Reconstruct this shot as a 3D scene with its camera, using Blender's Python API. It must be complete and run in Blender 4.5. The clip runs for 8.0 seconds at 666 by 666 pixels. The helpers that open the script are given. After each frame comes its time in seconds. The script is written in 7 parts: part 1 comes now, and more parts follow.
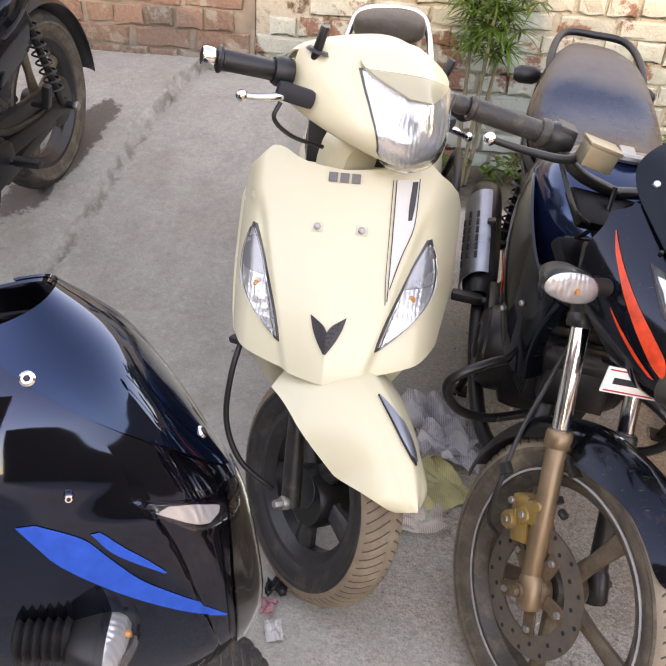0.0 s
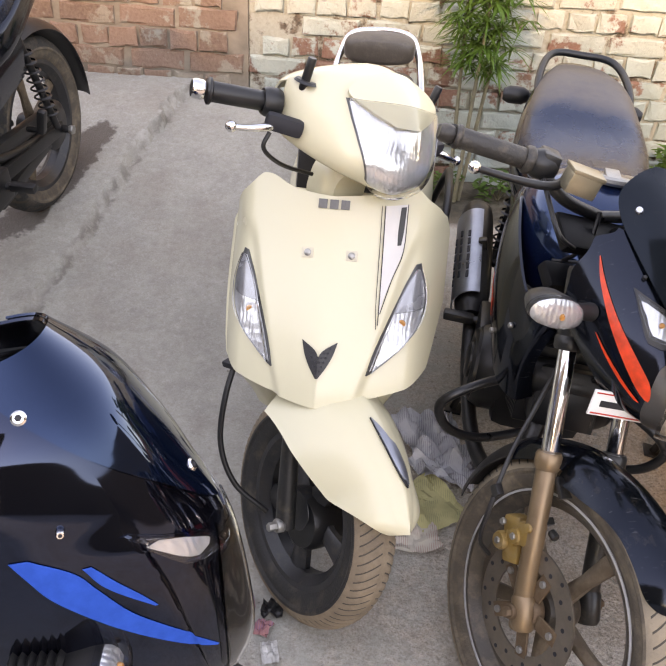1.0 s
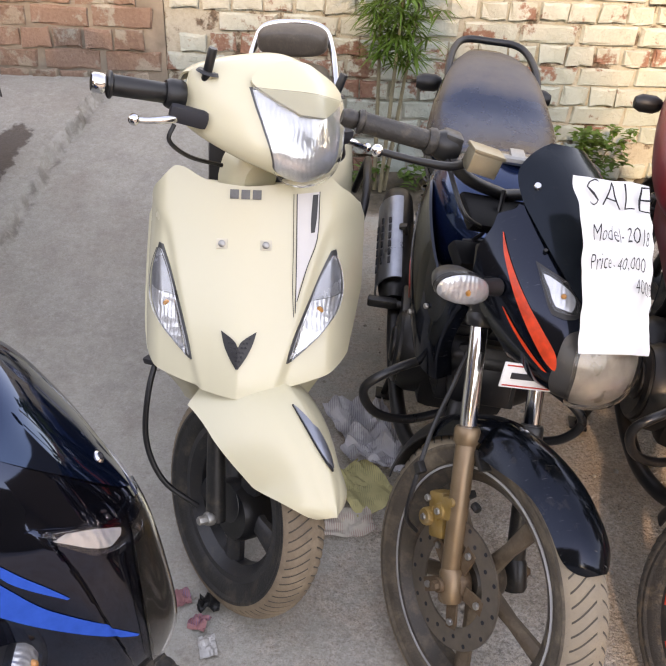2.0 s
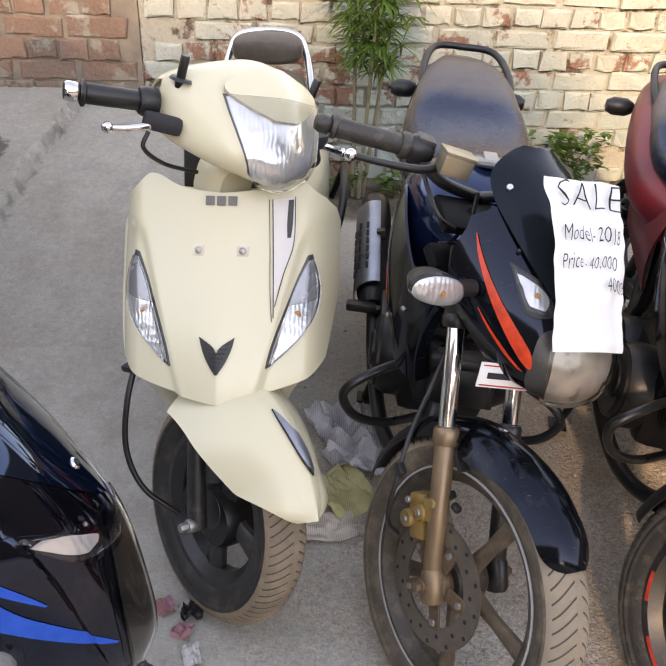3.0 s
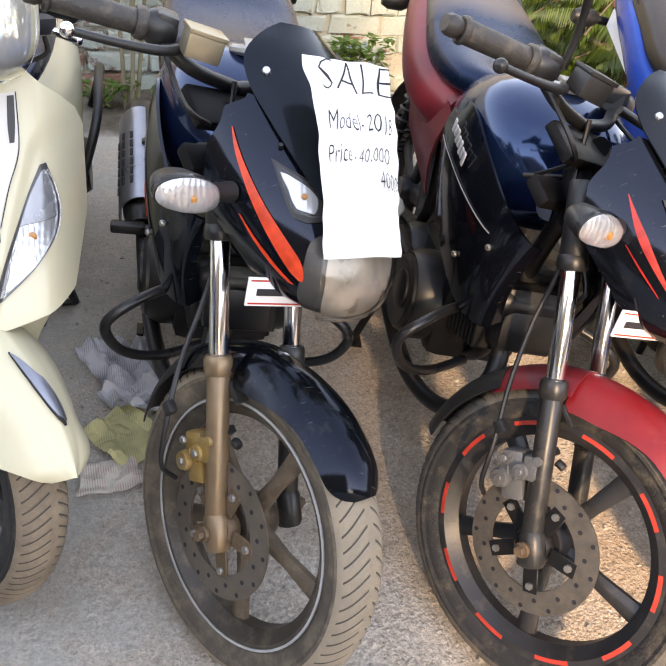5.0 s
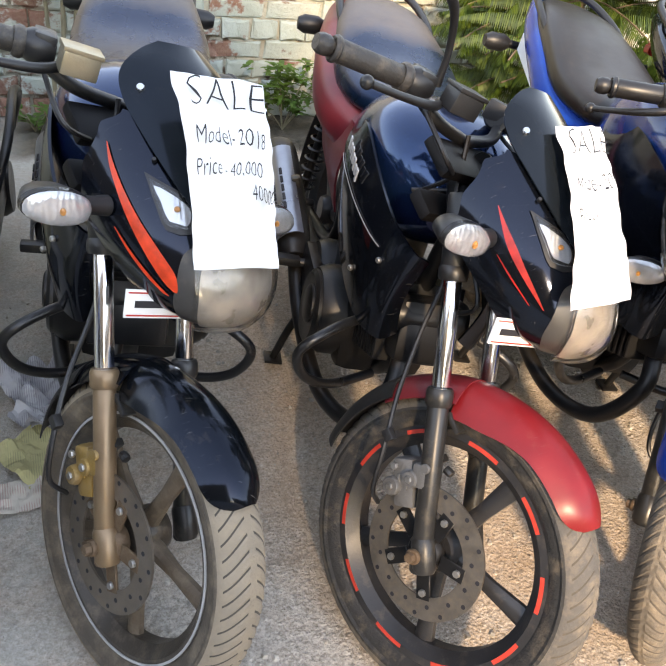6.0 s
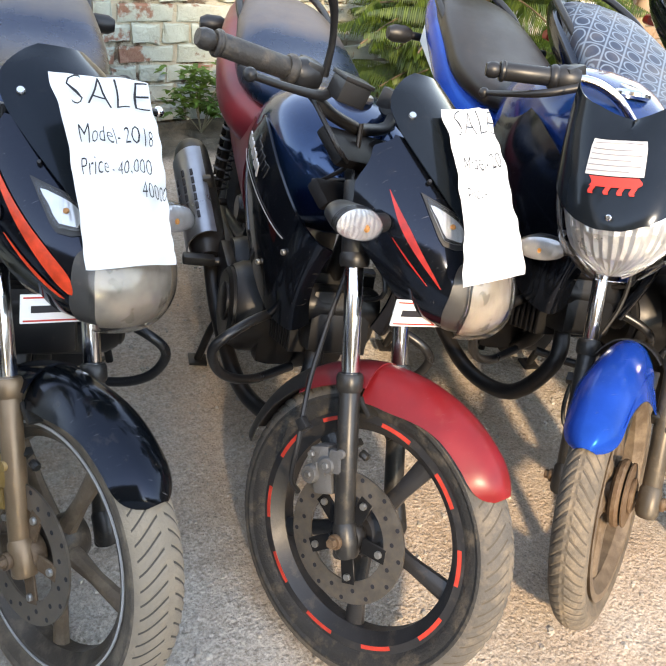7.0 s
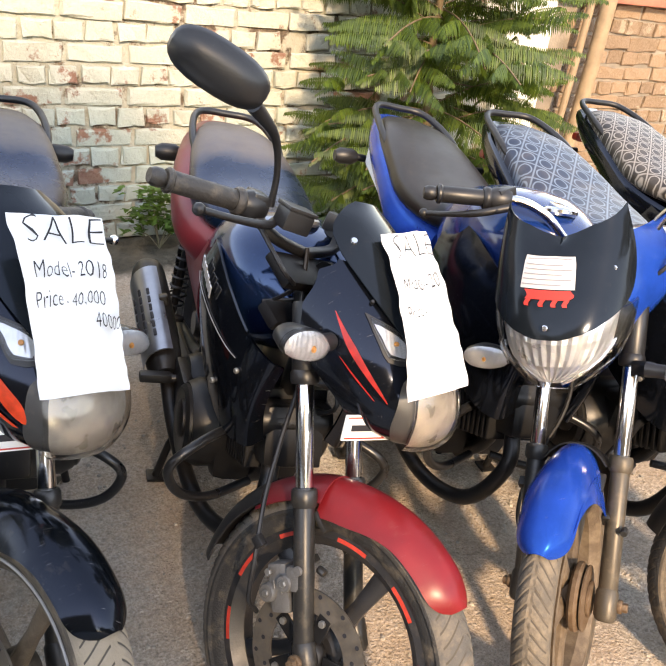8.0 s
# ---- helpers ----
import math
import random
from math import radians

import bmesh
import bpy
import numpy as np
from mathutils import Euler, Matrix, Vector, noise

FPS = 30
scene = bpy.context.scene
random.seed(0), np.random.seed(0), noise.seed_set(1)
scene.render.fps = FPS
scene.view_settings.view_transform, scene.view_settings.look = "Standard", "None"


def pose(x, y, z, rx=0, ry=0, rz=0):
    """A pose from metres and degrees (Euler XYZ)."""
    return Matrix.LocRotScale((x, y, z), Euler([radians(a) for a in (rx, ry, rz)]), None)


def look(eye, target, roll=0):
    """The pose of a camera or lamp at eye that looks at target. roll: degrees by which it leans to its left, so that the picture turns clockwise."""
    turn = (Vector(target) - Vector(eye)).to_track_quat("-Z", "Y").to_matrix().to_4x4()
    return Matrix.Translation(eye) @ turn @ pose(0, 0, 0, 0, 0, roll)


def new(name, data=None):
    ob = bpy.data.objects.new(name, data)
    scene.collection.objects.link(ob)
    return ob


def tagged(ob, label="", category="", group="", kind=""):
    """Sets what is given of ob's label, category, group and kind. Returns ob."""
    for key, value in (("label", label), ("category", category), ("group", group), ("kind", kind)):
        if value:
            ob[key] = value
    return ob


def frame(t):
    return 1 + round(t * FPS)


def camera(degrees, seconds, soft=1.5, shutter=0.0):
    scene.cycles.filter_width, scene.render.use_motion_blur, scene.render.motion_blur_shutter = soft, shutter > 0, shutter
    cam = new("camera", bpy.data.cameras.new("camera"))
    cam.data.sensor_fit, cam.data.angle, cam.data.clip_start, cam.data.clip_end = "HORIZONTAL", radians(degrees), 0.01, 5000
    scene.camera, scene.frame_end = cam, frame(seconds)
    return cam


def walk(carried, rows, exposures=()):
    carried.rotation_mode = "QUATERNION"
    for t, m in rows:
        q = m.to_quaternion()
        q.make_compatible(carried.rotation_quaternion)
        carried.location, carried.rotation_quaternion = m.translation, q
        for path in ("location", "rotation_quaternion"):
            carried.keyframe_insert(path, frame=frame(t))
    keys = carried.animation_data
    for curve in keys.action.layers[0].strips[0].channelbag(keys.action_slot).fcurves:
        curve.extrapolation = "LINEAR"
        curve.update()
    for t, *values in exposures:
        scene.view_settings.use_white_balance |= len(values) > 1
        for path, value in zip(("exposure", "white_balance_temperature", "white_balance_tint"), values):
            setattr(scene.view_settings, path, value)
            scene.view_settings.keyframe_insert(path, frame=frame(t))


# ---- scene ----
cam = camera(46.4, 8.0)
PATH = [
    (0, (0.217, 0.326, 1.434), (0.215, 1.977, 0.304), 4.4),
    (0.5, (0.226, 0.338, 1.455), (0.216, 1.968, 0.296), 3.3),
    (1, (0.231, 0.326, 1.467), (0.228, 1.992, 0.36), 3.7),
    (1.5, (0.247, 0.311, 1.473), (0.25, 1.993, 0.391), 3.1),
    (2, (0.284, 0.307, 1.459), (0.42, 1.968, 0.354), 3.2),
    (3.5, (0.304, 0.295, 1.454), (0.491, 1.968, 0.374), 3.0),
    (4, (0.349, 0.314, 1.425), (0.611, 1.93, 0.277), 4.2),
    (4.5, (0.38, 0.379, 1.374), (0.887, 1.903, 0.181), 7.3),
    (5, (0.408, 0.419, 1.348), (1.04, 1.889, 0.149), 8.5),
    (6.5, (0.569, 0.308, 1.361), (1.339, 1.777, 0.243), 8.5),
    (7, (0.58, 0.3, 1.356), (1.42, 1.732, 0.24), 7.8),
    (7.5, (0.574, 0.297, 1.386), (1.453, 1.827, 0.445), 7.3),
    (8, (0.585, 0.271, 1.404), (1.545, 1.787, 0.52), 6.8),
]
EXPOSURES = [(0, 3.06, 13500, 30), (3.5, 2.74, 12400, 27), (5.0, 3.12, 11800, 24), (6.5, 3.0, 10400, 17), (7.0, 3.02, 10200, 16), (8.0, 2.94, 11400, 21)]
walk(cam, [(t, look(eye, target, roll)) for t, eye, target, roll in PATH], EXPOSURES)

# ---- light ----
world = bpy.data.worlds.new("sky")
scene.world = world
world.use_nodes = True
wn = world.node_tree
sky = wn.nodes.new("ShaderNodeTexSky")
sky.sky_type, sky.sun_disc = "NISHITA", False
SUN_EL, SUN_AZ = 30.0, 195.0
sky.sun_elevation, sky.sun_rotation = radians(SUN_EL), radians(SUN_AZ)
sky.dust_density, sky.ozone_density = 0.05, 1.0
bg = wn.nodes["Background"]
wn.links.new(sky.outputs[0], bg.inputs[0])
bg.inputs[1].default_value = 0.15
sun_data = bpy.data.lights.new("sun", "SUN")
sun_data.energy, sun_data.angle, sun_data.color = 0.80, radians(3.5), (1.0, 0.95, 0.85)
sun = new("sun", sun_data)
sun_dir = Vector((math.sin(radians(SUN_AZ)) * math.cos(radians(SUN_EL)), math.cos(radians(SUN_AZ)) * math.cos(radians(SUN_EL)), math.sin(radians(SUN_EL))))
sun.matrix_world = look(sun_dir * 20, (0, 0, 0))


# ---- materials ----
def mix_rgb(nt, fac, a, b, blend="MIX"):
    n = nt.nodes.new("ShaderNodeMix")
    n.data_type, n.blend_type = "RGBA", blend
    for sock, v in ((n.inputs[0], fac), (n.inputs[6], a), (n.inputs[7], b)):
        if isinstance(v, bpy.types.NodeSocket):
            nt.links.new(v, sock)
        else:
            sock.default_value = v if isinstance(v, float) else (*v, 1.0)
    return n.outputs[2]


def ramp(nt, value, lo, hi, a=0.0, b=1.0):
    n = nt.nodes.new("ShaderNodeMapRange")
    nt.links.new(value, n.inputs[0])
    n.inputs[1].default_value, n.inputs[2].default_value, n.inputs[3].default_value, n.inputs[4].default_value = lo, hi, a, b
    return n.outputs[0]


def noise_tex(nt, coord, scale, detail=4.0, rough=0.55):
    n = nt.nodes.new("ShaderNodeTexNoise")
    n.inputs["Scale"].default_value, n.inputs["Detail"].default_value, n.inputs["Roughness"].default_value = scale, detail, rough
    nt.links.new(coord, n.inputs["Vector"])
    return n.outputs[0]


def math_node(nt, op, a, b=0.0):
    n = nt.nodes.new("ShaderNodeMath")
    n.operation = op
    for sock, v in zip(n.inputs, (a, b)):
        if isinstance(v, bpy.types.NodeSocket):
            nt.links.new(v, sock)
        else:
            sock.default_value = v
    return n.outputs[0]


DUST = (0.34, 0.26, 0.18)


def material(name, col, rough=0.5, metal=0.0, var=0.15, scale=14.0, bump=0.05, bscale=220.0, dust=0.0, coat=0.0, updust=0.0, spec=0.5, scratch=0.0, rvar=1.0, dust_reflection_y=None, gloss_tint=None):
    m = bpy.data.materials.new(name)
    m.use_nodes = True
    nt = m.node_tree
    bsdf = nt.nodes["Principled BSDF"]
    tc = nt.nodes.new("ShaderNodeTexCoord").outputs["Object"]
    big = noise_tex(nt, tc, scale)
    fine = noise_tex(nt, tc, bscale, 3.0)
    tone = mix_rgb(nt, ramp(nt, big, 0.3, 0.7), tuple(c * (1 - var) for c in col), tuple(min(1.0, c * (1 + var)) for c in col))
    r = ramp(nt, big, 0.3, 0.7, rough * (1 - 0.15 * rvar), min(1.0, rough * (1 + 0.2 * rvar)))
    if dust or updust:
        speck = noise_tex(nt, tc, scale * 2.3, 8.0, 0.7)
        d = ramp(nt, speck, 0.62 - 0.35 * dust, 0.95 - 0.3 * dust, 0.0, min(1.0, dust * 1.3))
        if updust:
            geo = nt.nodes.new("ShaderNodeNewGeometry")
            sep = nt.nodes.new("ShaderNodeSeparateXYZ")
            nt.links.new(geo.outputs["Normal"], sep.inputs[0])
            up = ramp(nt, sep.outputs["Z"], 0.35, 0.95, 0.0, updust)
            d = math_node(nt, "MINIMUM", math_node(nt, "ADD", d, math_node(nt, "MULTIPLY", up, ramp(nt, speck, 0.3, 0.6, 0.5, 1.0))), 1.0)
        if dust_reflection_y:
            # brown seat rear: dust and the wall's reflection, both put into the colour
            sy = nt.nodes.new("ShaderNodeSeparateXYZ")
            nt.links.new(tc, sy.inputs[0])
            wave = math_node(nt, "ADD", sy.outputs["Y"], math_node(nt, "MULTIPLY", math_node(nt, "SUBTRACT", big, 0.5), 0.10))
            rear = math_node(nt, "MULTIPLY", ramp(nt, wave, dust_reflection_y[0], dust_reflection_y[1], 0.0, dust_reflection_y[2]), ramp(nt, speck, 0.3, 0.65, 0.65, 1.0))
            d = math_node(nt, "MINIMUM", math_node(nt, "ADD", d, rear), 1.0)
        tone = mix_rgb(nt, d, tone, DUST)
        r = math_node(nt, "MINIMUM", math_node(nt, "ADD", r, math_node(nt, "MULTIPLY", d, 0.5)), 0.95)
    if scratch:
        mp = nt.nodes.new("ShaderNodeMapping")
        mp.inputs["Scale"].default_value, mp.inputs["Rotation"].default_value = (3, 150, 22), (0.5, 0.3, 0.7)
        nt.links.new(tc, mp.inputs[0])
        sc = ramp(nt, noise_tex(nt, mp.outputs[0], 5.0, 2.0), 0.70, 0.76, 0.0, scratch)
        tone = mix_rgb(nt, sc, tone, (0.28, 0.27, 0.26))
    nt.links.new(tone, bsdf.inputs["Base Color"])
    nt.links.new(r, bsdf.inputs["Roughness"])
    bsdf.inputs["Metallic"].default_value = metal
    bsdf.inputs["Specular IOR Level"].default_value = spec
    bsdf.inputs["Coat Weight"].default_value = coat
    if gloss_tint:
        bsdf.inputs["Specular Tint"].default_value = (*gloss_tint, 1)
    bsdf.inputs["Coat Roughness"].default_value = 0.06
    if bump:
        b = nt.nodes.new("ShaderNodeBump")
        b.inputs["Strength"].default_value, b.inputs["Distance"].default_value = bump, 0.004
        nt.links.new(fine, b.inputs["Height"])
        nt.links.new(b.outputs[0], bsdf.inputs["Normal"])
    return m


def glass(name, col=(1, 1, 1), rough=0.02):
    m = bpy.data.materials.new(name)
    m.use_nodes = True
    b = m.node_tree.nodes["Principled BSDF"]
    b.inputs["Base Color"].default_value = (*col, 1)
    b.inputs["Roughness"].default_value = rough
    b.inputs["Transmission Weight"].default_value = 1.0
    b.inputs["IOR"].default_value = 1.3
    return m


M = dict(
    # sky's blue reflection put into the colours of these black paints and visors
    fenderblack=material("scuffed_black_paint", (0.003, 0.004, 0.005), 0.13, coat=0.0, spec=0.32, gloss_tint=(0.60, 0.72, 1.0), dust=0.14, bump=0.03, scratch=0.4, scale=9),
    # tread cuts: the shade and dirt in them, put into the colour
    groove=material("shaded_dirty_groove", (0.065, 0.053, 0.042), 0.9, dust=0.25, bump=0),
    black=material("gloss_black_paint", (0.003, 0.004, 0.006), 0.10, coat=0.08, spec=0.40, gloss_tint=(0.60, 0.72, 1.0), dust=0.07, bump=0.015, scratch=0.25, scale=9),
    tankblack=material("gloss_tank_paint", (0.002, 0.009, 0.030), 0.14, coat=0.15, spec=1.0, gloss_tint=(0.30, 0.54, 1.0), dust=0.08, bump=0.01, scratch=0.25, scale=9),
    blackclean=material("gloss_black_fairing", (0.002, 0.002, 0.003), 0.05, gloss_tint=(0.44, 0.60, 1.0), coat=0.0, dust=0.03, bump=0.0, scale=9, spec=0.68),
    tint=material("gloss_tinted_visor", (0.001, 0.003, 0.008), 0.05, coat=0.0, dust=0.0, bump=0.0, spec=0.85, gloss_tint=(0.32, 0.54, 1.0)),
    visor=material("smoke_visor", (0.008, 0.011, 0.014), 0.14, coat=0.0, gloss_tint=(0.68, 0.80, 1.0), spec=0.24, dust=0.06, bump=0.006),
    plastic=material("black_plastic", (0.011, 0.011, 0.012), 0.40, dust=0.07, updust=0.02),
    engine=material("dark_engine_metal", (0.014, 0.014, 0.015), 0.36, metal=0.4, dust=0.10, bump=0.06, bscale=400, updust=0.04),
    sidewall=material("dusty_sidewall", (0.080, 0.063, 0.048), 0.75, dust=0.5, bump=0.3, scale=9),
    clearlamp=material("grey_lamp_bowl", (0.40, 0.41, 0.43), 0.25, metal=0.4, var=0.08, scale=20, bump=0.0),
    alloy=material("dull_alloy", (0.36, 0.35, 0.33), 0.42, metal=0.85, dust=0.35, bump=0.25),
    gold=material("gold_caliper_paint", (0.34, 0.20, 0.06), 0.45, metal=0.4, dust=0.5, bump=0.2),
    chrome=material("chrome", (0.72, 0.72, 0.73), 0.16, metal=1.0, var=0.06, bump=0.0, dust=0.05),
    forkgrey=material("brass_grey_slider", (0.24, 0.155, 0.092), 0.36, metal=0.5, dust=0.25, bump=0.05),
    forkblack=material("black_slider", (0.035, 0.034, 0.033), 0.35, metal=0.4, dust=0.25),
    disc=material("brake_disc_steel", (0.17, 0.15, 0.13), 0.4, metal=0.7, dust=0.45, scale=40),
    rubber=material("tyre_rubber", (0.018, 0.018, 0.018), 0.7, dust=0.34, bump=0.5, scale=10, updust=0.0),
    dustyrubber=material("dusty_tyre_rubber", (0.25, 0.20, 0.148), 0.9, dust=0.66, bump=0.5, scale=10),
    rimdusty=material("dusty_alloy_rim", (0.125, 0.088, 0.060), 0.5, metal=0.2, dust=0.5, bump=0.3),
    rimblack=material("black_alloy_rim", (0.022, 0.022, 0.024), 0.38, dust=0.22, bump=0.1),
    # vinyl too: reflected sky blue put into base and gloss colours
    seat=material("seat_vinyl", (0.001, 0.006, 0.016), 0.26, gloss_tint=(0.24, 0.45, 1.0), dust=0.03, updust=0.0, bump=0.06, bscale=500, coat=0.0, spec=0.46, dust_reflection_y=(1.09, 1.17, 0.38)),
    cream=material("cream_paint", (0.66, 0.60, 0.425), 0.27, var=0.006, scale=3.0, rvar=0.1, coat=0.3, bump=0.0),
    lampgrey=material("lamp_surround_grey", (0.045, 0.042, 0.040), 0.35, dust=0.25, bump=0.02),
    red=material("red_paint", (0.20, 0.010, 0.013), 0.36, coat=0.0, spec=0.35, dust=0.12, scratch=0.2, bump=0.01),
    darkred=material("dark_red_panel", (0.16, 0.013, 0.018), 0.35, dust=0.12, bump=0.02),
    darkblue=material("dark_blue_paint", (0.001, 0.022, 0.11), 0.16, coat=0.4, dust=0.10, scratch=0.2, bump=0.01),
    blue=material("blue_paint", (0.0, 0.040, 0.26), 0.20, spec=0.30, gloss_tint=(0.03, 0.42, 1.0), coat=0.0, dust=0.0, scratch=0.3, bump=0.01),
    orange=material("flame_orange_decal", (0.72, 0.050, 0.014), 0.4, var=0.25, scale=60, bump=0),
    redstripe=material("red_decal", (0.34, 0.013, 0.010), 0.35, var=0.3, scale=60, bump=0),
    bluestripe=material("blue_decal", (0.0, 0.085, 0.43), 0.5, var=0.12, scale=60, bump=0, spec=0.02),
    white=material("white_decal", (0.78, 0.78, 0.76), 0.4, var=0.05, bump=0),
    silverline=material("silver_decal", (0.5, 0.5, 0.5), 0.35, metal=0.3, bump=0),
    greydecal=material("pale_grey_decal", (0.66, 0.63, 0.60), 0.4, var=0.04, bump=0),
    ink=material("black_ink", (0.015, 0.015, 0.02), 0.6, bump=0),
    redink=material("red_sticker", (0.56, 0.030, 0.018), 0.5, bump=0),
    paper=material("white_paper", (0.74, 0.74, 0.73), 0.8, var=0.03, bump=0.15, bscale=60),
    satin=material("satin_heat_shield", (0.33, 0.35, 0.39), 0.32, metal=0.9, dust=0.15, bump=0.03),
    silver=material("cast_silver", (0.16, 0.157, 0.153), 0.45, metal=0.4, dust=0.25, bump=0.3),
    dullreflector=material("dull_reflector", (0.46, 0.40, 0.345), 0.30, metal=0.3, var=0.3, scale=25, bump=0.3, bscale=60),
    lens=glass("clear_lens", (0.97, 0.97, 0.97), 0.03),
    amber=material("amber_bulb", (0.75, 0.30, 0.08), 0.3, bump=0),
    rustdisc=material("rusty_brake_disc", (0.20, 0.165, 0.135), 0.40, metal=0.7, dust=0.4, scale=40),
    rimworn=material("worn_black_rim", (0.060, 0.048, 0.038), 0.35, metal=0.2, dust=0.4, bump=0.15),
    seatblack=material("black_seat_vinyl", (0.010, 0.0085, 0.008), 0.34, dust=0.12, updust=0.05, bump=0.06, bscale=500, spec=0.35),
    labelpaper=material("grey_label_paper", (0.46, 0.45, 0.44), 0.8, var=0.08, bump=0.1),
    greytyre=material("dusty_grey_tyre", (0.085, 0.078, 0.070), 0.85, dust=0.45, bump=0.5, scale=10),
    tape=material("red_rim_tape", (0.52, 0.045, 0.030), 0.45, var=0.2, scale=60, bump=0),
    guardblack=material("black_tube_paint", (0.012, 0.012, 0.013), 0.30, dust=0.10, scratch=0.3, bump=0.02),
    yokeblack=material("black_cast_yoke", (0.005, 0.005, 0.006), 0.5, dust=0.02, bump=0.05, spec=0.15),
    paleslider=material("dusty_slider", (0.075, 0.060, 0.044), 0.42, metal=0.3, dust=0.3, bump=0.05),
    rustdrum=material("rusty_drum", (0.13, 0.078, 0.045), 0.6, metal=0.3, dust=0.4, bump=0.3, scale=30),
    ctyre=material("grey_brown_tyre", (0.105, 0.088, 0.070), 0.85, dust=0.5, bump=0.5, scale=10),
    lampmirror=material("faceted_lamp_mirror", (0.72, 0.72, 0.71), 0.30, metal=0.7, var=0.06, bump=0.0, dust=0.06),
)


def fluted_reflector():
    """Bright lamp mirror, moulded in upright flutes and steps."""
    m = bpy.data.materials.new("fluted_reflector")
    m.use_nodes = True
    nt = m.node_tree
    b = nt.nodes["Principled BSDF"]
    tc = nt.nodes.new("ShaderNodeTexCoord").outputs["Object"]
    b.inputs["Base Color"].default_value = (0.68, 0.69, 0.70, 1)
    b.inputs["Metallic"].default_value = 0.5
    b.inputs["Roughness"].default_value = 0.2
    w = nt.nodes.new("ShaderNodeTexWave")
    w.inputs["Scale"].default_value, w.inputs["Distortion"].default_value = 38.0, 4.0
    nt.links.new(tc, w.inputs[0])
    v = nt.nodes.new("ShaderNodeTexVoronoi")
    v.inputs["Scale"].default_value = 52.0
    nt.links.new(tc, v.inputs["Vector"])
    sep = nt.nodes.new("ShaderNodeSeparateXYZ")
    nt.links.new(v.outputs["Color"], sep.inputs[0])
    bp = nt.nodes.new("ShaderNodeBump")
    bp.inputs["Strength"].default_value, bp.inputs["Distance"].default_value = 0.24, 0.004
    nt.links.new(math_node(nt, "ADD", math_node(nt, "MULTIPLY", w.outputs[1], 0.35), math_node(nt, "MULTIPLY", v.outputs["Distance"], 1.3)), bp.inputs["Height"])
    nt.links.new(bp.outputs[0], b.inputs["Normal"])
    return m


M["reflector"] = fluted_reflector()


# ---- mesh tools ----
def part(name, bm, mat, parent, label="", smooth=True, angle=38, m=None):
    if m is not None:
        bm.transform(m)
    me = bpy.data.meshes.new(name)
    bmesh.ops.recalc_face_normals(bm, faces=bm.faces)
    bm.to_mesh(me)
    bm.free()
    if smooth:
        me.shade_smooth()
        me.set_sharp_from_angle(angle=radians(angle))
    me.materials.append(M[mat] if isinstance(mat, str) else mat)
    ob = new(name, me)
    ob.parent = parent
    if label:
        ob["label"] = label
    return ob


def join(*bms):
    """All the given bmeshes in one."""
    out = bmesh.new()
    for b in bms:
        me = bpy.data.meshes.new("join")
        b.to_mesh(me)
        b.free()
        out.from_mesh(me)
        bpy.data.meshes.remove(me)
    return out


def spline(pts, n):
    """n points a stretch through pts, smoothly; each is a tuple of numbers."""
    p = [np.array(q, float) for q in pts]
    p = [2 * p[0] - p[1]] + p + [2 * p[-1] - p[-2]]
    out = []
    for i in range(1, len(p) - 2):
        for k in range(n):
            t = k / n
            a, b, c, d = p[i - 1], p[i], p[i + 1], p[i + 2]
            out.append(0.5 * (2 * b + (c - a) * t + (2 * a - 5 * b + 4 * c - d) * t * t + (3 * b - a - 3 * c + d) * t ** 3))
    out.append(p[-2])
    return out


def skin(rings, cap=True, closed=True):
    bm = bmesh.new()
    vs = [[bm.verts.new(tuple(map(float, q))) for q in r] for r in rings]
    n = len(vs[0])
    for a, b in zip(vs, vs[1:]):
        for i in range(n if closed else n - 1):
            bm.faces.new((a[i], a[(i + 1) % n], b[(i + 1) % n], b[i]))
    if cap and closed:
        bm.faces.new(vs[0][::-1])
        bm.faces.new(vs[-1])
    return bm


def tube(pts, r, n=10, steps=6):
    """A rod along pts; r is one radius or one for each point."""
    rs = r if isinstance(r, (list, tuple)) else [r] * len(pts)
    path = spline([(*p, q) for p, q in zip(pts, rs)], steps if len(pts) > 2 else 1)
    rings, side = [], None
    for i, p in enumerate(path):
        a, b = path[max(i - 1, 0)], path[min(i + 1, len(path) - 1)]
        d = Vector(b[:3]) - Vector(a[:3])
        d.normalize()
        if side is None:
            side = d.orthogonal().normalized()
        side = (side - d * side.dot(d)).normalized()
        up = d.cross(side)
        rings.append([Vector(p[:3]) + (side * math.cos(k * math.tau / n) + up * math.sin(k * math.tau / n)) * float(p[3]) for k in range(n)])
    return skin(rings)


def lathe(profile, axis="X", n=48, centre=(0, 0, 0), closed=False):
    """Turns (along, radius) pairs about an axis."""
    c = Vector(centre)
    rings = []
    for k in range(n):
        a = k * math.tau / n
        ring = []
        for t, r in profile:
            v = (t, r * math.cos(a), r * math.sin(a))
            if axis == "Y":
                v = (r * math.cos(a), t, r * math.sin(a))
            if axis == "Z":
                v = (r * math.cos(a), r * math.sin(a), t)
            ring.append(c + Vector(v))
        rings.append(ring)
    return skin(rings + [rings[0]], cap=False, closed=closed)


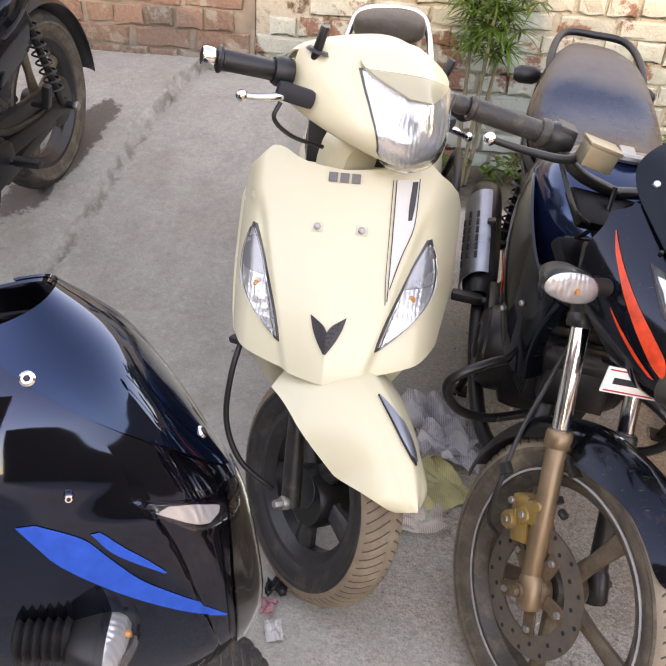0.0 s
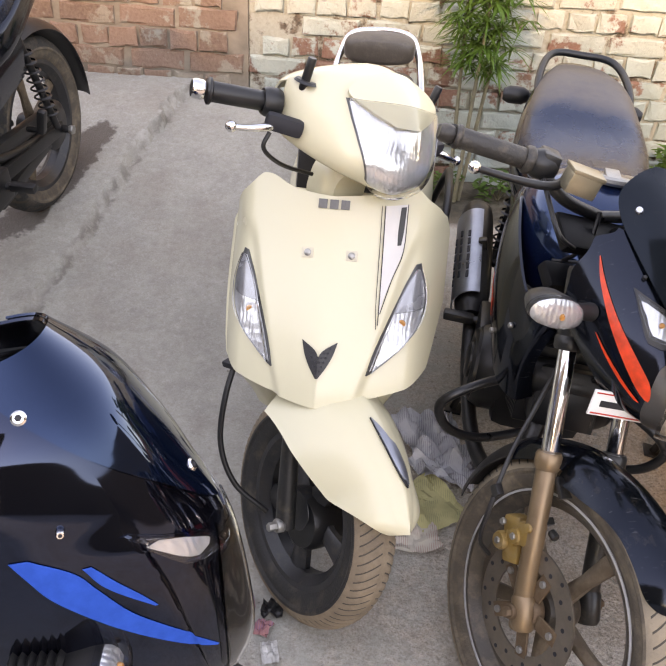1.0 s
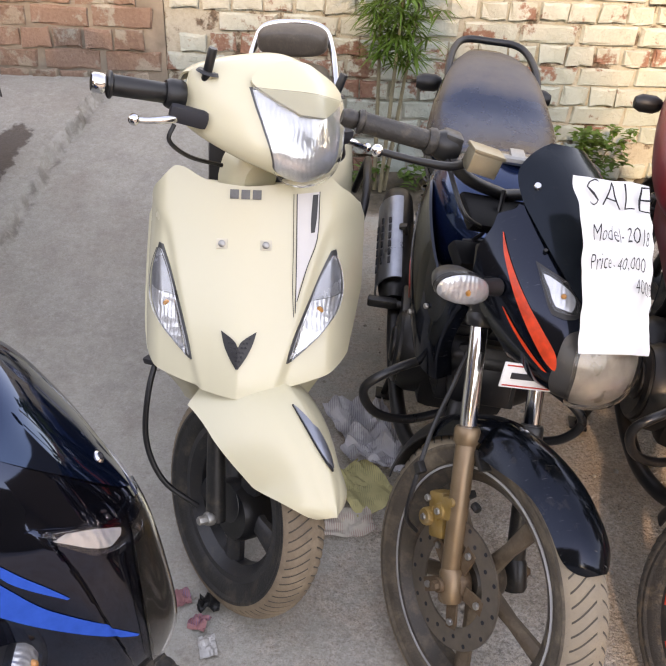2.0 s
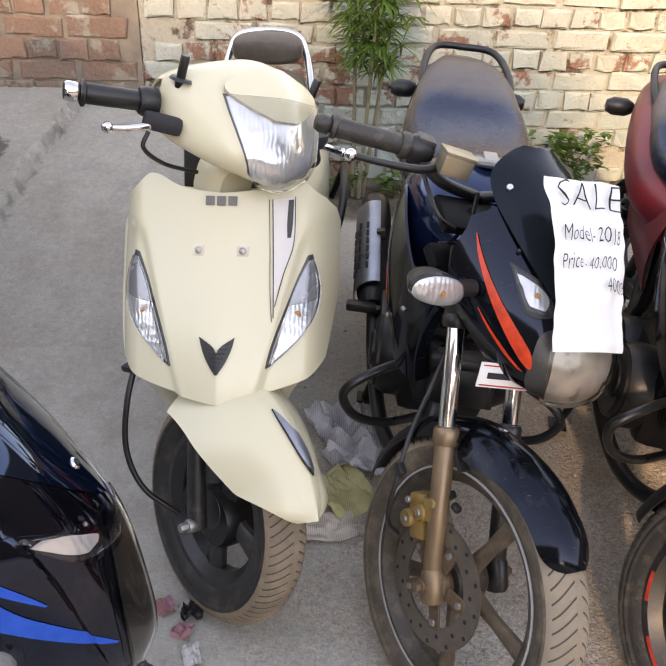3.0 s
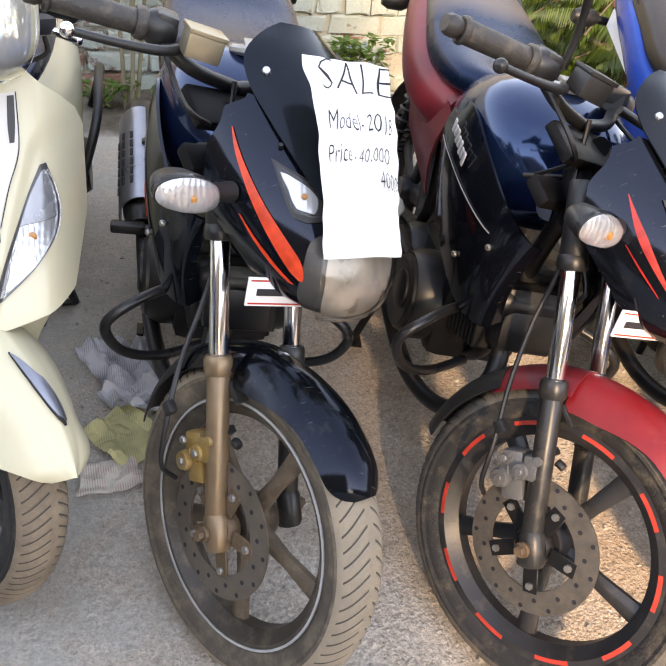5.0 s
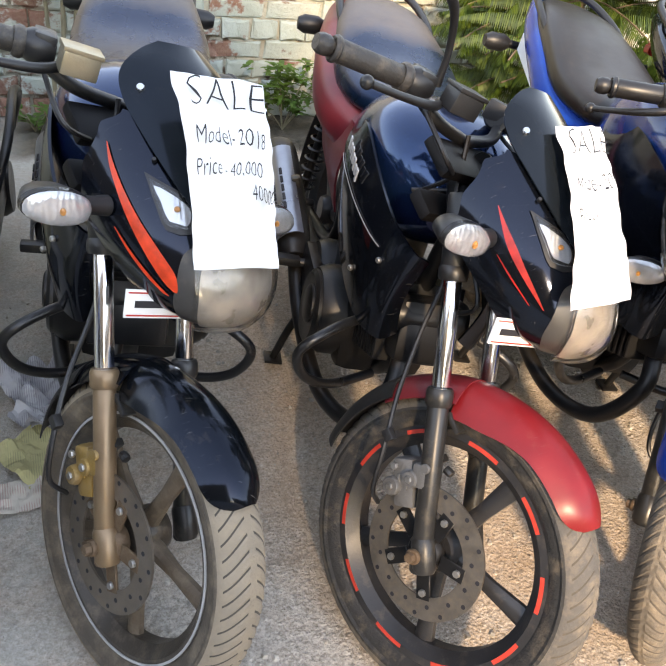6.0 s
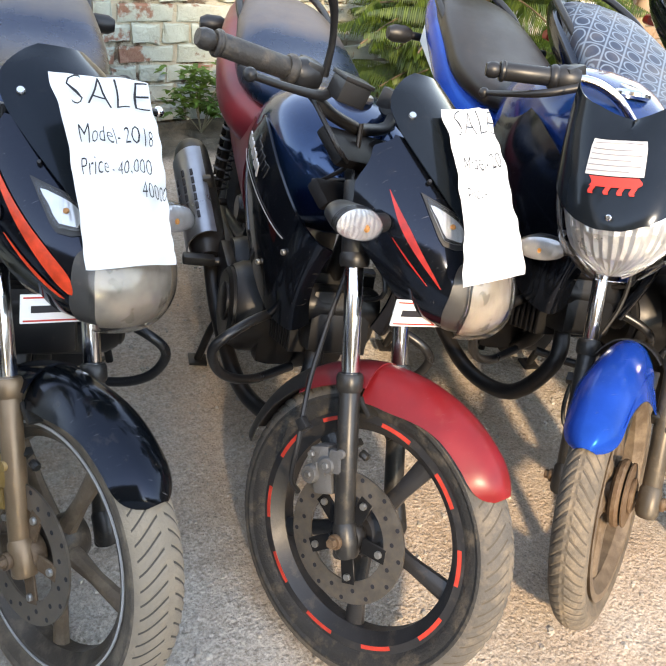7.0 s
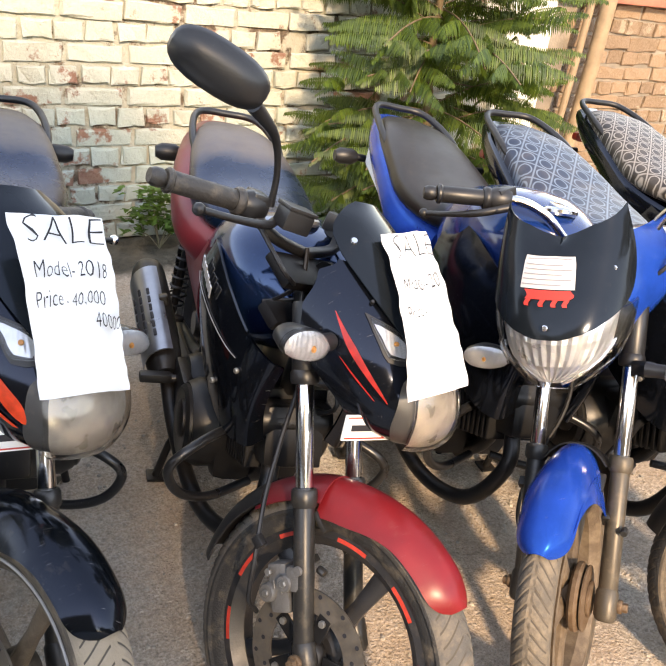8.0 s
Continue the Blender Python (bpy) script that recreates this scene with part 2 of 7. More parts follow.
def rod(a, b, r, n=14, bevel=0.15):
    """A capped cylinder from a to b with softened rims."""
    a, b = Vector(a), Vector(b)
    d = (b - a)
    e = min(r * bevel * 2, d.length * 0.3)
    d.normalize()
    pts = [(a, r * (1 - bevel)), (a + d * e, r), (b - d * e, r), (b, r * (1 - bevel))]
    side = d.orthogonal().normalized()
    up = d.cross(side)
    return skin([[p + (side * math.cos(k * math.tau / n) + up * math.sin(k * math.tau / n)) * q for k in range(n)] for p, q in pts])


def block(size, at=(0, 0, 0), rot=(0, 0, 0), bevel=0.15, seg=2):
    bm = bmesh.new()
    bmesh.ops.create_cube(bm, size=1.0)
    bmesh.ops.scale(bm, vec=size, verts=bm.verts)
    bmesh.ops.bevel(bm, geom=bm.edges[:], offset=min(size) * bevel, segments=seg, profile=0.6, affect="EDGES")
    bm.transform(pose(*at, *rot))
    return bm


def oval(y, z, hw, hh, e=2.5, n=24, flat=0.0):
    """A rounded ring in the plane y: half width, half height, squareness; flat lowers the belly."""
    ring = []
    for k in range(n):
        a = k * math.tau / n
        c, s = math.cos(a), math.sin(a)
        x = math.copysign(abs(c) ** (2 / e), c) * hw
        h = math.copysign(abs(s) ** (2 / e), s) * hh
        if h < 0:
            h *= 1 - flat
        ring.append((x, y, z + h))
    return ring


def body(sections, e=2.5, n=28, steps=4, flat=0.0):
    """A long body of ovals; a section is (y, z, half width, half height)."""
    return skin([oval(*s, e=e, n=n, flat=flat) for s in spline(sections, steps)])


def sheet(f, nu, nv, thick=0.003):
    """A thin shell over f(u, v), u and v from 0 to 1."""
    g = [[Vector(f(i / nu, j / nv)) for i in range(nu + 1)] for j in range(nv + 1)]
    bm = bmesh.new()
    top, bot = [], []
    for j in range(nv + 1):
        for i in range(nu + 1):
            du = g[j][min(i + 1, nu)] - g[j][max(i - 1, 0)]
            dv = g[min(j + 1, nv)][i] - g[max(j - 1, 0)][i]
            nrm = du.cross(dv)
            if nrm.length > 1e-12:
                nrm.normalize()
            top.append(bm.verts.new(g[j][i]))
            bot.append(bm.verts.new(g[j][i] - nrm * thick))
    w = nu + 1
    for j in range(nv):
        for i in range(nu):
            a, b, c, d = j * w + i, j * w + i + 1, (j + 1) * w + i + 1, (j + 1) * w + i
            bm.faces.new((top[a], top[b], top[c], top[d]))
            bm.faces.new((bot[d], bot[c], bot[b], bot[a]))
    rim = [i for i in range(w)] + [j * w + nu for j in range(1, nv + 1)] + [nv * w + i for i in range(nu - 1, -1, -1)] + [j * w for j in range(nv - 1, 0, -1)]
    for a, b in zip(rim, rim[1:] + rim[:1]):
        bm.faces.new((top[b], top[a], bot[a], bot[b]))
    return bm


def patch(f, rows, off, thick=0.001, nu=5, steps=4):
    """A thin piece that follows the surface f(u, v): rows of (v, u from, u to), raised by off along the surface's normal."""
    r = spline(rows, steps)

    def g(a, b):
        k = b * (len(r) - 1)
        i = min(int(k), len(r) - 2)
        v, lo, hi = r[i] + (r[i + 1] - r[i]) * (k - i)
        u = lo + (hi - lo) * a
        p = Vector(f(u, v))
        e = 1e-3
        nrm = (Vector(f(u, v + e)) - Vector(f(u, v - e))).cross(Vector(f(u + e, v)) - Vector(f(u - e, v)))
        nrm.normalize()
        return p + nrm * off
    flat = (Vector(g(0.6, 0.5)) - Vector(g(0.4, 0.5))).cross(Vector(g(0.5, 0.6)) - Vector(g(0.5, 0.4)))
    mid = r[len(r) // 2]
    e = 1e-3
    u, v = (mid[1] + mid[2]) / 2, mid[0]
    out = (Vector(f(u, v + e)) - Vector(f(u, v - e))).cross(Vector(f(u + e, v)) - Vector(f(u - e, v)))
    return sheet(g, nu, len(r) - 1, thick if flat.dot(out) > 0 else -thick)


def writing(text, size, m, mat, parent, name="writing", depth=0.0006, shear=0.0, offset=0.0):
    cu = bpy.data.curves.new("writing", "FONT")
    cu.body, cu.size, cu.extrude, cu.shear, cu.offset = text, size, depth, shear, offset
    cu.align_x, cu.align_y = "CENTER", "CENTER"
    cu.resolution_u = 3
    tmp = new("writing_curve", cu)
    me = bpy.data.meshes.new_from_object(tmp)
    bpy.data.objects.remove(tmp)
    bm = bmesh.new()
    bm.from_mesh(me)
    bpy.data.meshes.remove(me)
    return part(name, bm, mat, parent, smooth=False, m=m)


def empty(name, m, label, category, group=""):
    ob = new(name)
    ob.empty_display_size = 0.1
    ob.matrix_world = m
    return tagged(ob, label, category, group)


# ---- setting ----
WALL_Y = 3.9


def ease(t):
    t = min(max(t, 0.0), 1.0)
    return t * t * (3 - 2 * t)


def ground_z(x, y):
    """The lane rises to the wall on one side, where an older slab lies a little higher."""
    lift = 0.38 * ease((y - 2.0) / 1.9) * ease((0.42 - x) / 0.55)
    edge = x - (-0.72 + (y - 2.68) * 0.20) + 0.03 * noise.noise(Vector((x * 5, y * 5, 0))) + 0.03 * noise.noise(Vector((x * 17, y * 17, 4)))
    if y > 1.2:
        lift += 0.055 * ease(0.5 - edge / 0.022) * ease((y - 1.5) / 1.8)
    soil = ease((y - 3.42 - 0.06 * noise.noise(Vector((x * 4, 2.0, 0)))) / 0.12) * ease((x - 0.45) / 0.2)
    near = 1.0 if -1.75 < x < 3.45 and 0.35 < y < 4.25 else 0.0
    bumps = near * (0.004 * noise.noise(Vector((x * 3, y * 3, 5))) + 0.0025 * noise.noise(Vector((x * 17, y * 17, 1))))
    return lift + soil * (0.012 + 0.02 * noise.noise(Vector((x * 14, y * 14, 3)))) + bumps


def steps_between(a, b, fine_a, fine_b, fine):
    out = [a, a * 0.5 + fine_a * 0.5] + [fine_a + (fine_b - fine_a) * i / fine for i in range(fine + 1)] + [b * 0.5 + fine_b * 0.5, b]
    return out


def build_ground():
    xs = steps_between(-300, 300, -1.7, 3.4, 320)
    ys = steps_between(-300, 300, 0.4, 4.2, 240)
    bm = bmesh.new()
    grid = [[bm.verts.new((x, y, ground_z(x, y))) for x in xs] for y in ys]
    for a, b in zip(grid, grid[1:]):
        for i in range(len(xs) - 1):
            bm.faces.new((a[i], a[i + 1], b[i + 1], b[i]))
    m = bpy.data.materials.new("worn_concrete_and_dirt")
    m.use_nodes = True
    nt = m.node_tree
    bsdf = nt.nodes["Principled BSDF"]
    tc = nt.nodes.new("ShaderNodeTexCoord").outputs["Object"]
    sep = nt.nodes.new("ShaderNodeSeparateXYZ")
    nt.links.new(tc, sep.inputs[0])
    big = noise_tex(nt, tc, 1.3, 5.0)
    mid = noise_tex(nt, tc, 9.0, 6.0, 0.65)
    fine = noise_tex(nt, tc, 90.0, 5.0, 0.7)
    smooth = mix_rgb(nt, ramp(nt, big, 0.35, 0.65), (0.36, 0.345, 0.30), (0.44, 0.425, 0.37))
    smooth = mix_rgb(nt, ramp(nt, mid, 0.42, 0.72, 0.0, 0.5), smooth, (0.25, 0.225, 0.20))
    smooth = mix_rgb(nt, ramp(nt, noise_tex(nt, tc, 34.0, 6.0, 0.75), 0.48, 0.7, 0.0, 0.5), smooth, (0.52, 0.49, 0.45))
    gravel = mix_rgb(nt, ramp(nt, fine, 0.4, 0.62), (0.42, 0.38, 0.33), (0.75, 0.69, 0.61))
    gravel = mix_rgb(nt, ramp(nt, mid, 0.42, 0.62, 0.0, 0.6), gravel, (0.60, 0.51, 0.42))
    # aggregate showing through the worn surface
    stones = nt.nodes.new("ShaderNodeTexVoronoi")
    stones.inputs["Scale"].default_value = 95.0
    nt.links.new(tc, stones.inputs["Vector"])
    hue = nt.nodes.new("ShaderNodeSeparateXYZ")
    nt.links.new(stones.outputs["Color"], hue.inputs[0])
    gravel = mix_rgb(nt, math_node(nt, "MULTIPLY", ramp(nt, stones.outputs["Distance"], 0.42, 0.30), ramp(nt, hue.outputs[0], 0.35, 0.9, 0.0, 0.55)), gravel, mix_rgb(nt, hue.outputs[1], (0.32, 0.30, 0.28), (0.58, 0.54, 0.48)))
    gravel = mix_rgb(nt, ramp(nt, noise_tex(nt, tc, 3.1, 6.0, 0.65), 0.46, 0.62, 0.0, 0.55), gravel, mix_rgb(nt, fine, (0.24, 0.17, 0.12), (0.42, 0.32, 0.23)))
    # dark oily grit and pale cement specks
    gravel = mix_rgb(nt, ramp(nt, noise_tex(nt, tc, 45.0, 6.0, 0.8), 0.60, 0.68, 0.0, 0.55), gravel, (0.16, 0.13, 0.105))
    smooth = mix_rgb(nt, ramp(nt, noise_tex(nt, tc, 60.0, 6.0, 0.8), 0.60, 0.70, 0.0, 0.4), smooth, (0.20, 0.18, 0.16))
    smooth = mix_rgb(nt, ramp(nt, noise_tex(nt, tc, 2.3, 6.0, 0.7), 0.52, 0.66, 0.0, 0.4), smooth, (0.30, 0.255, 0.21))
    wob = math_node(nt, "MULTIPLY", math_node(nt, "SUBTRACT", mid, 0.5), 1.6)
    # the bare gravelly part lies under the motorcycles, the trowelled concrete in the lane beside them
    gfac = ramp(nt, math_node(nt, "ADD", math_node(nt, "ADD", sep.outputs["X"], math_node(nt, "MULTIPLY", sep.outputs["Y"], -0.25)), wob), -0.25, 0.35)
    tone = mix_rgb(nt, gfac, smooth, gravel)
    # orange brick dust patches further along the row
    ofac = math_node(nt, "MULTIPLY", ramp(nt, math_node(nt, "ADD", sep.outputs["X"], wob), 0.35, 1.2), ramp(nt, big, 0.40, 0.56, 0.10, 0.55))
    tone = mix_rgb(nt, ofac, tone, (0.54, 0.365, 0.245))
    # grit at two sizes over everything
    rough_part = ramp(nt, gfac, 0.0, 1.0, 0.4, 1.0)
    grit, sand = noise_tex(nt, tc, 55.0, 8.0, 0.8), noise_tex(nt, tc, 170.0, 4.0, 0.8)
    tone = mix_rgb(nt, math_node(nt, "MULTIPLY", rough_part, ramp(nt, grit, 0.50, 0.36, 0.0, 0.6)), tone, (0.16, 0.13, 0.10))
    tone = mix_rgb(nt, math_node(nt, "MULTIPLY", rough_part, ramp(nt, grit, 0.56, 0.70, 0.0, 0.6)), tone, (0.74, 0.69, 0.61))
    tone = mix_rgb(nt, math_node(nt, "MULTIPLY", rough_part, ramp(nt, sand, 0.48, 0.36, 0.0, 0.55)), tone, (0.17, 0.14, 0.11))
    tone = mix_rgb(nt, math_node(nt, "MULTIPLY", rough_part, ramp(nt, sand, 0.56, 0.68, 0.0, 0.5)), tone, (0.76, 0.70, 0.62))
    # a damp stain by the old slab
    wx = math_node(nt, "DIVIDE", math_node(nt, "ADD", math_node(nt, "MULTIPLY", sep.outputs["Y"], -0.28), math_node(nt, "ADD", sep.outputs["X"], 0.80 + 3.25 * 0.28)), 0.095)
    wy = math_node(nt, "DIVIDE", math_node(nt, "ADD", sep.outputs["Y"], -3.06), 0.36)
    wet = math_node(nt, "ADD", math_node(nt, "ADD", math_node(nt, "MULTIPLY", wx, wx), math_node(nt, "MULTIPLY", wy, wy)), math_node(nt, "MULTIPLY", wob, 1.7))
    wfac = ramp(nt, wet, 1.05, 0.85, 0.0, 0.8)
    tone = mix_rgb(nt, wfac, tone, (0.058, 0.042, 0.034))
    # the old slab's broken edge
    line = math_node(nt, "ADD", math_node(nt, "SUBTRACT", sep.outputs["X"], math_node(nt, "MULTIPLY", sep.outputs["Y"], 0.20)), 0.72 + 2.68 * 0.20)
    line = math_node(nt, "ABSOLUTE", math_node(nt, "ADD", line, math_node(nt, "MULTIPLY", wob, 0.07)))
    lfac = math_node(nt, "MULTIPLY", ramp(nt, line, 0.020, 0.004), ramp(nt, sep.outputs["Y"], 1.9, 2.4))
    tone = mix_rgb(nt, math_node(nt, "MULTIPLY", lfac, 0.6), tone, mix_rgb(nt, ramp(nt, mid, 0.42, 0.6), (0.14, 0.12, 0.10), (0.52, 0.49, 0.44)))
    # dark soil at the wall's foot
    sfac = math_node(nt, "MULTIPLY", ramp(nt, math_node(nt, "ADD", sep.outputs["Y"], math_node(nt, "MULTIPLY", wob, 0.12)), 3.42, 3.5), ramp(nt, sep.outputs["X"], 0.4, 0.6))
    tone = mix_rgb(nt, sfac, tone, mix_rgb(nt, ramp(nt, mid, 0.4, 0.65), (0.06, 0.05, 0.035), (0.15, 0.12, 0.085)))
    nt.links.new(tone, bsdf.inputs["Base Color"])
    nt.links.new(ramp(nt, wfac, 0, 0.8, 0.9, 0.45), bsdf.inputs["Roughness"])
    b = nt.nodes.new("ShaderNodeBump")
    b.inputs["Distance"].default_value = 0.009
    nt.links.new(ramp(nt, gfac, 0, 1, 0.6, 1.0), b.inputs["Strength"])
    nt.links.new(math_node(nt, "ADD", math_node(nt, "ADD", fine, math_node(nt, "MULTIPLY", mid, 0.8)), math_node(nt, "MULTIPLY", ramp(nt, stones.outputs["Distance"], 0.0, 0.5, 0.35, 0.0), gfac)), b.inputs["Height"])
    nt.links.new(b.outputs[0], bsdf.inputs["Normal"])
    ob = part("ground", bm, m, None, angle=60)
    tagged(ob, "worn grey concrete lane turning to gravelly dirt", "ground", kind="structure")


build_ground()


def brick_material(name, whitewash, red, white=(0.62, 0.60, 0.50), weather=False):
    m = bpy.data.materials.new(name)
    m.use_nodes = True
    nt = m.node_tree
    bsdf = nt.nodes["Principled BSDF"]
    geo = nt.nodes.new("ShaderNodeNewGeometry")
    pos = geo.outputs["Position"]
    info = nt.nodes.new("ShaderNodeObjectInfo")
    rnd = math_node(nt, "FRACT", math_node(nt, "ADD", info.outputs["Random"], geo.outputs["Random Per Island"]))
    patch_n = noise_tex(nt, pos, 7.0, 7.0, 0.68)
    big = noise_tex(nt, pos, 1.1, 3.0)
    fine = noise_tex(nt, pos, 70.0, 5.0, 0.65)
    clay = mix_rgb(nt, rnd, red, tuple(c * 0.6 for c in red))
    clay = mix_rgb(nt, ramp(nt, fine, 0.35, 0.7, 0.0, 0.5), clay, (0.36, 0.25, 0.18))
    lime = mix_rgb(nt, ramp(nt, fine, 0.35, 0.65), tuple(c * 0.86 for c in white), white)
    lime = mix_rgb(nt, ramp(nt, big, 0.45, 0.65, 0.0, 0.4), lime, (0.42, 0.46, 0.39))
    lime = mix_rgb(nt, ramp(nt, noise_tex(nt, pos, 22.0, 5.0, 0.7), 0.58, 0.72, 0.0, 0.7), lime, (0.30, 0.27, 0.20))
    cover = math_node(nt, "ADD", math_node(nt, "ADD", patch_n, math_node(nt, "MULTIPLY", math_node(nt, "SUBTRACT", rnd, 0.5), 0.14)), math_node(nt, "MULTIPLY", math_node(nt, "SUBTRACT", big, 0.5), 0.5))
    if weather:
        # rain and damp have peeled the wash low down, most of all beside the old slab
        sp = nt.nodes.new("ShaderNodeSeparateXYZ")
        nt.links.new(pos, sp.inputs[0])
        low = math_node(nt, "MULTIPLY", ramp(nt, sp.outputs["Z"], 0.95, 0.45), ramp(nt, sp.outputs["X"], 1.5, 0.5, 0.25, 1.0))
        cover = math_node(nt, "SUBTRACT", cover, math_node(nt, "MULTIPLY", low, 0.16))
        # greenish growth low down; the lower wall's shade is put into this colour too
        algae_shade = math_node(nt, "MULTIPLY", ramp(nt, sp.outputs["Z"], 1.0, 0.55, 0.0, 0.8), ramp(nt, noise_tex(nt, pos, 3.0, 5.0), 0.30, 0.55))
        lime = mix_rgb(nt, algae_shade, lime, (0.36, 0.43, 0.39))
    tone = mix_rgb(nt, ramp(nt, cover, 0.80 - whitewash * 0.6, 0.86 - whitewash * 0.6), clay, lime)
    nt.links.new(tone, bsdf.inputs["Base Color"])
    bsdf.inputs["Roughness"].default_value = 0.92
    b = nt.nodes.new("ShaderNodeBump")
    b.inputs["Strength"].default_value, b.inputs["Distance"].default_value = 0.8, 0.009
    nt.links.new(math_node(nt, "ADD", fine, math_node(nt, "MULTIPLY", patch_n, 1.5)), b.inputs["Height"])
    nt.links.new(b.outputs[0], bsdf.inputs["Normal"])
    return m


M["limebrick"] = brick_material("limewashed_brick", 0.78, (0.27, 0.125, 0.09), (0.545, 0.535, 0.45), True)
M["redbrick"] = brick_material("bare_red_brick", 0.48, (0.28, 0.165, 0.122), (0.33, 0.265, 0.205))
M["tanbrick"] = brick_material("dusty_tan_brick", 0.30, (0.28, 0.18, 0.11), (0.33, 0.23, 0.15))
M["mortar"] = material("old_mortar", (0.25, 0.205, 0.16), 0.95, var=0.3, scale=8, bump=0.8, bscale=60)
M["limemortar"] = brick_material("limewashed_mortar", 0.61, (0.10, 0.078, 0.058), (0.43, 0.41, 0.34))
M["plasterlime"] = brick_material("limewashed_plaster", 0.95, (0.40, 0.30, 0.22), (0.74, 0.72, 0.62))
M["ledge"] = material("red_ledge_paint", (0.42, 0.15, 0.10), 0.8, var=0.2, bump=0.4)
M["pvc"] = material("dusty_pipe_paint", (0.30, 0.205, 0.125), 0.7, var=0.2, dust=0.3, bump=0.2)
M["building"] = material("dull_brown_plaster", (0.10, 0.072, 0.052), 0.9, var=0.3, scale=2, bump=0.3, bscale=30)

COURSE, MODULE, TOP0 = 0.0915, 0.270, 0.739


def wall_slab(name, x0, x1, y0, y1, z0, z1, mat, label):
    ob = part(name, block((x1 - x0, y1 - y0, z1 - z0), ((x0 + x1) / 2, (y0 + y1) / 2, (z0 + z1) / 2), bevel=0.01, seg=1), mat, None, smooth=False)
    return tagged(ob, label, "wall", kind="structure")


JOIN_X, PILLAR0, PILLAR1 = -0.235, 3.76, 4.12
wall_red = wall_slab("wall_red_brick", -7.0, JOIN_X, WALL_Y + 0.012, WALL_Y + 0.3, -0.3, 1.66, "mortar", "old bare red brick wall with grey crumbling mortar")
wall_lime = wall_slab("wall_limewashed", JOIN_X + 0.002, PILLAR0, WALL_Y + 0.020, WALL_Y + 0.3, -0.3, 1.70, "limemortar", "brick wall with flaking white and green limewash")
wall_tan = wall_slab("wall_tan_brick", PILLAR1, 9.0, WALL_Y + 0.016, WALL_Y + 0.3, -0.3, 1.40, "mortar", "sunlit tan brick wall under a red ledge")


def brick_mesh(length, height, seed):
    rng = random.Random(seed)
    bm = bmesh.new()
    bmesh.ops.create_cube(bm, size=1.0)
    bmesh.ops.scale(bm, vec=(length, 0.05, height), verts=bm.verts)
    bmesh.ops.bevel(bm, geom=[e for e in bm.edges if all(v.co.y < 0 for v in e.verts)] , offset=0.007, segments=1, affect="EDGES")
    # worn faces: cut across the length twice, then knocked about
    for at in (-0.2, 0.17):
        bmesh.ops.bisect_plane(bm, geom=bm.verts[:] + bm.edges[:] + bm.faces[:], plane_co=(at * length, 0, 0), plane_no=(1, rng.uniform(-0.3, 0.3), rng.uniform(-0.8, 0.8)))
    for v in bm.verts:
        v.co += Vector((rng.uniform(-1, 1) * 0.006, rng.uniform(-1, 1) * 0.006, rng.uniform(-1, 1) * 0.0055))
    return bm


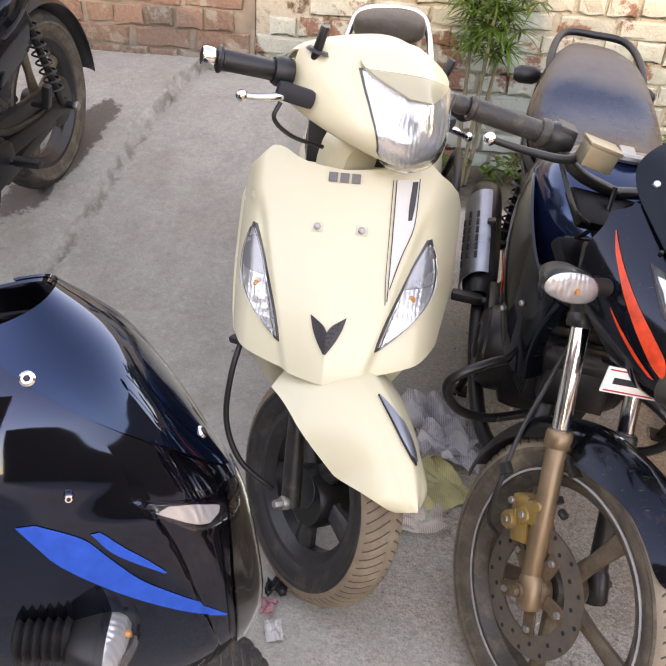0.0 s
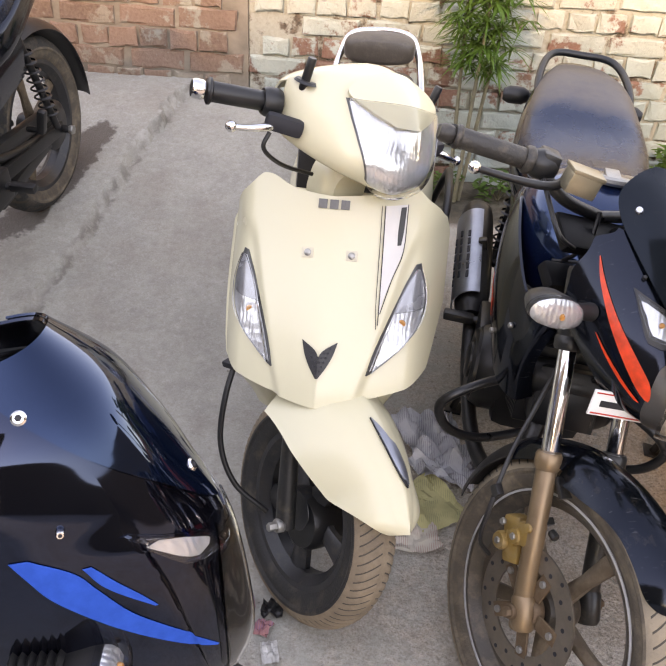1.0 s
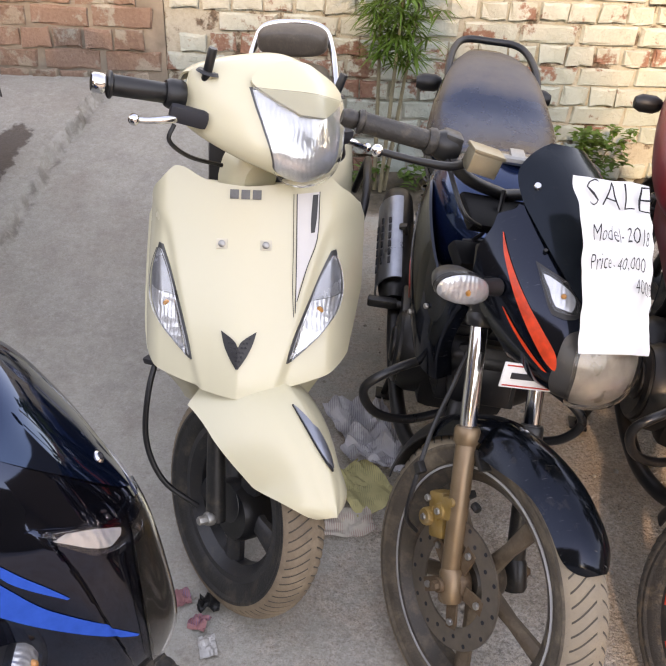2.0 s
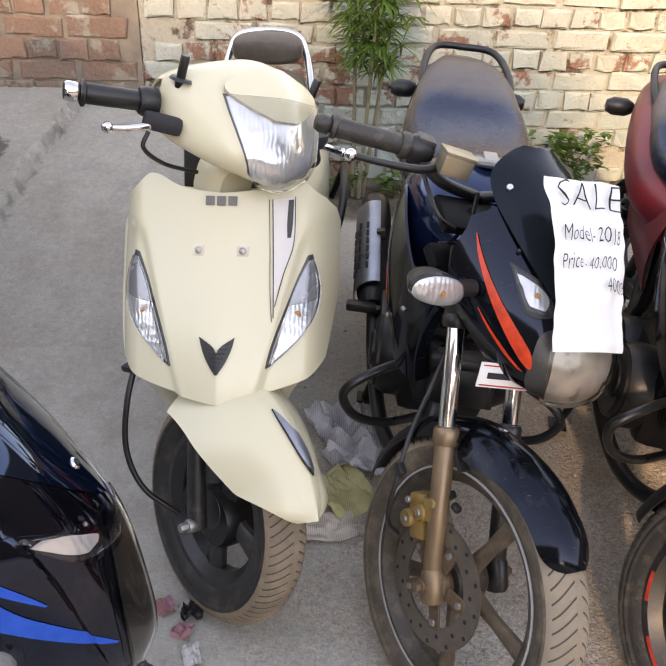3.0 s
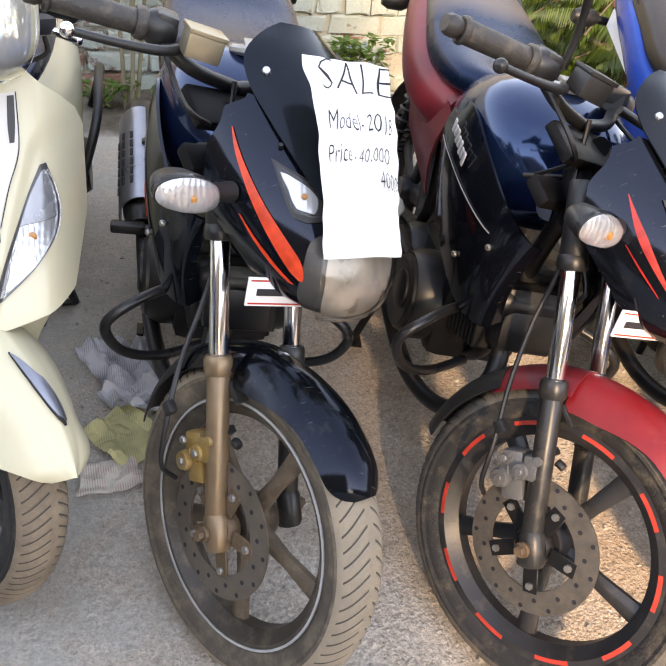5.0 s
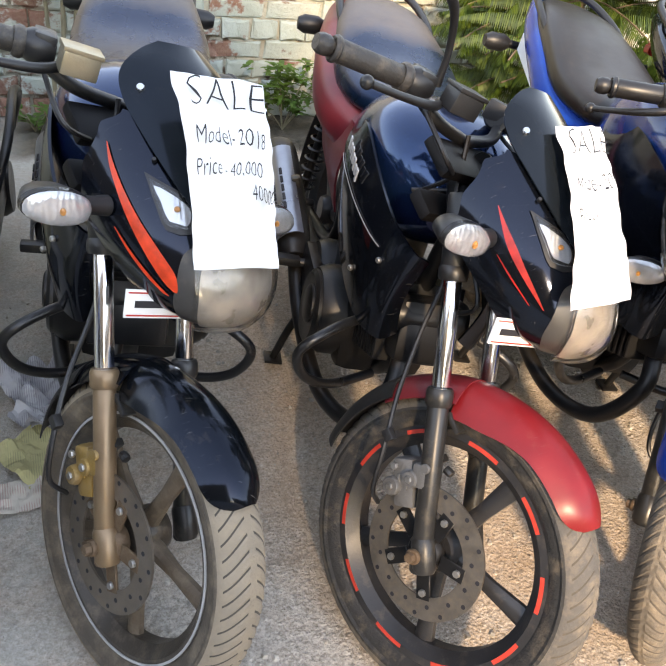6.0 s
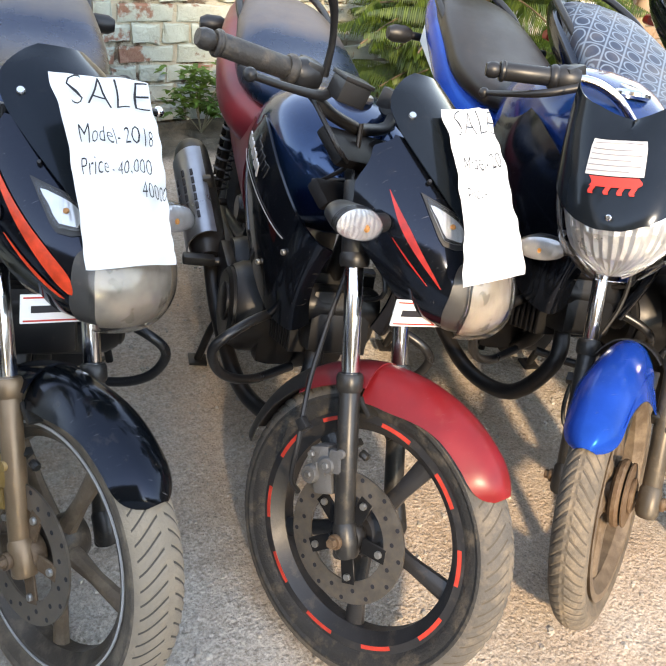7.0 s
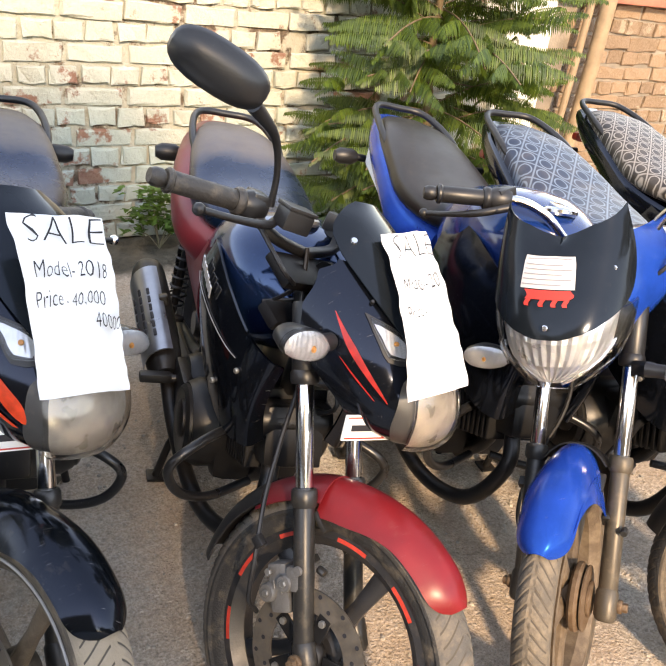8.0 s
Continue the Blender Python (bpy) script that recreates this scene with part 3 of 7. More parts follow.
def build_bricks():
    rng = random.Random(5)
    variants = {}
    for kind, length in (("long", MODULE - 0.008), ("short", MODULE / 2 - 0.008)):
        for mat in ("limebrick", "redbrick", "tanbrick"):
            for s in range(8):
                bm = brick_mesh(length, COURSE - 0.010, s * 7 + len(kind))
                me = bpy.data.meshes.new("brick")
                bmesh.ops.recalc_face_normals(bm, faces=bm.faces)
                bm.to_mesh(me)
                bm.free()
                me.materials.append(M[mat])
                variants[kind, mat, s] = me
    rest = {k: ([], []) for k in ("limebrick", "redbrick", "tanbrick")}
    count = {"limebrick": 0, "redbrick": 0, "tanbrick": 0}
    owner = {"limebrick": wall_lime, "redbrick": wall_red, "tanbrick": wall_tan}
    for c in range(-9, 12):
        z = TOP0 - COURSE / 2 + c * COURSE
        if z < -0.05 or z > 1.64:
            continue
        long_course = c % 2 == 0
        step = MODULE if long_course else MODULE / 2
        shift = (1.626 if (c // 2) % 2 == 0 else 1.65) + (0.0 if long_course else 0.07) + rng.uniform(-0.03, 0.03) + step / 2
        i0, i1 = int((-2.6 - shift) / step), int((7.4 - shift) / step)
        for i in range(i0, i1):
            x = shift + i * step
            half = step / 2
            if x < JOIN_X:
                mat = "redbrick"
            elif x < PILLAR0:
                mat = "limebrick"
            else:
                mat = "tanbrick"
            if (mat == "redbrick" and x + half > JOIN_X + 0.02) or (mat == "limebrick" and (x - half < JOIN_X - 0.03 or x + half > PILLAR0)) or (mat == "tanbrick" and x - half < PILLAR1):
                continue
            if mat == "tanbrick" and z > 1.27:
                continue
            if rng.random() < 0.012:
                continue
            proud = rng.uniform(-0.007, 0.007)
            m = pose(x + rng.uniform(-0.004, 0.004), WALL_Y + 0.025 + proud, z + rng.uniform(-0.004, 0.004), rng.uniform(-2, 2), rng.uniform(-1.8, 1.8), rng.uniform(-1.5, 1.5)) @ Matrix.Diagonal((rng.uniform(0.91, 1.0), 1.0, rng.uniform(0.86, 1.02) + (0.06 if mat == "redbrick" else 0.0), 1.0))
            me = variants["long" if long_course else "short", mat, rng.randrange(8)]
            limit = {"limebrick": 290, "redbrick": 120, "tanbrick": 120}[mat]
            inside = {"limebrick": -0.3 < x < 3.0 and z < 1.25, "redbrick": x > -1.5 and z < 1.1, "tanbrick": x < 5.4 and z < 1.3}[mat]
            if inside and count[mat] < limit:
                count[mat] += 1
                ob = new("brick", me)
                ob.parent = owner[mat]
                ob.matrix_basis = m
            else:
                vs, fs = rest[mat]
                n = len(vs)
                vs.extend(m @ v.co for v in me.vertices)
                fs.extend([n + k for k in p.vertices] for p in me.polygons)
    for mat, (vs, fs) in rest.items():
        me = bpy.data.meshes.new("bricks")
        me.from_pydata(vs, [], fs)
        me.materials.append(M[mat])
        ob = new("bricks", me)
        ob.parent = owner[mat]
        ob["kind"] = "stuff"


def build_wall_extras():
    bm = join(block((PILLAR1 - PILLAR0, 0.14, 1.9), ((PILLAR0 + PILLAR1) / 2, WALL_Y + 0.03, 0.65), bevel=0.08))
    bmesh.ops.subdivide_edges(bm, edges=[e for e in bm.edges if e.calc_length() > 0.2], cuts=30)
    for v in bm.verts:
        v.co += noise.noise_vector(v.co * 9) * 0.008
    tagged(part("pillar", bm, "plasterlime", None, angle=50), "limewashed plastered brick pillar in the wall", "pillar", kind="structure")
    tagged(part("ledge", block((4.6, 0.12, 0.10), (PILLAR1 + 2.3, WALL_Y - 0.01, 1.335), bevel=0.15), "ledge", None), "faded red painted ledge along the wall", "ledge", kind="structure")
    pipe = part("drain_pipe", tube([(4.30, WALL_Y - 0.16, 0.05), (4.40, WALL_Y - 0.14, 0.9), (4.50, WALL_Y - 0.10, 2.2)], 0.045, 16, 4), "pvc", None)
    tagged(pipe, "dusty tan pipe leaning against the wall", "pipe")
    pole = part("bamboo_pole", tube([(4.20, WALL_Y - 0.12, 0.05), (4.30, WALL_Y - 0.10, 0.9), (4.40, WALL_Y - 0.07, 2.2)], 0.022, 12, 4), "pvc", None)
    tagged(pole, "thin tan pole leaning beside the pipe", "pole")
    # plain unseen walls further off, added to keep the bright horizon out of reflections
    for x, y, w, d, h in ((16.0, -14.5, 34.0, 1.0, 4.6), (-10.5, 0.0, 1.0, 12.0, 4.5), (15.0, -2.0, 1.0, 16.0, 4.5), (3.0, 13.0, 40.0, 1.0, 2.6)):
        tagged(part("unseen_wall", block((w, d, h), (x, y, h / 2), bevel=0.01, seg=1), "building", None, smooth=False), "plain brown unseen wall added further along the lane", "building", kind="structure")
    # the plain building across the lane, behind the camera
    tagged(part("building_opposite", block((22.6, 1.0, 6.4), (-12.24, -6.0, 3.2), bevel=0.01, seg=1), "building", None, smooth=False), "plain brown plastered building across the lane", "building", kind="structure")


build_wall_extras()


# ---- motorcycles ----
def tyre_bm(r, w, rim, n=160, slant=0.16, depth=0.0016):
    """A tyre round the x axis with slanting tread cuts; n is a multiple of six."""
    n -= n % 6
    h = (r - rim) * 0.56
    rc = r - h
    rings, cut = [], []
    for i in range(n):
        a = i * math.tau / n
        ring = []
        for j in range(39):
            ph = radians(-148 + 296 * j / 38)
            x = w / 2 * math.sin(ph) * (1.0 if abs(ph) < 1.6 else 0.92)
            q = rc + h * math.cos(ph)
            f = abs(x) / (w / 2)
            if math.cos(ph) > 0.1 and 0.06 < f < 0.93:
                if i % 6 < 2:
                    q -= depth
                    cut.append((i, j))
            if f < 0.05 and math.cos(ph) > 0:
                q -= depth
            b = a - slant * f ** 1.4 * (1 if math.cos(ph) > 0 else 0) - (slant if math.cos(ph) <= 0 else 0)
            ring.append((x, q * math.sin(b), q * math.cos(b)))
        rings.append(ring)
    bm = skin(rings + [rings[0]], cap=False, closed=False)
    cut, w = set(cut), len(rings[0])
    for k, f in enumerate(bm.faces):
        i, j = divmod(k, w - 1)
        # faces in a cut take the groove colour that stands for its shade
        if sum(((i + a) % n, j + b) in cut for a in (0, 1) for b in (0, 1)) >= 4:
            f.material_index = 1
        if abs(-148 + 296 * (j + 0.5) / (w - 1)) > 76:
            f.material_index = 2
    return bm


def rim_bm(rim, w, spokes, hub=0.045, spoke_w=0.030, spoke_t=0.020, twist=0.0):
    prof = [(-w * 0.5, rim + 0.006), (-w * 0.5, rim - 0.010), (-w * 0.34, rim - 0.020), (-w * 0.2, rim - 0.030), (w * 0.2, rim - 0.030), (w * 0.34, rim - 0.020), (w * 0.5, rim - 0.010), (w * 0.5, rim + 0.006), (0, rim - 0.012)]
    ring = lathe(prof, "X", 72, closed=True)
    parts = [ring, rod((-w * 0.55, 0, 0), (w * 0.55, 0, 0), hub, 24)]
    arms = []
    for i in range(spokes):
        a = i * math.tau / spokes + twist
        secs = []
        for s, wid, th in ((hub * 0.7, spoke_w * 1.25, spoke_t * 1.5), (rim * 0.5, spoke_w * 0.95, spoke_t), (rim - 0.022, spoke_w * 1.35, spoke_t)):
            ring4 = []
            for k in range(8):
                b = k * math.tau / 8 + math.tau / 16
                ring4.append((math.cos(b) * th * 0.62, math.sin(b) * wid * 0.6, s))
            secs.append(ring4)
        sp = skin(secs)
        sp.transform(Matrix.Rotation(a, 4, "X"))
        arms.append(sp)
    return join(*parts), arms


def wheel(name, bike, m, style, rim, w, spokes, r, tyre_w, label, n=432, **kw):
    hub, arms = rim_bm(rim, w, spokes, **kw)
    ob = part(name, hub, style["rim"], bike, label, m=m)
    for a in arms:
        part("spoke", a, style.get("spokes", style["rim"]), ob, m=m)
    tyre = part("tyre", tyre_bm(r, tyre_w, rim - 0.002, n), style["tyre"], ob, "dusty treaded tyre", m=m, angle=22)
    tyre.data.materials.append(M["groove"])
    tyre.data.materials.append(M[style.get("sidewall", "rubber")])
    return ob


def split_disc(parts, name, mat, parent, m):
    for b in parts:
        part(name, b, mat, parent, m=m)


def disc_brake(parent, at, r, m, mat_cal, side=-1, n_holes=26, steel="disc"):
    """Brake disc with drilled holes, and its caliper behind the fork."""
    x = side * 0.062
    ring = lathe([(-0.002, r), (0.002, r), (0.002, r * 0.66), (-0.002, r * 0.66)], "X", 64, (x, 0, 0), closed=True)
    arms = [ring]
    for i in range(5):
        a = i * math.tau / 5
        b = block((0.005, 0.028, r * 0.42), (0, 0, 0), bevel=0.2, seg=1)
        b.transform(Matrix.Translation((x, 0, 0)) @ Matrix.Rotation(a, 4, "X") @ Matrix.Translation((0, 0, r * 0.50)))
        arms.append(b)
    d = part("brake_disc", arms[0], steel, parent, "drilled steel brake disc", m=m @ pose(*at))
    part("disc_hub", rod((x - 0.006, 0, 0), (x + 0.02, 0, 0), 0.035, 20), "rustdrum" if steel == "rustdisc" else "engine", d, m=m @ pose(*at))
    split_disc(arms[1:], "disc_arm", "rustdrum" if steel == "rustdisc" else "engine", d, m @ pose(*at))
    holes = []
    for i in range(n_holes):
        a = i * math.tau / n_holes
        q = r * (0.93 if i % 2 else 0.80)
        holes.append(rod((x - 0.0026, q * math.sin(a), q * math.cos(a)), (x + 0.0026, q * math.sin(a), q * math.cos(a)), 0.0042, 8, 0.02))
    part("drill_hole", join(*holes), "ink", d, m=m @ pose(*at))["kind"] = "stuff"
    for a in [i * math.tau / 5 for i in range(5)]:
        part("disc_bolt", rod((x - 0.008, r * 0.6 * math.sin(a), r * 0.6 * math.cos(a)), (x, r * 0.6 * math.sin(a), r * 0.6 * math.cos(a)), 0.007, 8), "alloy", d, m=m @ pose(*at))
    cal = join(block((0.042, 0.044, 0.088), (x, 0.098, 0.075), (-38, 0, 0), 0.22), block((0.036, 0.030, 0.044), (x - 0.010, 0.078, 0.112), (-30, 0, 0), 0.25),
               rod((x - 0.032, 0.110, 0.058), (x + 0.01, 0.110, 0.058), 0.0175, 16), rod((x - 0.032, 0.088, 0.096), (x + 0.01, 0.088, 0.096), 0.0155, 16), rod((x - 0.030, 0.076, 0.132), (x, 0.076, 0.132), 0.009, 12),
               *[block((0.046, 0.004, 0.030), (x - 0.002, 0.112 - 0.009 * i, 0.060 + 0.012 * i), (-38, 0, 0), 0.2, 1) for i in range(4)])
    caliper = part("brake_caliper", cal, mat_cal, parent, "bolted brake caliper", m=m @ pose(*at))
    for y, z in ((0.110, 0.058), (0.088, 0.096), (0.124, 0.094)):
        part("caliper_bolt", rod((x - 0.036, y, z), (x - 0.028, y, z), 0.007, 6, 0.15), "alloy", caliper, m=m @ pose(*at))


def fender_bm(r, w, a0, a1, crown=0.035, thick=0.003, taper=(1.0, 1.0, 0.8), nose=0.0, skirt=0.0):
    """A mudguard over a wheel at the origin, r at its crown; angles from straight up, positive forward (towards -y)."""
    def f(u, v):
        a = radians(a0 + (a1 - a0) * v)
        t = taper[0] + (taper[1] - taper[0]) * v * 2 if v < 0.5 else taper[1] + (taper[2] - taper[1]) * (v * 2 - 1)
        q = 2 * u - 1
        k = max(0.0, (v - 0.80) / 0.20) if nose else 0.0
        tip = (1 - 0.86 * k ** 3.0) ** 0.5
        x = q * w / 2 * t * tip
        deep = crown + skirt * ease((0.62 - v) / 0.45)
        rr = r - deep * abs(q) ** 2.4 * tip - 0.010 * k ** 2
        return (x, -rr * math.sin(a), rr * math.cos(a))
    return sheet(f, 24, 60, thick)


def indicator(parent, at, direction, m, size=1.0, name="indicator"):
    """A pod on a short rubber stalk, with a clear lens and an amber bulb in it; it looks to -y."""
    d = Vector(direction).normalized()
    a = Vector(at)
    c = a + d * 0.085 * size
    secs = [oval(*s, e=2.2, n=20) for s in ((0.045, 0, 0.016, 0.008), (0.035, 0, 0.036, 0.018), (0.010, 0, 0.050, 0.024), (-0.004, 0, 0.052, 0.025))]
    pod = skin(secs)
    bmesh.ops.scale(pod, vec=(size, size, size), verts=pod.verts)
    pod.transform(Matrix.Translation(c))
    stalk = tube([a, a + d * 0.03 * size, c], [0.016 * size, 0.014 * size, 0.017 * size], 12, 3)
    ind = part(name, join(pod, stalk), "plastic", parent, "indicator with a clear lens on a rubber stalk", m=m)
    lens = skin([oval(*s, e=2.2, n=20) for s in ((0.004, 0, 0.0525, 0.0255), (-0.012, 0, 0.050, 0.024), (-0.026, 0, 0.039, 0.018), (-0.033, 0, 0.019, 0.009), (-0.035, 0, 0.005, 0.003))])
    bmesh.ops.scale(lens, vec=(size, size, size), verts=lens.verts)
    lens.transform(Matrix.Translation(c))
    part("lens", lens, "lens", ind, m=m)
    part("reflector", skin([oval(*s, e=2.2, n=20) for s in ((-0.0045, 0, 0.0495, 0.0230), (-0.012, 0, 0.043, 0.019), (-0.017, 0, 0.024, 0.010))]), "reflector", ind, m=m @ Matrix.Translation(c) @ Matrix.Scale(size, 4))
    part("bulb", rod(c + Vector((0, -0.014, 0)) * size, c + Vector((0, -0.022, 0)) * size, 0.004 * size, 12, 0.3), "amber", ind, m=m)


def facets(f, rows, off, nu, nv, seed):
    """Moulded mirror of a lamp: upright flutes and steps over a shell f, within half widths given by v."""
    rng = random.Random(seed)
    bm = bmesh.new()
    grid = []
    for j in range(nv + 1):
        v = rows[0][0] + (rows[-1][0] - rows[0][0]) * j / nv
        k = max(i for i, r in enumerate(rows[:-1]) if r[0] <= v + 1e-9)
        w = rows[k][1] + (rows[k + 1][1] - rows[k][1]) * (v - rows[k][0]) / (rows[k + 1][0] - rows[k][0])
        line = []
        for i in range(nu + 1):
            u = (2 * i / nu - 1) * w
            p = Vector(f(u, v))
            line.append(bm.verts.new(p + Vector((0, -off + (0.0014 if i % 2 else -0.0014) + 0.002 * math.sin(j * 1.9) + rng.uniform(-0.0010, 0.0010), 0))))
        grid.append(line)
    for a, b in zip(grid, grid[1:]):
        for i in range(nu):
            bm.faces.new((a[i], b[i], b[i + 1], a[i + 1]))
    return bm


FAIR = [(0.335, 1.008, 0.060, 0.05), (0.272, 0.975, 0.108, 0.10), (0.180, 0.910, 0.138, 0.16), (0.092, 0.848, 0.150, 0.22), (0.036, 0.796, 0.146, 0.24), (0.010, 0.748, 0.126, 0.20), (0.018, 0.709, 0.090, 0.14), (0.052, 0.687, 0.045, 0.08)]
FAIR_FINE = spline(FAIR, 8)


def fairing(u, v):
    """The nose shell of the motorcycles: u from -1 (rider's right) to 1, v from the visor's top to the chin."""
    k = min(max(v, 0.0), 1.0) * (len(FAIR_FINE) - 1)
    i = min(int(k), len(FAIR_FINE) - 2)
    y, z, w, back = FAIR_FINE[i] + (FAIR_FINE[i + 1] - FAIR_FINE[i]) * (k - i)
    a = abs(u)
    side = math.sin(min(a, 1.3) * math.pi / 2 * 0.92) / math.sin(math.pi / 2 * 0.92)
    return (math.copysign(w * side, u) + 0.022, y + back * a ** 2.3, z - 0.02 * a * a)


FLASH1 = [(0.335, 0.785, 0.79), (0.39, 0.745, 0.775), (0.45, 0.695, 0.745), (0.51, 0.64, 0.715), (0.58, 0.565, 0.675), (0.64, 0.505, 0.635), (0.69, 0.505, 0.59), (0.715, 0.52, 0.545)]
FLASH2 = [(0.58, 0.79, 0.795), (0.64, 0.735, 0.76), (0.70, 0.66, 0.70), (0.745, 0.585, 0.62)]
FLASH_B = [(0.40, 0.755, 0.76), (0.45, 0.715, 0.745), (0.50, 0.675, 0.73), (0.55, 0.645, 0.70), (0.61, 0.605, 0.645), (0.67, 0.565, 0.575)]
FLASH_B2 = [(0.56, 0.775, 0.78), (0.62, 0.715, 0.73), (0.68, 0.65, 0.66)]


def flank(v):
    """How far round the nose shell reaches at v."""
    pts = [(0.0, 0.60), (0.24, 0.70), (0.30, 0.85), (0.45, 0.93), (0.62, 0.97), (0.80, 0.92), (1.0, 0.76)]
    for a, b in zip(pts, pts[1:]):
        if v <= b[0]:
            return a[1] + (b[1] - a[1]) * ease((v - a[0]) / (b[0] - a[0]))
    return pts[-1][1]


def add_fairing(bike, m, style):
    shell = part("nose_fairing", sheet(lambda u, v: fairing((2 * u - 1) * flank(0.24 + 0.76 * v), 0.24 + 0.76 * v), 80, 60, -0.004), "black", bike, "glossy black nose fairing with coloured flashes", m=m)
    vis = part("visor", patch(fairing, [(0.0, -0.44, 0.44), (0.03, -0.58, 0.58), (0.08, -0.67, 0.67), (0.16, -0.74, 0.74), (0.22, -0.69, 0.69), (0.28, -0.57, 0.57), (0.36, -0.43, 0.43), (0.43, -0.32, 0.32), (0.49, -0.2, 0.2), (0.52, -0.06, 0.06)], 0.010, 0.003, 18, 5), "visor", shell, "smoked black visor", m=m)
    for sx in (-1, 1):
        p = Vector(fairing(sx * 0.56, 0.19))
        n = (Vector(fairing(sx * 0.56, 0.20)) - Vector(fairing(sx * 0.56, 0.18))).cross(Vector(fairing(sx * 0.56 + 0.01, 0.19)) - Vector(fairing(sx * 0.56 - 0.01, 0.19))).normalized()
        part("visor_screw", rod(p + n * 0.006, p + n * 0.016, 0.0072, 12, 0.25), "chrome", vis, m=m)
        p = Vector(fairing(sx * 0.50, 0.335))
        part("visor_pin", rod(p, p + n * 0.008, 0.004, 8, 0.25), "plastic", shell, m=m)

        def side(rows):
            return [(v, min(a * sx, b * sx), max(a * sx, b * sx)) for v, a, b in rows]
        # side lamp with three corners in a black surround
        rim = part("pilot_lamp", patch(fairing, side([(0.370, 0.56, 0.575), (0.395, 0.33, 0.56), (0.42, 0.27, 0.55), (0.45, 0.29, 0.535), (0.485, 0.32, 0.52), (0.505, 0.42, 0.50)]), 0.003, 0.002, 8, 5), "plastic", shell, "clear corner lamp beside the headlight", m=m)
        part("reflector", patch(fairing, side([(0.395, 0.49, 0.53), (0.41, 0.38, 0.52), (0.43, 0.33, 0.50), (0.455, 0.34, 0.49), (0.475, 0.37, 0.47)]), 0.004, 0.001, 8, 5), "reflector", rim, m=m)
        p = Vector(fairing(sx * 0.41, 0.438))
        part("bulb", rod(p + n * 0.004, p + n * 0.008, 0.0045, 10, 0.3), "amber", rim, m=m)
        part("lens", patch(fairing, side([(0.382, 0.54, 0.55), (0.402, 0.35, 0.545), (0.42, 0.295, 0.535), (0.45, 0.31, 0.515), (0.478, 0.34, 0.50), (0.49, 0.44, 0.49)]), 0.009, 0.002, 8, 5), "lens", rim, m=m)
        # coloured flashes
        for rr in style.get("flash_rows", (FLASH1, FLASH2)):
            part("flash_decal", patch(fairing, side(rr), 0.003, 0.0008, 6, 6), style["flash"], shell, m=m)
    surround = part("headlight_surround", patch(fairing, [(0.515, -0.30, 0.30), (0.56, -0.42, 0.42), (0.66, -0.50, 0.50), (0.80, -0.58, 0.58), (0.93, -0.55, 0.55), (0.99, -0.40, 0.40)], 0.003, 0.002, 14, 4), "lampgrey", shell, "dark grey headlight surround", m=m)
    reflector = patch(fairing, [(0.53, -0.24, 0.24), (0.60, -0.33, 0.33), (0.70, -0.37, 0.37), (0.82, -0.39, 0.39), (0.92, -0.34, 0.34), (0.97, -0.22, 0.22)], 0.006, 0.001, 12, 4)
    hl = part("headlight", reflector, "dullreflector", shell, "clear headlight glass with a dusty lower edge", m=m)
    part("headlight_glass", patch(fairing, [(0.515, -0.25, 0.25), (0.59, -0.36, 0.36), (0.70, -0.40, 0.40), (0.82, -0.43, 0.43), (0.93, -0.38, 0.38), (0.985, -0.24, 0.24)], 0.014, 0.002, 14, 5), "dustyglass", hl, m=m)
    return shell


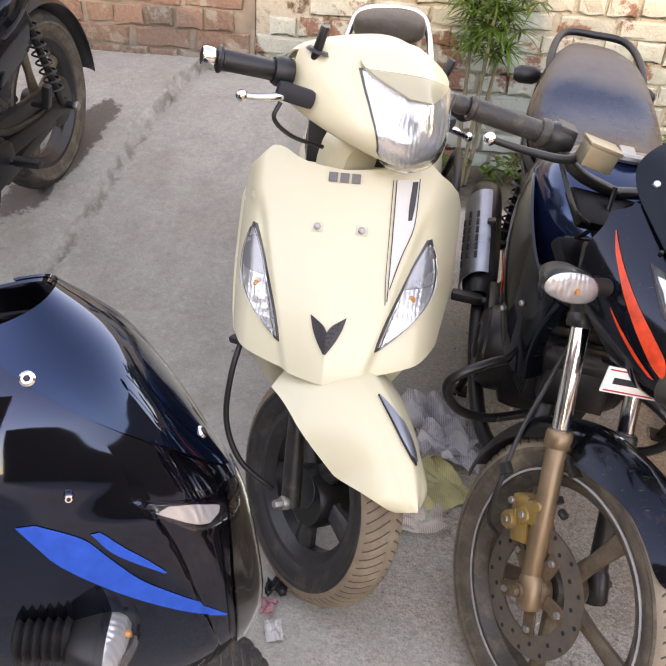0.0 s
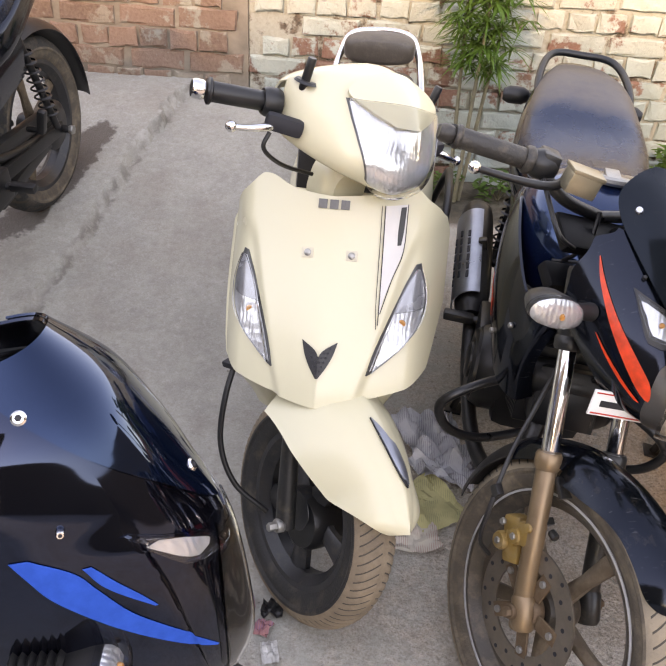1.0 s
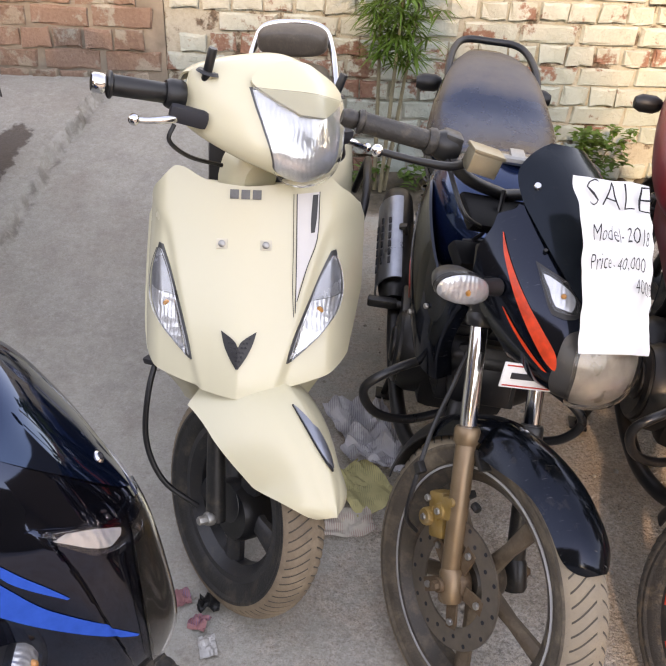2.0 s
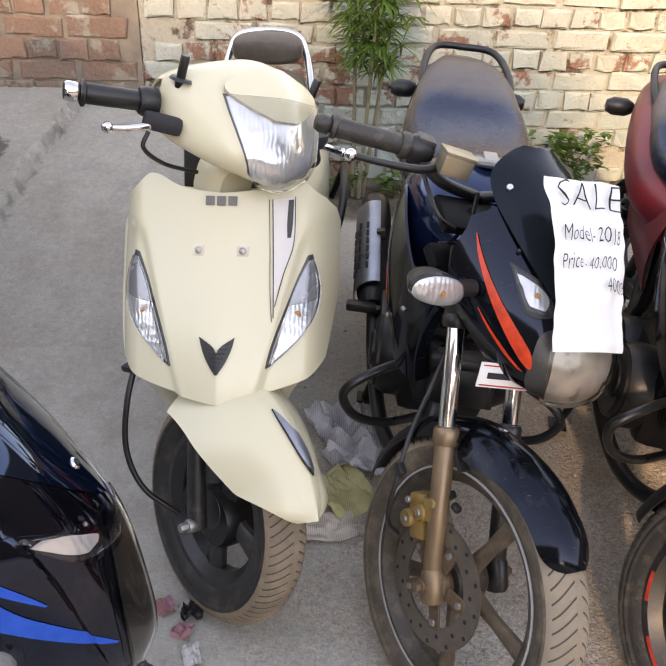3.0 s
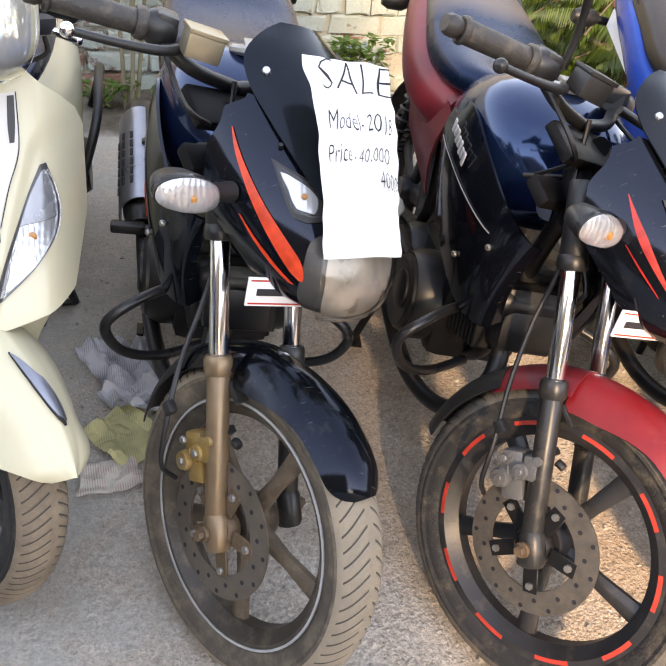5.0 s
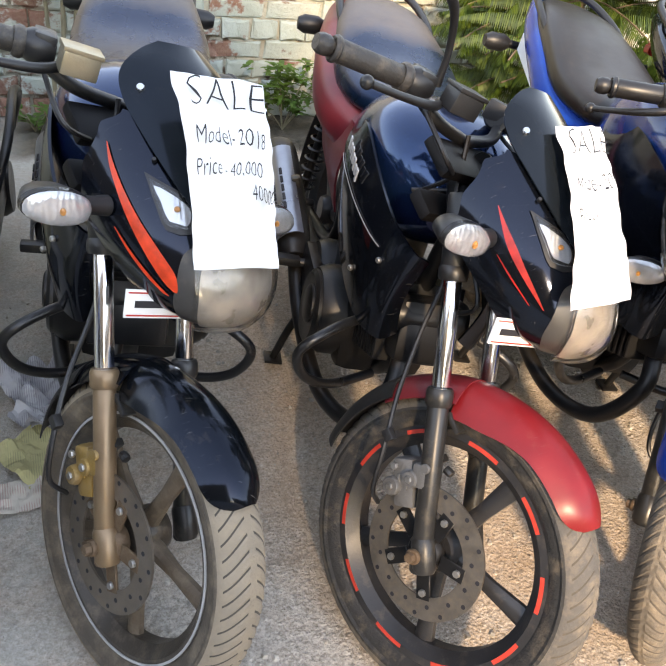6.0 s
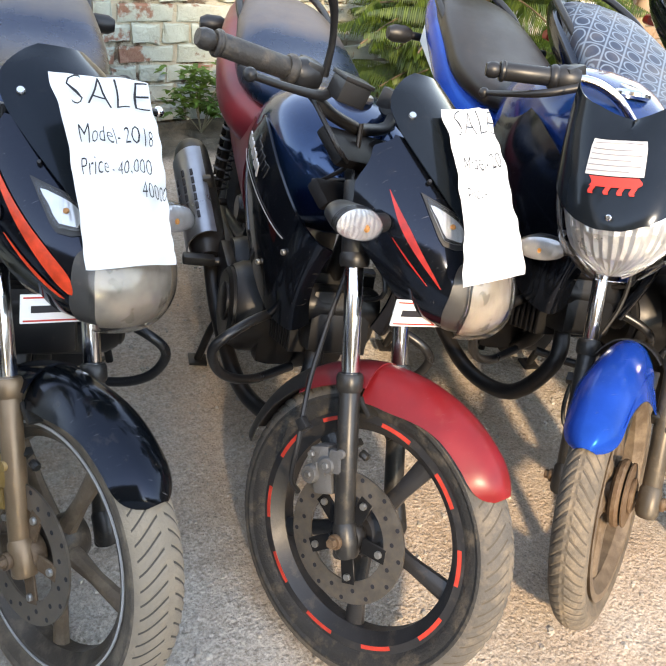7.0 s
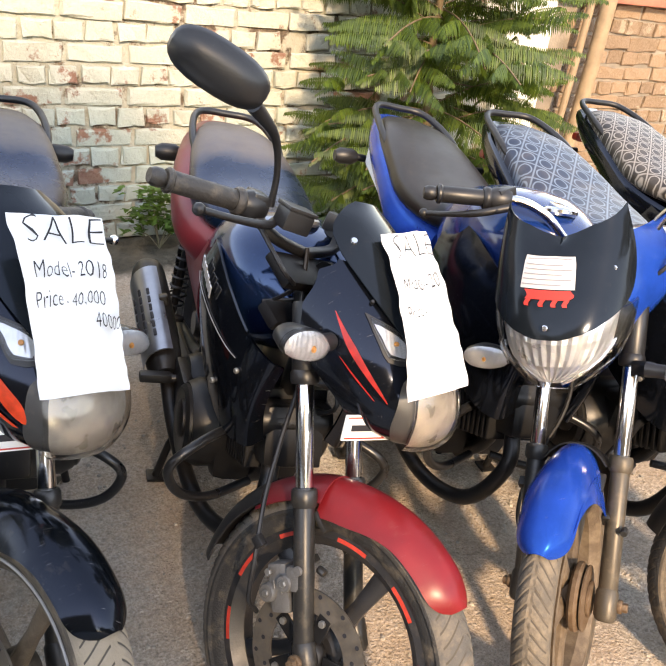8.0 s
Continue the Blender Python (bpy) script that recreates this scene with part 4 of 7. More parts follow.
def handlebar(bike, m, style, mirror=False):
    """Bar, grips, switches, brake lever and fluid box; drawn straight ahead."""
    m = m @ Matrix.Translation((0, 0.03, -0.105))
    for sx in (-1, 1):
        pts = [(0.0, 0.375, 0.985), (sx * 0.09, 0.385, 1.0), (sx * 0.15, 0.422, 1.03), (sx * 0.22, 0.452, 1.034), (sx * 0.30, 0.478, 1.03)]
        if style.get("chromebar"):
            pts = [(0.0, 0.375, 0.985), (sx * 0.07, 0.372, 1.0), (sx * 0.115, 0.350, 1.07), (sx * 0.165, 0.330, 1.110), (sx * 0.237, 0.300, 1.127), (sx * 0.32, 0.254, 1.148)]
        bar = part("handlebar", tube(pts, 0.0115, 12, 5), "plastic" if not style.get("chromebar") else "chrome", bike, m=m)
        g0, g1 = Vector((sx * 0.167, 0.434, 1.036)), Vector((sx * 0.296, 0.478, 1.030))
        if style.get("chromebar"):
            g0, g1 = Vector((sx * 0.237, 0.300, 1.127)), Vector((sx * 0.328, 0.250, 1.150))
        d = (g1 - g0).normalized()
        ribs = [rod(g0, g1, 0.0185, 18, 0.1), rod(g0 - d * 0.012, g0 + d * 0.006, 0.025, 18), rod(g1 - d * 0.012, g1, 0.0215, 18), rod(g1, g1 + d * 0.028, 0.0165, 16, 0.25)]
        part("grip", join(*ribs), style.get("grip", "gripdust"), bar, m=m)
        s0 = g0 - d * 0.055
        part("switch_box", join(rod(s0, g0 - d * 0.010, 0.027, 16, 0.2), block((0.035, 0.05, 0.04), s0 + d * 0.015 + Vector((0, 0.004, 0.006)), (0, 0, sx * 25), 0.2)), "plastic", bar, m=m)
        lv = [s0 + Vector((sx * -0.01, -0.03, -0.008)), s0 + Vector((sx * 0.05, -0.062, -0.012)), s0 + Vector((sx * 0.12, -0.056, -0.016)), s0 + Vector((sx * 0.188, -0.040, -0.018))]
        lever = part("lever", tube(lv, [0.009, 0.008, 0.0065, 0.006], 10, 4), "plastic" if sx > 0 else style.get("lever", "plastic"), bar, "brake lever" if sx < 0 else "clutch lever", m=m)
        ball = bmesh.new()
        bmesh.ops.create_uvsphere(ball, u_segments=14, v_segments=10, radius=0.011)
        ball.transform(Matrix.Translation(lv[-1]))
        part("lever_ball", ball, style.get("ball", "plastic"), lever, m=m)
        if mirror and sx < 0:
            stem = part("mirror_stem", tube([(-0.118, 0.40, 1.05), (-0.138, 0.40, 1.11), (-0.185, 0.395, 1.165), (-0.265, 0.39, 1.198)], [0.007, 0.006, 0.008, 0.014], 10, 5), "plastic", bar, m=m)
            head = skin([oval(*s, e=2.6, n=26) for s in ((-0.022, 0, 0.035, 0.012), (-0.016, 0, 0.060, 0.025), (-0.002, 0, 0.077, 0.037), (0.012, 0, 0.080, 0.040))])
            head.transform(Matrix.Translation((-0.362, 0.385, 1.224)) @ pose(0, 0, 0, 12, 8, -38))
            part("mirror_head", head, "plastic", bar, "black plastic rear-view mirror seen from its back", m=m)
    # fluid box on the rider's right
    if not style.get("chromebar"):
        part("fluid_box", join(block((0.056, 0.042, 0.036), (-0.113, 0.345, 1.048), (0, 0, -18), 0.12), block((0.060, 0.046, 0.007), (-0.113, 0.345, 1.069), (0, 0, -18), 0.2)), style.get("box", "plastic"), bike, "brake fluid box", m=m)
    part("brake_hose", join(tube([(-0.02, 0.36, 1.0), (-0.03, 0.31, 0.90), (-0.03, 0.25, 0.80), (-0.05, 0.215, 0.68), (-0.095, 0.165, 0.59), (-0.124, 0.115, 0.51), (-0.125, 0.09, 0.44), (-0.085, 0.085, 0.40)], 0.0046, 8, 6), block((0.016, 0.022, 0.018), (-0.122, 0.122, 0.535), (25, 0, 0), 0.2)), "plastic", bike, m=m)
    part("cable", join(tube([(-0.14, 0.40, 1.02), (-0.14, 0.30, 0.97), (-0.05, 0.33, 0.93), (0.02, 0.42, 0.86)], 0.0042, 8, 6), tube([(0.14, 0.40, 1.01), (0.13, 0.30, 0.98), (0.05, 0.33, 0.92), (0.0, 0.42, 0.86)], 0.0042, 8, 6)), "plastic", bike, m=m)
    part("top_yoke", join(block((0.20, 0.075, 0.022), (0, 0.345, 0.925 if style.get("chromebar") else 0.955), (25, 0, 0), 0.3), block((0.17, 0.055, 0.026), (0, 0.335, 0.87), (25, 0, 0), 0.3), rod((0, 0.28, 0.84), (0, 0.355, 0.95), 0.024, 16)), "yokeblack", bike, m=m)


def fork(bike, m, style):
    d = Vector((0, 0.5, 0.866))
    fw = style.get("fork_half", 0.080)
    seal = style.get("seal", 0.292)
    for sx in (-1, 1):
        a = Vector((sx * fw + style.get("fork_off", 0.010), 0.0, 0.284))
        slider = part("fork_slider", join(rod(a - d * 0.035, a + d * (seal - 0.02), 0.0188, 20, 0.1), rod(a + d * (seal - 0.032), a + d * seal, 0.0238, 20, 0.12), rod(a - d * 0.05 + Vector((0, 0, 0.02)), a + d * 0.03, 0.0222, 20, 0.2)), style["slider"] if sx < 0 else style.get("far_slider", style["slider"]), bike, "telescopic fork slider", m=m)
        part("axle_nut", join(rod(a + Vector((sx * 0.02, 0, -0.002)), a + Vector((sx * 0.040, 0, -0.002)), 0.0095, 6, 0.1), rod(a + Vector((sx * 0.02, 0, -0.002)), a + Vector((sx * 0.030, 0, -0.002)), 0.014, 16, 0.1)), "rustdrum", slider, m=m)
        part("stanchion", rod(a + d * (seal - 0.01), a + d * 0.53, 0.0160, 20, 0.05), "chrome", slider, "shiny chrome fork tube", m=m)
        part("fork_cover", join(rod(a + d * 0.485, a + d * 0.62, 0.0235, 18, 0.1), rod(a + d * 0.475, a + d * 0.50, 0.026, 18, 0.1)), "plastic", slider, m=m)
        part("fender_bolt", join(rod(a + d * 0.16 + Vector((0.022, -0.018, 0)), a + d * 0.16 + Vector((0.022, -0.034, 0)), 0.008, 8), block((0.018, 0.014, 0.030), a + d * 0.165 + Vector((-sx * 0.016, -0.004, 0)), (25, 0, 0), 0.2)), "forkblack", slider, m=m)


def engine(bike, style):
    parts = [block((0.22, 0.30, 0.20), (0, 0.66, 0.36), (0, 0, 0), 0.18), rod((-0.16, 0.62, 0.36), (0.16, 0.62, 0.36), 0.105, 28, 0.12), rod((-0.14, 0.78, 0.37), (0.14, 0.78, 0.37), 0.08, 28, 0.12)]
    parts += [block((0.13, 0.10, 0.13), (0, 0.37, 0.50), (-20, 0, 0), 0.2), rod((-0.08, 0.37, 0.53), (0.08, 0.37, 0.53), 0.042, 20)]
    eng = part("engine", join(*parts), "engine", bike, "dusty black engine with cooling fins")
    for i in range(8):
        part("cooling_fin", block((0.17, 0.012, 0.17), (0, 0.525 - i * 0.019, 0.44 + i * 0.008), (-20, 0, 0), 0.2, 1), "engine", eng)
    for sx in (-1, 1):
        part("engine_cover", join(rod((sx * 0.15, 0.62, 0.36), (sx * 0.175, 0.62, 0.36), 0.088, 28, 0.1), rod((sx * 0.17, 0.60, 0.38), (sx * 0.185, 0.60, 0.38), 0.045, 20, 0.2), block((0.03, 0.14, 0.10), (sx * 0.15, 0.76, 0.37), bevel=0.3)), "engine", eng)
    part("spark_lead", tube([(0.03, 0.36, 0.55), (0.07, 0.32, 0.60), (0.05, 0.42, 0.68)], 0.005, 8, 5), "plastic", eng)
    part("carburettor", join(block((0.07, 0.09, 0.09), (0, 0.60, 0.56), bevel=0.2), rod((0, 0.56, 0.57), (0, 0.72, 0.60), 0.035, 18)), "alloy", eng)


SHROUD = spline([(0.148, 0.70, 0.66, 0.83), (0.165, 0.58, 0.60, 0.85), (0.160, 0.45, 0.54, 0.815), (0.138, 0.35, 0.50, 0.77), (0.100, 0.300, 0.49, 0.735), (0.065, 0.295, 0.51, 0.72)], 6)


def motorcycle(name, m, steer, style, label, group="parked motorcycles", nose=True):
    bike = empty(name, m, label, "motorcycle", group)
    p0, ax = Vector((0, 0.055, 0.295)), Vector((0, 0.42, 0.9075))
    st = Matrix.Translation(p0) @ Matrix.Rotation(radians(steer), 4, ax) @ Matrix.Translation(-p0)
    c = (0, 0, 0.284)
    rim = wheel("front_wheel", bike, st @ pose(*c), style, 0.214, 0.066, 5, 0.284, style.get("tyre_w", 0.094), "five-spoke alloy wheel", spoke_w=style.get("spoke", 0.034), twist=style.get("twist", 0.2))
    if style.get("rimline"):
        for sx in (-1, 1):
            if style["rimline"] == "silver":
                part("rim_line", lathe([(sx * 0.0335, 0.2145), (sx * 0.0355, 0.2145), (sx * 0.0355, 0.2105), (sx * 0.0335, 0.2105)], "X", 72, closed=True), "silverline", rim, "thin silver rim line", m=st @ pose(*c))
            else:
                for i in range(10):
                    a0 = i * math.tau / 10
                    bm = sheet(lambda u, v: (sx * (0.0336 + 0.0016 * 0), (0.204 + 0.0075 * u) * math.sin(a0 + 0.30 * v), (0.204 + 0.0075 * u) * math.cos(a0 + 0.30 * v)), 1, 6, 0.0012)
                    part("rim_tape", bm, "tape", rim, m=st @ pose(*c))
    if style.get("brake", "disc") == "disc":
        disc_brake(bike, c, 0.120, st, style["caliper"], steel=style.get("disc", "disc"))
    else:
        drum = join(rod((-0.045, 0, 0), (0.030, 0, 0), 0.048, 32, 0.1), rod((0.020, 0, 0), (0.040, 0, 0), 0.070, 36, 0.1), rod((0.042, 0, 0), (0.050, 0, 0), 0.066, 36, 0.2), rod((0.048, 0, 0), (0.058, 0, 0), 0.036, 28, 0.2), block((0.010, 0.016, 0.085), (0.062, 0.03, -0.035), (35, 0, 0), 0.2), rod((0.045, 0.012, -0.005), (0.070, 0.012, -0.005), 0.008, 10), rod((0.050, 0.050, -0.068), (0.075, 0.050, -0.068), 0.005, 8))
        part("drum_brake", drum, "rustdrum", bike, "dusty drum brake with its arm", m=st @ pose(*c))
    fen = style["fender"]
    if style.get("front_guard", True):
        part("front_fender", fender_bm(style.get("fender_r", 0.304), style.get("fender_w", 0.114), -26, style.get("fender_end", 37), 0.040, taper=(1.0, 1.05, 0.92), nose=1, skirt=0.022), fen, bike, style.get("fenderlabel", "glossy front mudguard"), m=st @ pose(*c))
    if style.get("skirt"):
        def skirt(u, v):
            a = radians(-24 + 50 * v)
            q = 0.272 - 0.022 * ease(0.9 - v) - 0.080 * u * (1 - v) ** 1.3
            return (0.0495 + 0.018 * u * (1 - v), -q * math.sin(a), q * math.cos(a))
        part("fender_skirt", sheet(skirt, 8, 16, 0.003), fen, bike, "side skirt of the mudguard", m=st @ pose(*c))
    if style.get("front_guard", True):
        part("rear_fender_half", fender_bm(0.306, 0.122, -56, -24, 0.038, taper=(0.98, 1.0, 1.0)), style.get("flap", "plastic"), bike, "rear half of the mudguard", m=st @ pose(*c))
        part("rear_flap", fender_bm(0.309, 0.126, -92, -52, 0.035, taper=(0.80, 0.95, 1.0)), "plastic", bike, "black plastic mudguard extension", m=st @ pose(*c))
    part("fender_stay", join(block((0.125, 0.04, 0.010), (0, 0.095, 0.50), (25, 0, 0), 0.3)), "forkblack", bike, m=st)
    fork(bike, st, style)
    handlebar(bike, st, style, style.get("mirror", False))
    if nose:
        add_fairing(bike, st, style)
    for sx in (-1, 1):
        ind_y, ind_z = style.get("indicator_at", (0.20, 0.80))
        ind_x, ind_f = style.get("indicator_dir", (1.0, -0.1))
        indicator(bike, (sx * 0.118, ind_y, ind_z), (sx * ind_x, ind_f, 0.0), st, 1.0)
        part("indicator_bracket", block((0.045, 0.024, 0.026), (sx * 0.112, ind_y + 0.012, ind_z - 0.004), bevel=0.3), "yokeblack", bike, m=st)
    if style.get("plate", True):
        pm = st @ pose(-0.045, 0.095, 0.694, -8, -9, -20)
        plate = part("number_plate", block((0.118, 0.004, 0.046), (0, 0, 0), (0, 0, 0), 0.3), "white", bike, "white number plate with thin red borders", m=pm)
        part("plate_line", join(*[block((0.110, 0.002, 0.0022), (0, -0.0022, dz), (0, 0, 0), 0.1, 1) for dz in (-0.0185, 0.0185)]), "redink", plate, m=pm)
        part("plate_bar", join(block((0.058, 0.002, 0.011), (-0.015, -0.0024, 0), (0, 0, 0), 0.1, 1)), "ink", plate, m=pm)
        part("plate_bracket", block((0.03, 0.05, 0.02), (0.05, 0.026, 0.0), (0, 0, 0), 0.2), "plastic", plate, m=pm)
    # tank, seat, tail
    drop = style.get("tank_drop", 0.065)
    cap_y = style.get("cap_y", 0.58)
    tank = part("fuel_tank", body([(y, z - drop, w, h) for y, z, w, h in ((0.40, 0.81, 0.060, 0.05), (0.47, 0.815, 0.135, 0.110), (0.60, 0.825, 0.168, 0.130), (0.74, 0.805, 0.150, 0.115), (0.84, 0.78, 0.095, 0.075))], 2.7), style["tank"], bike, "glossy fuel tank")
    part("tank_cap", join(rod((0, cap_y, 0.945 - drop - (0.58 - cap_y) * 0.25), (0, cap_y + 0.005, 0.962 - drop - (0.58 - cap_y) * 0.25), 0.042, 28, 0.15), block((0.03, 0.05, 0.01), (0, cap_y + 0.005, 0.964 - drop - (0.58 - cap_y) * 0.25), bevel=0.3)), "chrome" if style.get("chromecap") else "alloy", tank)
    for sx in (-1, 1):
        def shroud(u, v, sx=sx):
            """From the seat forward along the tank, then round towards the frame; u runs up."""
            k = v * (len(SHROUD) - 1)
            i = min(int(k), len(SHROUD) - 2)
            x, y, zb, zt = SHROUD[i] + (SHROUD[i + 1] - SHROUD[i]) * (k - i)
            return (sx * (x + 0.016 * math.sin(u * 3.1)), y + 0.03 * (1 - u), zb + (zt - drop * 0.5 - zb) * u)
        sh = part("tank_shroud", sheet(shroud, 12, 30, 0.006 * sx), style.get("shroud", "black"), tank, "glossy black tank shroud")
        if style.get("edge_line"):
            part("edge_line", patch(shroud, [(0.06, 0.45, 0.457), (0.35, 0.62, 0.627), (0.62, 0.76, 0.767)], -0.003 * sx, 0.001, 2, 8), "silverline", sh, "thin silver edge line")
        for hu, hv in ((0.30, 0.50), (0.70, 0.66)):
            p = Vector(shroud(hu, hv))
            part("shroud_bolt", rod(p, p + Vector((sx * 0.007, -0.004, 0)), 0.006, 10, 0.25), "alloy", sh)
        if style["flash"] == "orange":
            part("flash_decal", patch(shroud, [(0.16, 0.04, 0.10), (0.24, 0.06, 0.20), (0.32, 0.10, 0.30), (0.40, 0.20, 0.36)], -0.002 * sx, 0.0008, 4, 4), style["flash"], sh)
    up = style.get("seat_lift", 0.0) / 0.67
    part("seat", body([(y, z + up * (y - 0.76), w, h) for y, z, w, h in ((0.76, 0.80, 0.085, 0.040), (0.86, 0.785, 0.140, 0.050), (1.00, 0.79, 0.162, 0.058), (1.14, 0.82, 0.150, 0.062), (1.30, 0.855, 0.125, 0.055), (1.43, 0.868, 0.085, 0.036))], 3.0, flat=0.3), style["seat"], bike, style.get("seatlabel", "dusty black vinyl seat"))
    tail = part("tail_cowl", body([(y, z + up * (y - 0.76), w * style.get("tail_wide", 1.0), h) for y, z, w, h in ((0.84, 0.69, 0.11, 0.08), (1.00, 0.72, 0.165, 0.085), (1.20, 0.785, 0.158, 0.070), (1.40, 0.83, 0.118, 0.052), (1.52, 0.858, 0.070, 0.030))], 2.8), style["tail"], bike, "painted tail cowl")
    part("grab_rail", tube([(x, y, z + up * (y - 0.76)) for x, y, z in ((-0.120, 1.18, 0.835), (-0.125, 1.32, 0.885), (-0.090, 1.475, 0.915), (0.0, 1.50, 0.918), (0.090, 1.475, 0.915), (0.125, 1.32, 0.885), (0.120, 1.18, 0.835))], 0.0105, 12, 6), style.get("rail", "plastic"), bike, "grab rail round the seat's end")
    part("tail_lamp", body([(1.50, 0.835, 0.055, 0.022), (1.535, 0.83, 0.05, 0.02)], 3.0, 16, 2), "redstripe", tail)
    for sx in (-1, 1):
        part("rear_indicator", join(tube([(sx * 0.08, 1.44, 0.79), (sx * 0.14, 1.44, 0.79)], 0.012, 10), rod((sx * 0.13, 1.44, 0.79), (sx * 0.205, 1.44, 0.785), 0.026, 14, 0.35)), "plastic", tail, "black rear indicator")
        part("side_panel", sheet(lambda u, v, sx=sx: (sx * (0.125 + 0.02 * math.sin(u * 3)), 0.80 + 0.30 * v, 0.52 + 0.05 * v + (0.20 + 0.02 * v) * u), 6, 8, -0.005 * sx), style.get("side", style["tail"]), bike, "painted side panel")
        part("footpeg", join(rod((sx * 0.12, 0.80, 0.37), (sx * 0.19, 0.80, 0.37), 0.012, 10), block((0.080, 0.03, 0.024), (sx * 0.215, 0.80, 0.372), bevel=0.3)), "plastic", bike, "rubber footpeg")
        part("rear_footpeg", join(rod((sx * 0.12, 1.05, 0.42), (sx * 0.18, 1.05, 0.42), 0.010, 10), block((0.026, 0.028, 0.080), (sx * 0.175, 1.05, 0.450), (0, sx * 14, 0), bevel=0.3)), "plastic", bike, "rubber footpeg")
        part("shock_absorber", join(tube([(sx * 0.12, 1.12, 0.68), (sx * 0.125, 1.22, 0.34)], 0.012, 12), *[lathe([(-0.004, 0.024), (0.0, 0.029), (0.004, 0.024)], "Z", 16, (sx * 0.12, 1.135 + 0.010 * i, 0.63 - 0.033 * i)) for i in range(8)]), "plastic", bike, "coil spring shock absorber")
    wheel("rear_wheel", bike, pose(0, 1.28, 0.30), style, 0.218, 0.075, 5, 0.300, 0.108, "five-spoke alloy wheel", 110, twist=0.1)
    part("rear_fender", fender_bm(0.348, 0.14, -95, 30, 0.03), "plastic", bike, "black plastic rear mudguard", m=pose(0, 1.28, 0.30))
    part("frame", join(tube([(0, 0.36, 0.84), (0, 0.42, 0.62), (0, 0.46, 0.36), (0, 0.56, 0.25)], 0.019, 12, 5), tube([(0, 0.38, 0.86), (0, 0.62, 0.73), (0, 0.92, 0.66), (0, 1.25, 0.72)], 0.018, 12, 5), tube([(-0.09, 0.90, 0.66), (-0.09, 0.86, 0.42), (-0.085, 1.28, 0.30)], 0.015, 10, 5), tube([(0.09, 0.90, 0.66), (0.09, 0.86, 0.42), (0.085, 1.28, 0.30)], 0.015, 10, 5), rod((-0.10, 0.87, 0.36), (0.10, 0.87, 0.36), 0.02)), "engine", bike, "black tubular frame")
    for sx in (-1, 1):
        arm = part("swing_arm", join(block((0.028, 0.42, 0.045), (sx * 0.098, 1.08, 0.325), (-6, 0, 0), 0.25), rod((sx * 0.08, 1.28, 0.30), (sx * 0.135, 1.28, 0.30), 0.013, 12)), "engine", bike, "dusty black swing arm")
        part("axle_nut", rod((sx * 0.135, 1.28, 0.30), (sx * 0.15, 1.28, 0.30), 0.017, 6, 0.1), "alloy", arm)
    part("chain_case", join(block((0.035, 0.44, 0.05), (0.075, 1.06, 0.385), (-7, 0, 0), 0.35), block((0.03, 0.40, 0.04), (0.075, 1.06, 0.265), (4, 0, 0), 0.35), rod((0.06, 1.28, 0.31), (0.092, 1.28, 0.31), 0.085, 24, 0.15)), "plastic", bike, "black chain cover")
    engine(bike, style)
    part("crash_guard", join(*[tube([(sx * 0.03, 0.47, 0.30), (sx * 0.13, 0.41, 0.305), (sx * 0.205, 0.37, 0.345), (sx * 0.238, 0.355, 0.41), (sx * 0.205, 0.36, 0.455), (sx * 0.12, 0.41, 0.475), (sx * 0.02, 0.44, 0.475)], 0.0105, 12, 6) for sx in (-1, 1)]), style.get("guard", "guardblack"), bike, "bent tube crash guard")
    ex = part("exhaust_pipe", tube([(-0.03, 0.35, 0.46), (-0.05, 0.30, 0.38), (-0.08, 0.36, 0.25), (-0.13, 0.50, 0.22), (-0.165, 0.70, 0.28), (-0.182, 0.86, 0.367)], 0.019, 14, 6), "engine", bike, "blackened exhaust pipe")
    muff = body([(0.0, 0, 0.026, 0.026), (0.05, 0, 0.045, 0.050), (0.20, 0, 0.050, 0.058), (0.42, 0, 0.048, 0.055), (0.47, 0, 0.034, 0.038)], 2.3)
    mm = pose(-0.182, 0.83, 0.360, 13, 0, 3)
    part("muffler", muff, "plastic", ex, "black muffler", m=mm)

    part("heat_shield", sheet(lambda u, v: (-0.056 * math.cos(radians(-25 + 125 * u)), 0.03 + 0.36 * v, 0.064 * math.sin(radians(-25 + 125 * u)) + 0.004), 10, 10, 0.003), "satin", ex, "chrome heat shield with slots", m=mm)
    slots = [block((0.004, 0.026, 0.008), (-0.0575 * math.cos(radians(12 + 25 * (i % 3))), 0.10 + 0.035 * (i // 3) + 0.012 * (i % 3 == 1), 0.0645 * math.sin(radians(12 + 25 * (i % 3))) + 0.004), (0, 12 + 25 * (i % 3), 0), bevel=0.3, seg=1) for i in range(18)]
    for b in slots:
        part("shield_slot", b, "ink", ex, m=mm)
    if style.get("stand", True):
        part("stand", join(tube([(0.06, 0.82, 0.33), (0.14, 0.86, 0.16), (0.17, 0.88, 0.012)], 0.011, 10, 4), tube([(-0.06, 0.82, 0.33), (-0.13, 0.86, 0.16), (-0.16, 0.88, 0.012)], 0.011, 10, 4), block((0.05, 0.05, 0.008), (0.17, 0.88, 0.008), bevel=0.2), block((0.05, 0.05, 0.008), (-0.16, 0.88, 0.008), bevel=0.2)), "engine", bike, "rusty centre stand")
    return bike, st


M["dustyglass"] = glass("dusty_glass", (0.9, 0.88, 0.85), 0.06)
M["gripdust"] = material("dusty_grip_rubber", (0.035, 0.031, 0.028), 0.5, dust=0.35, bump=0.3)

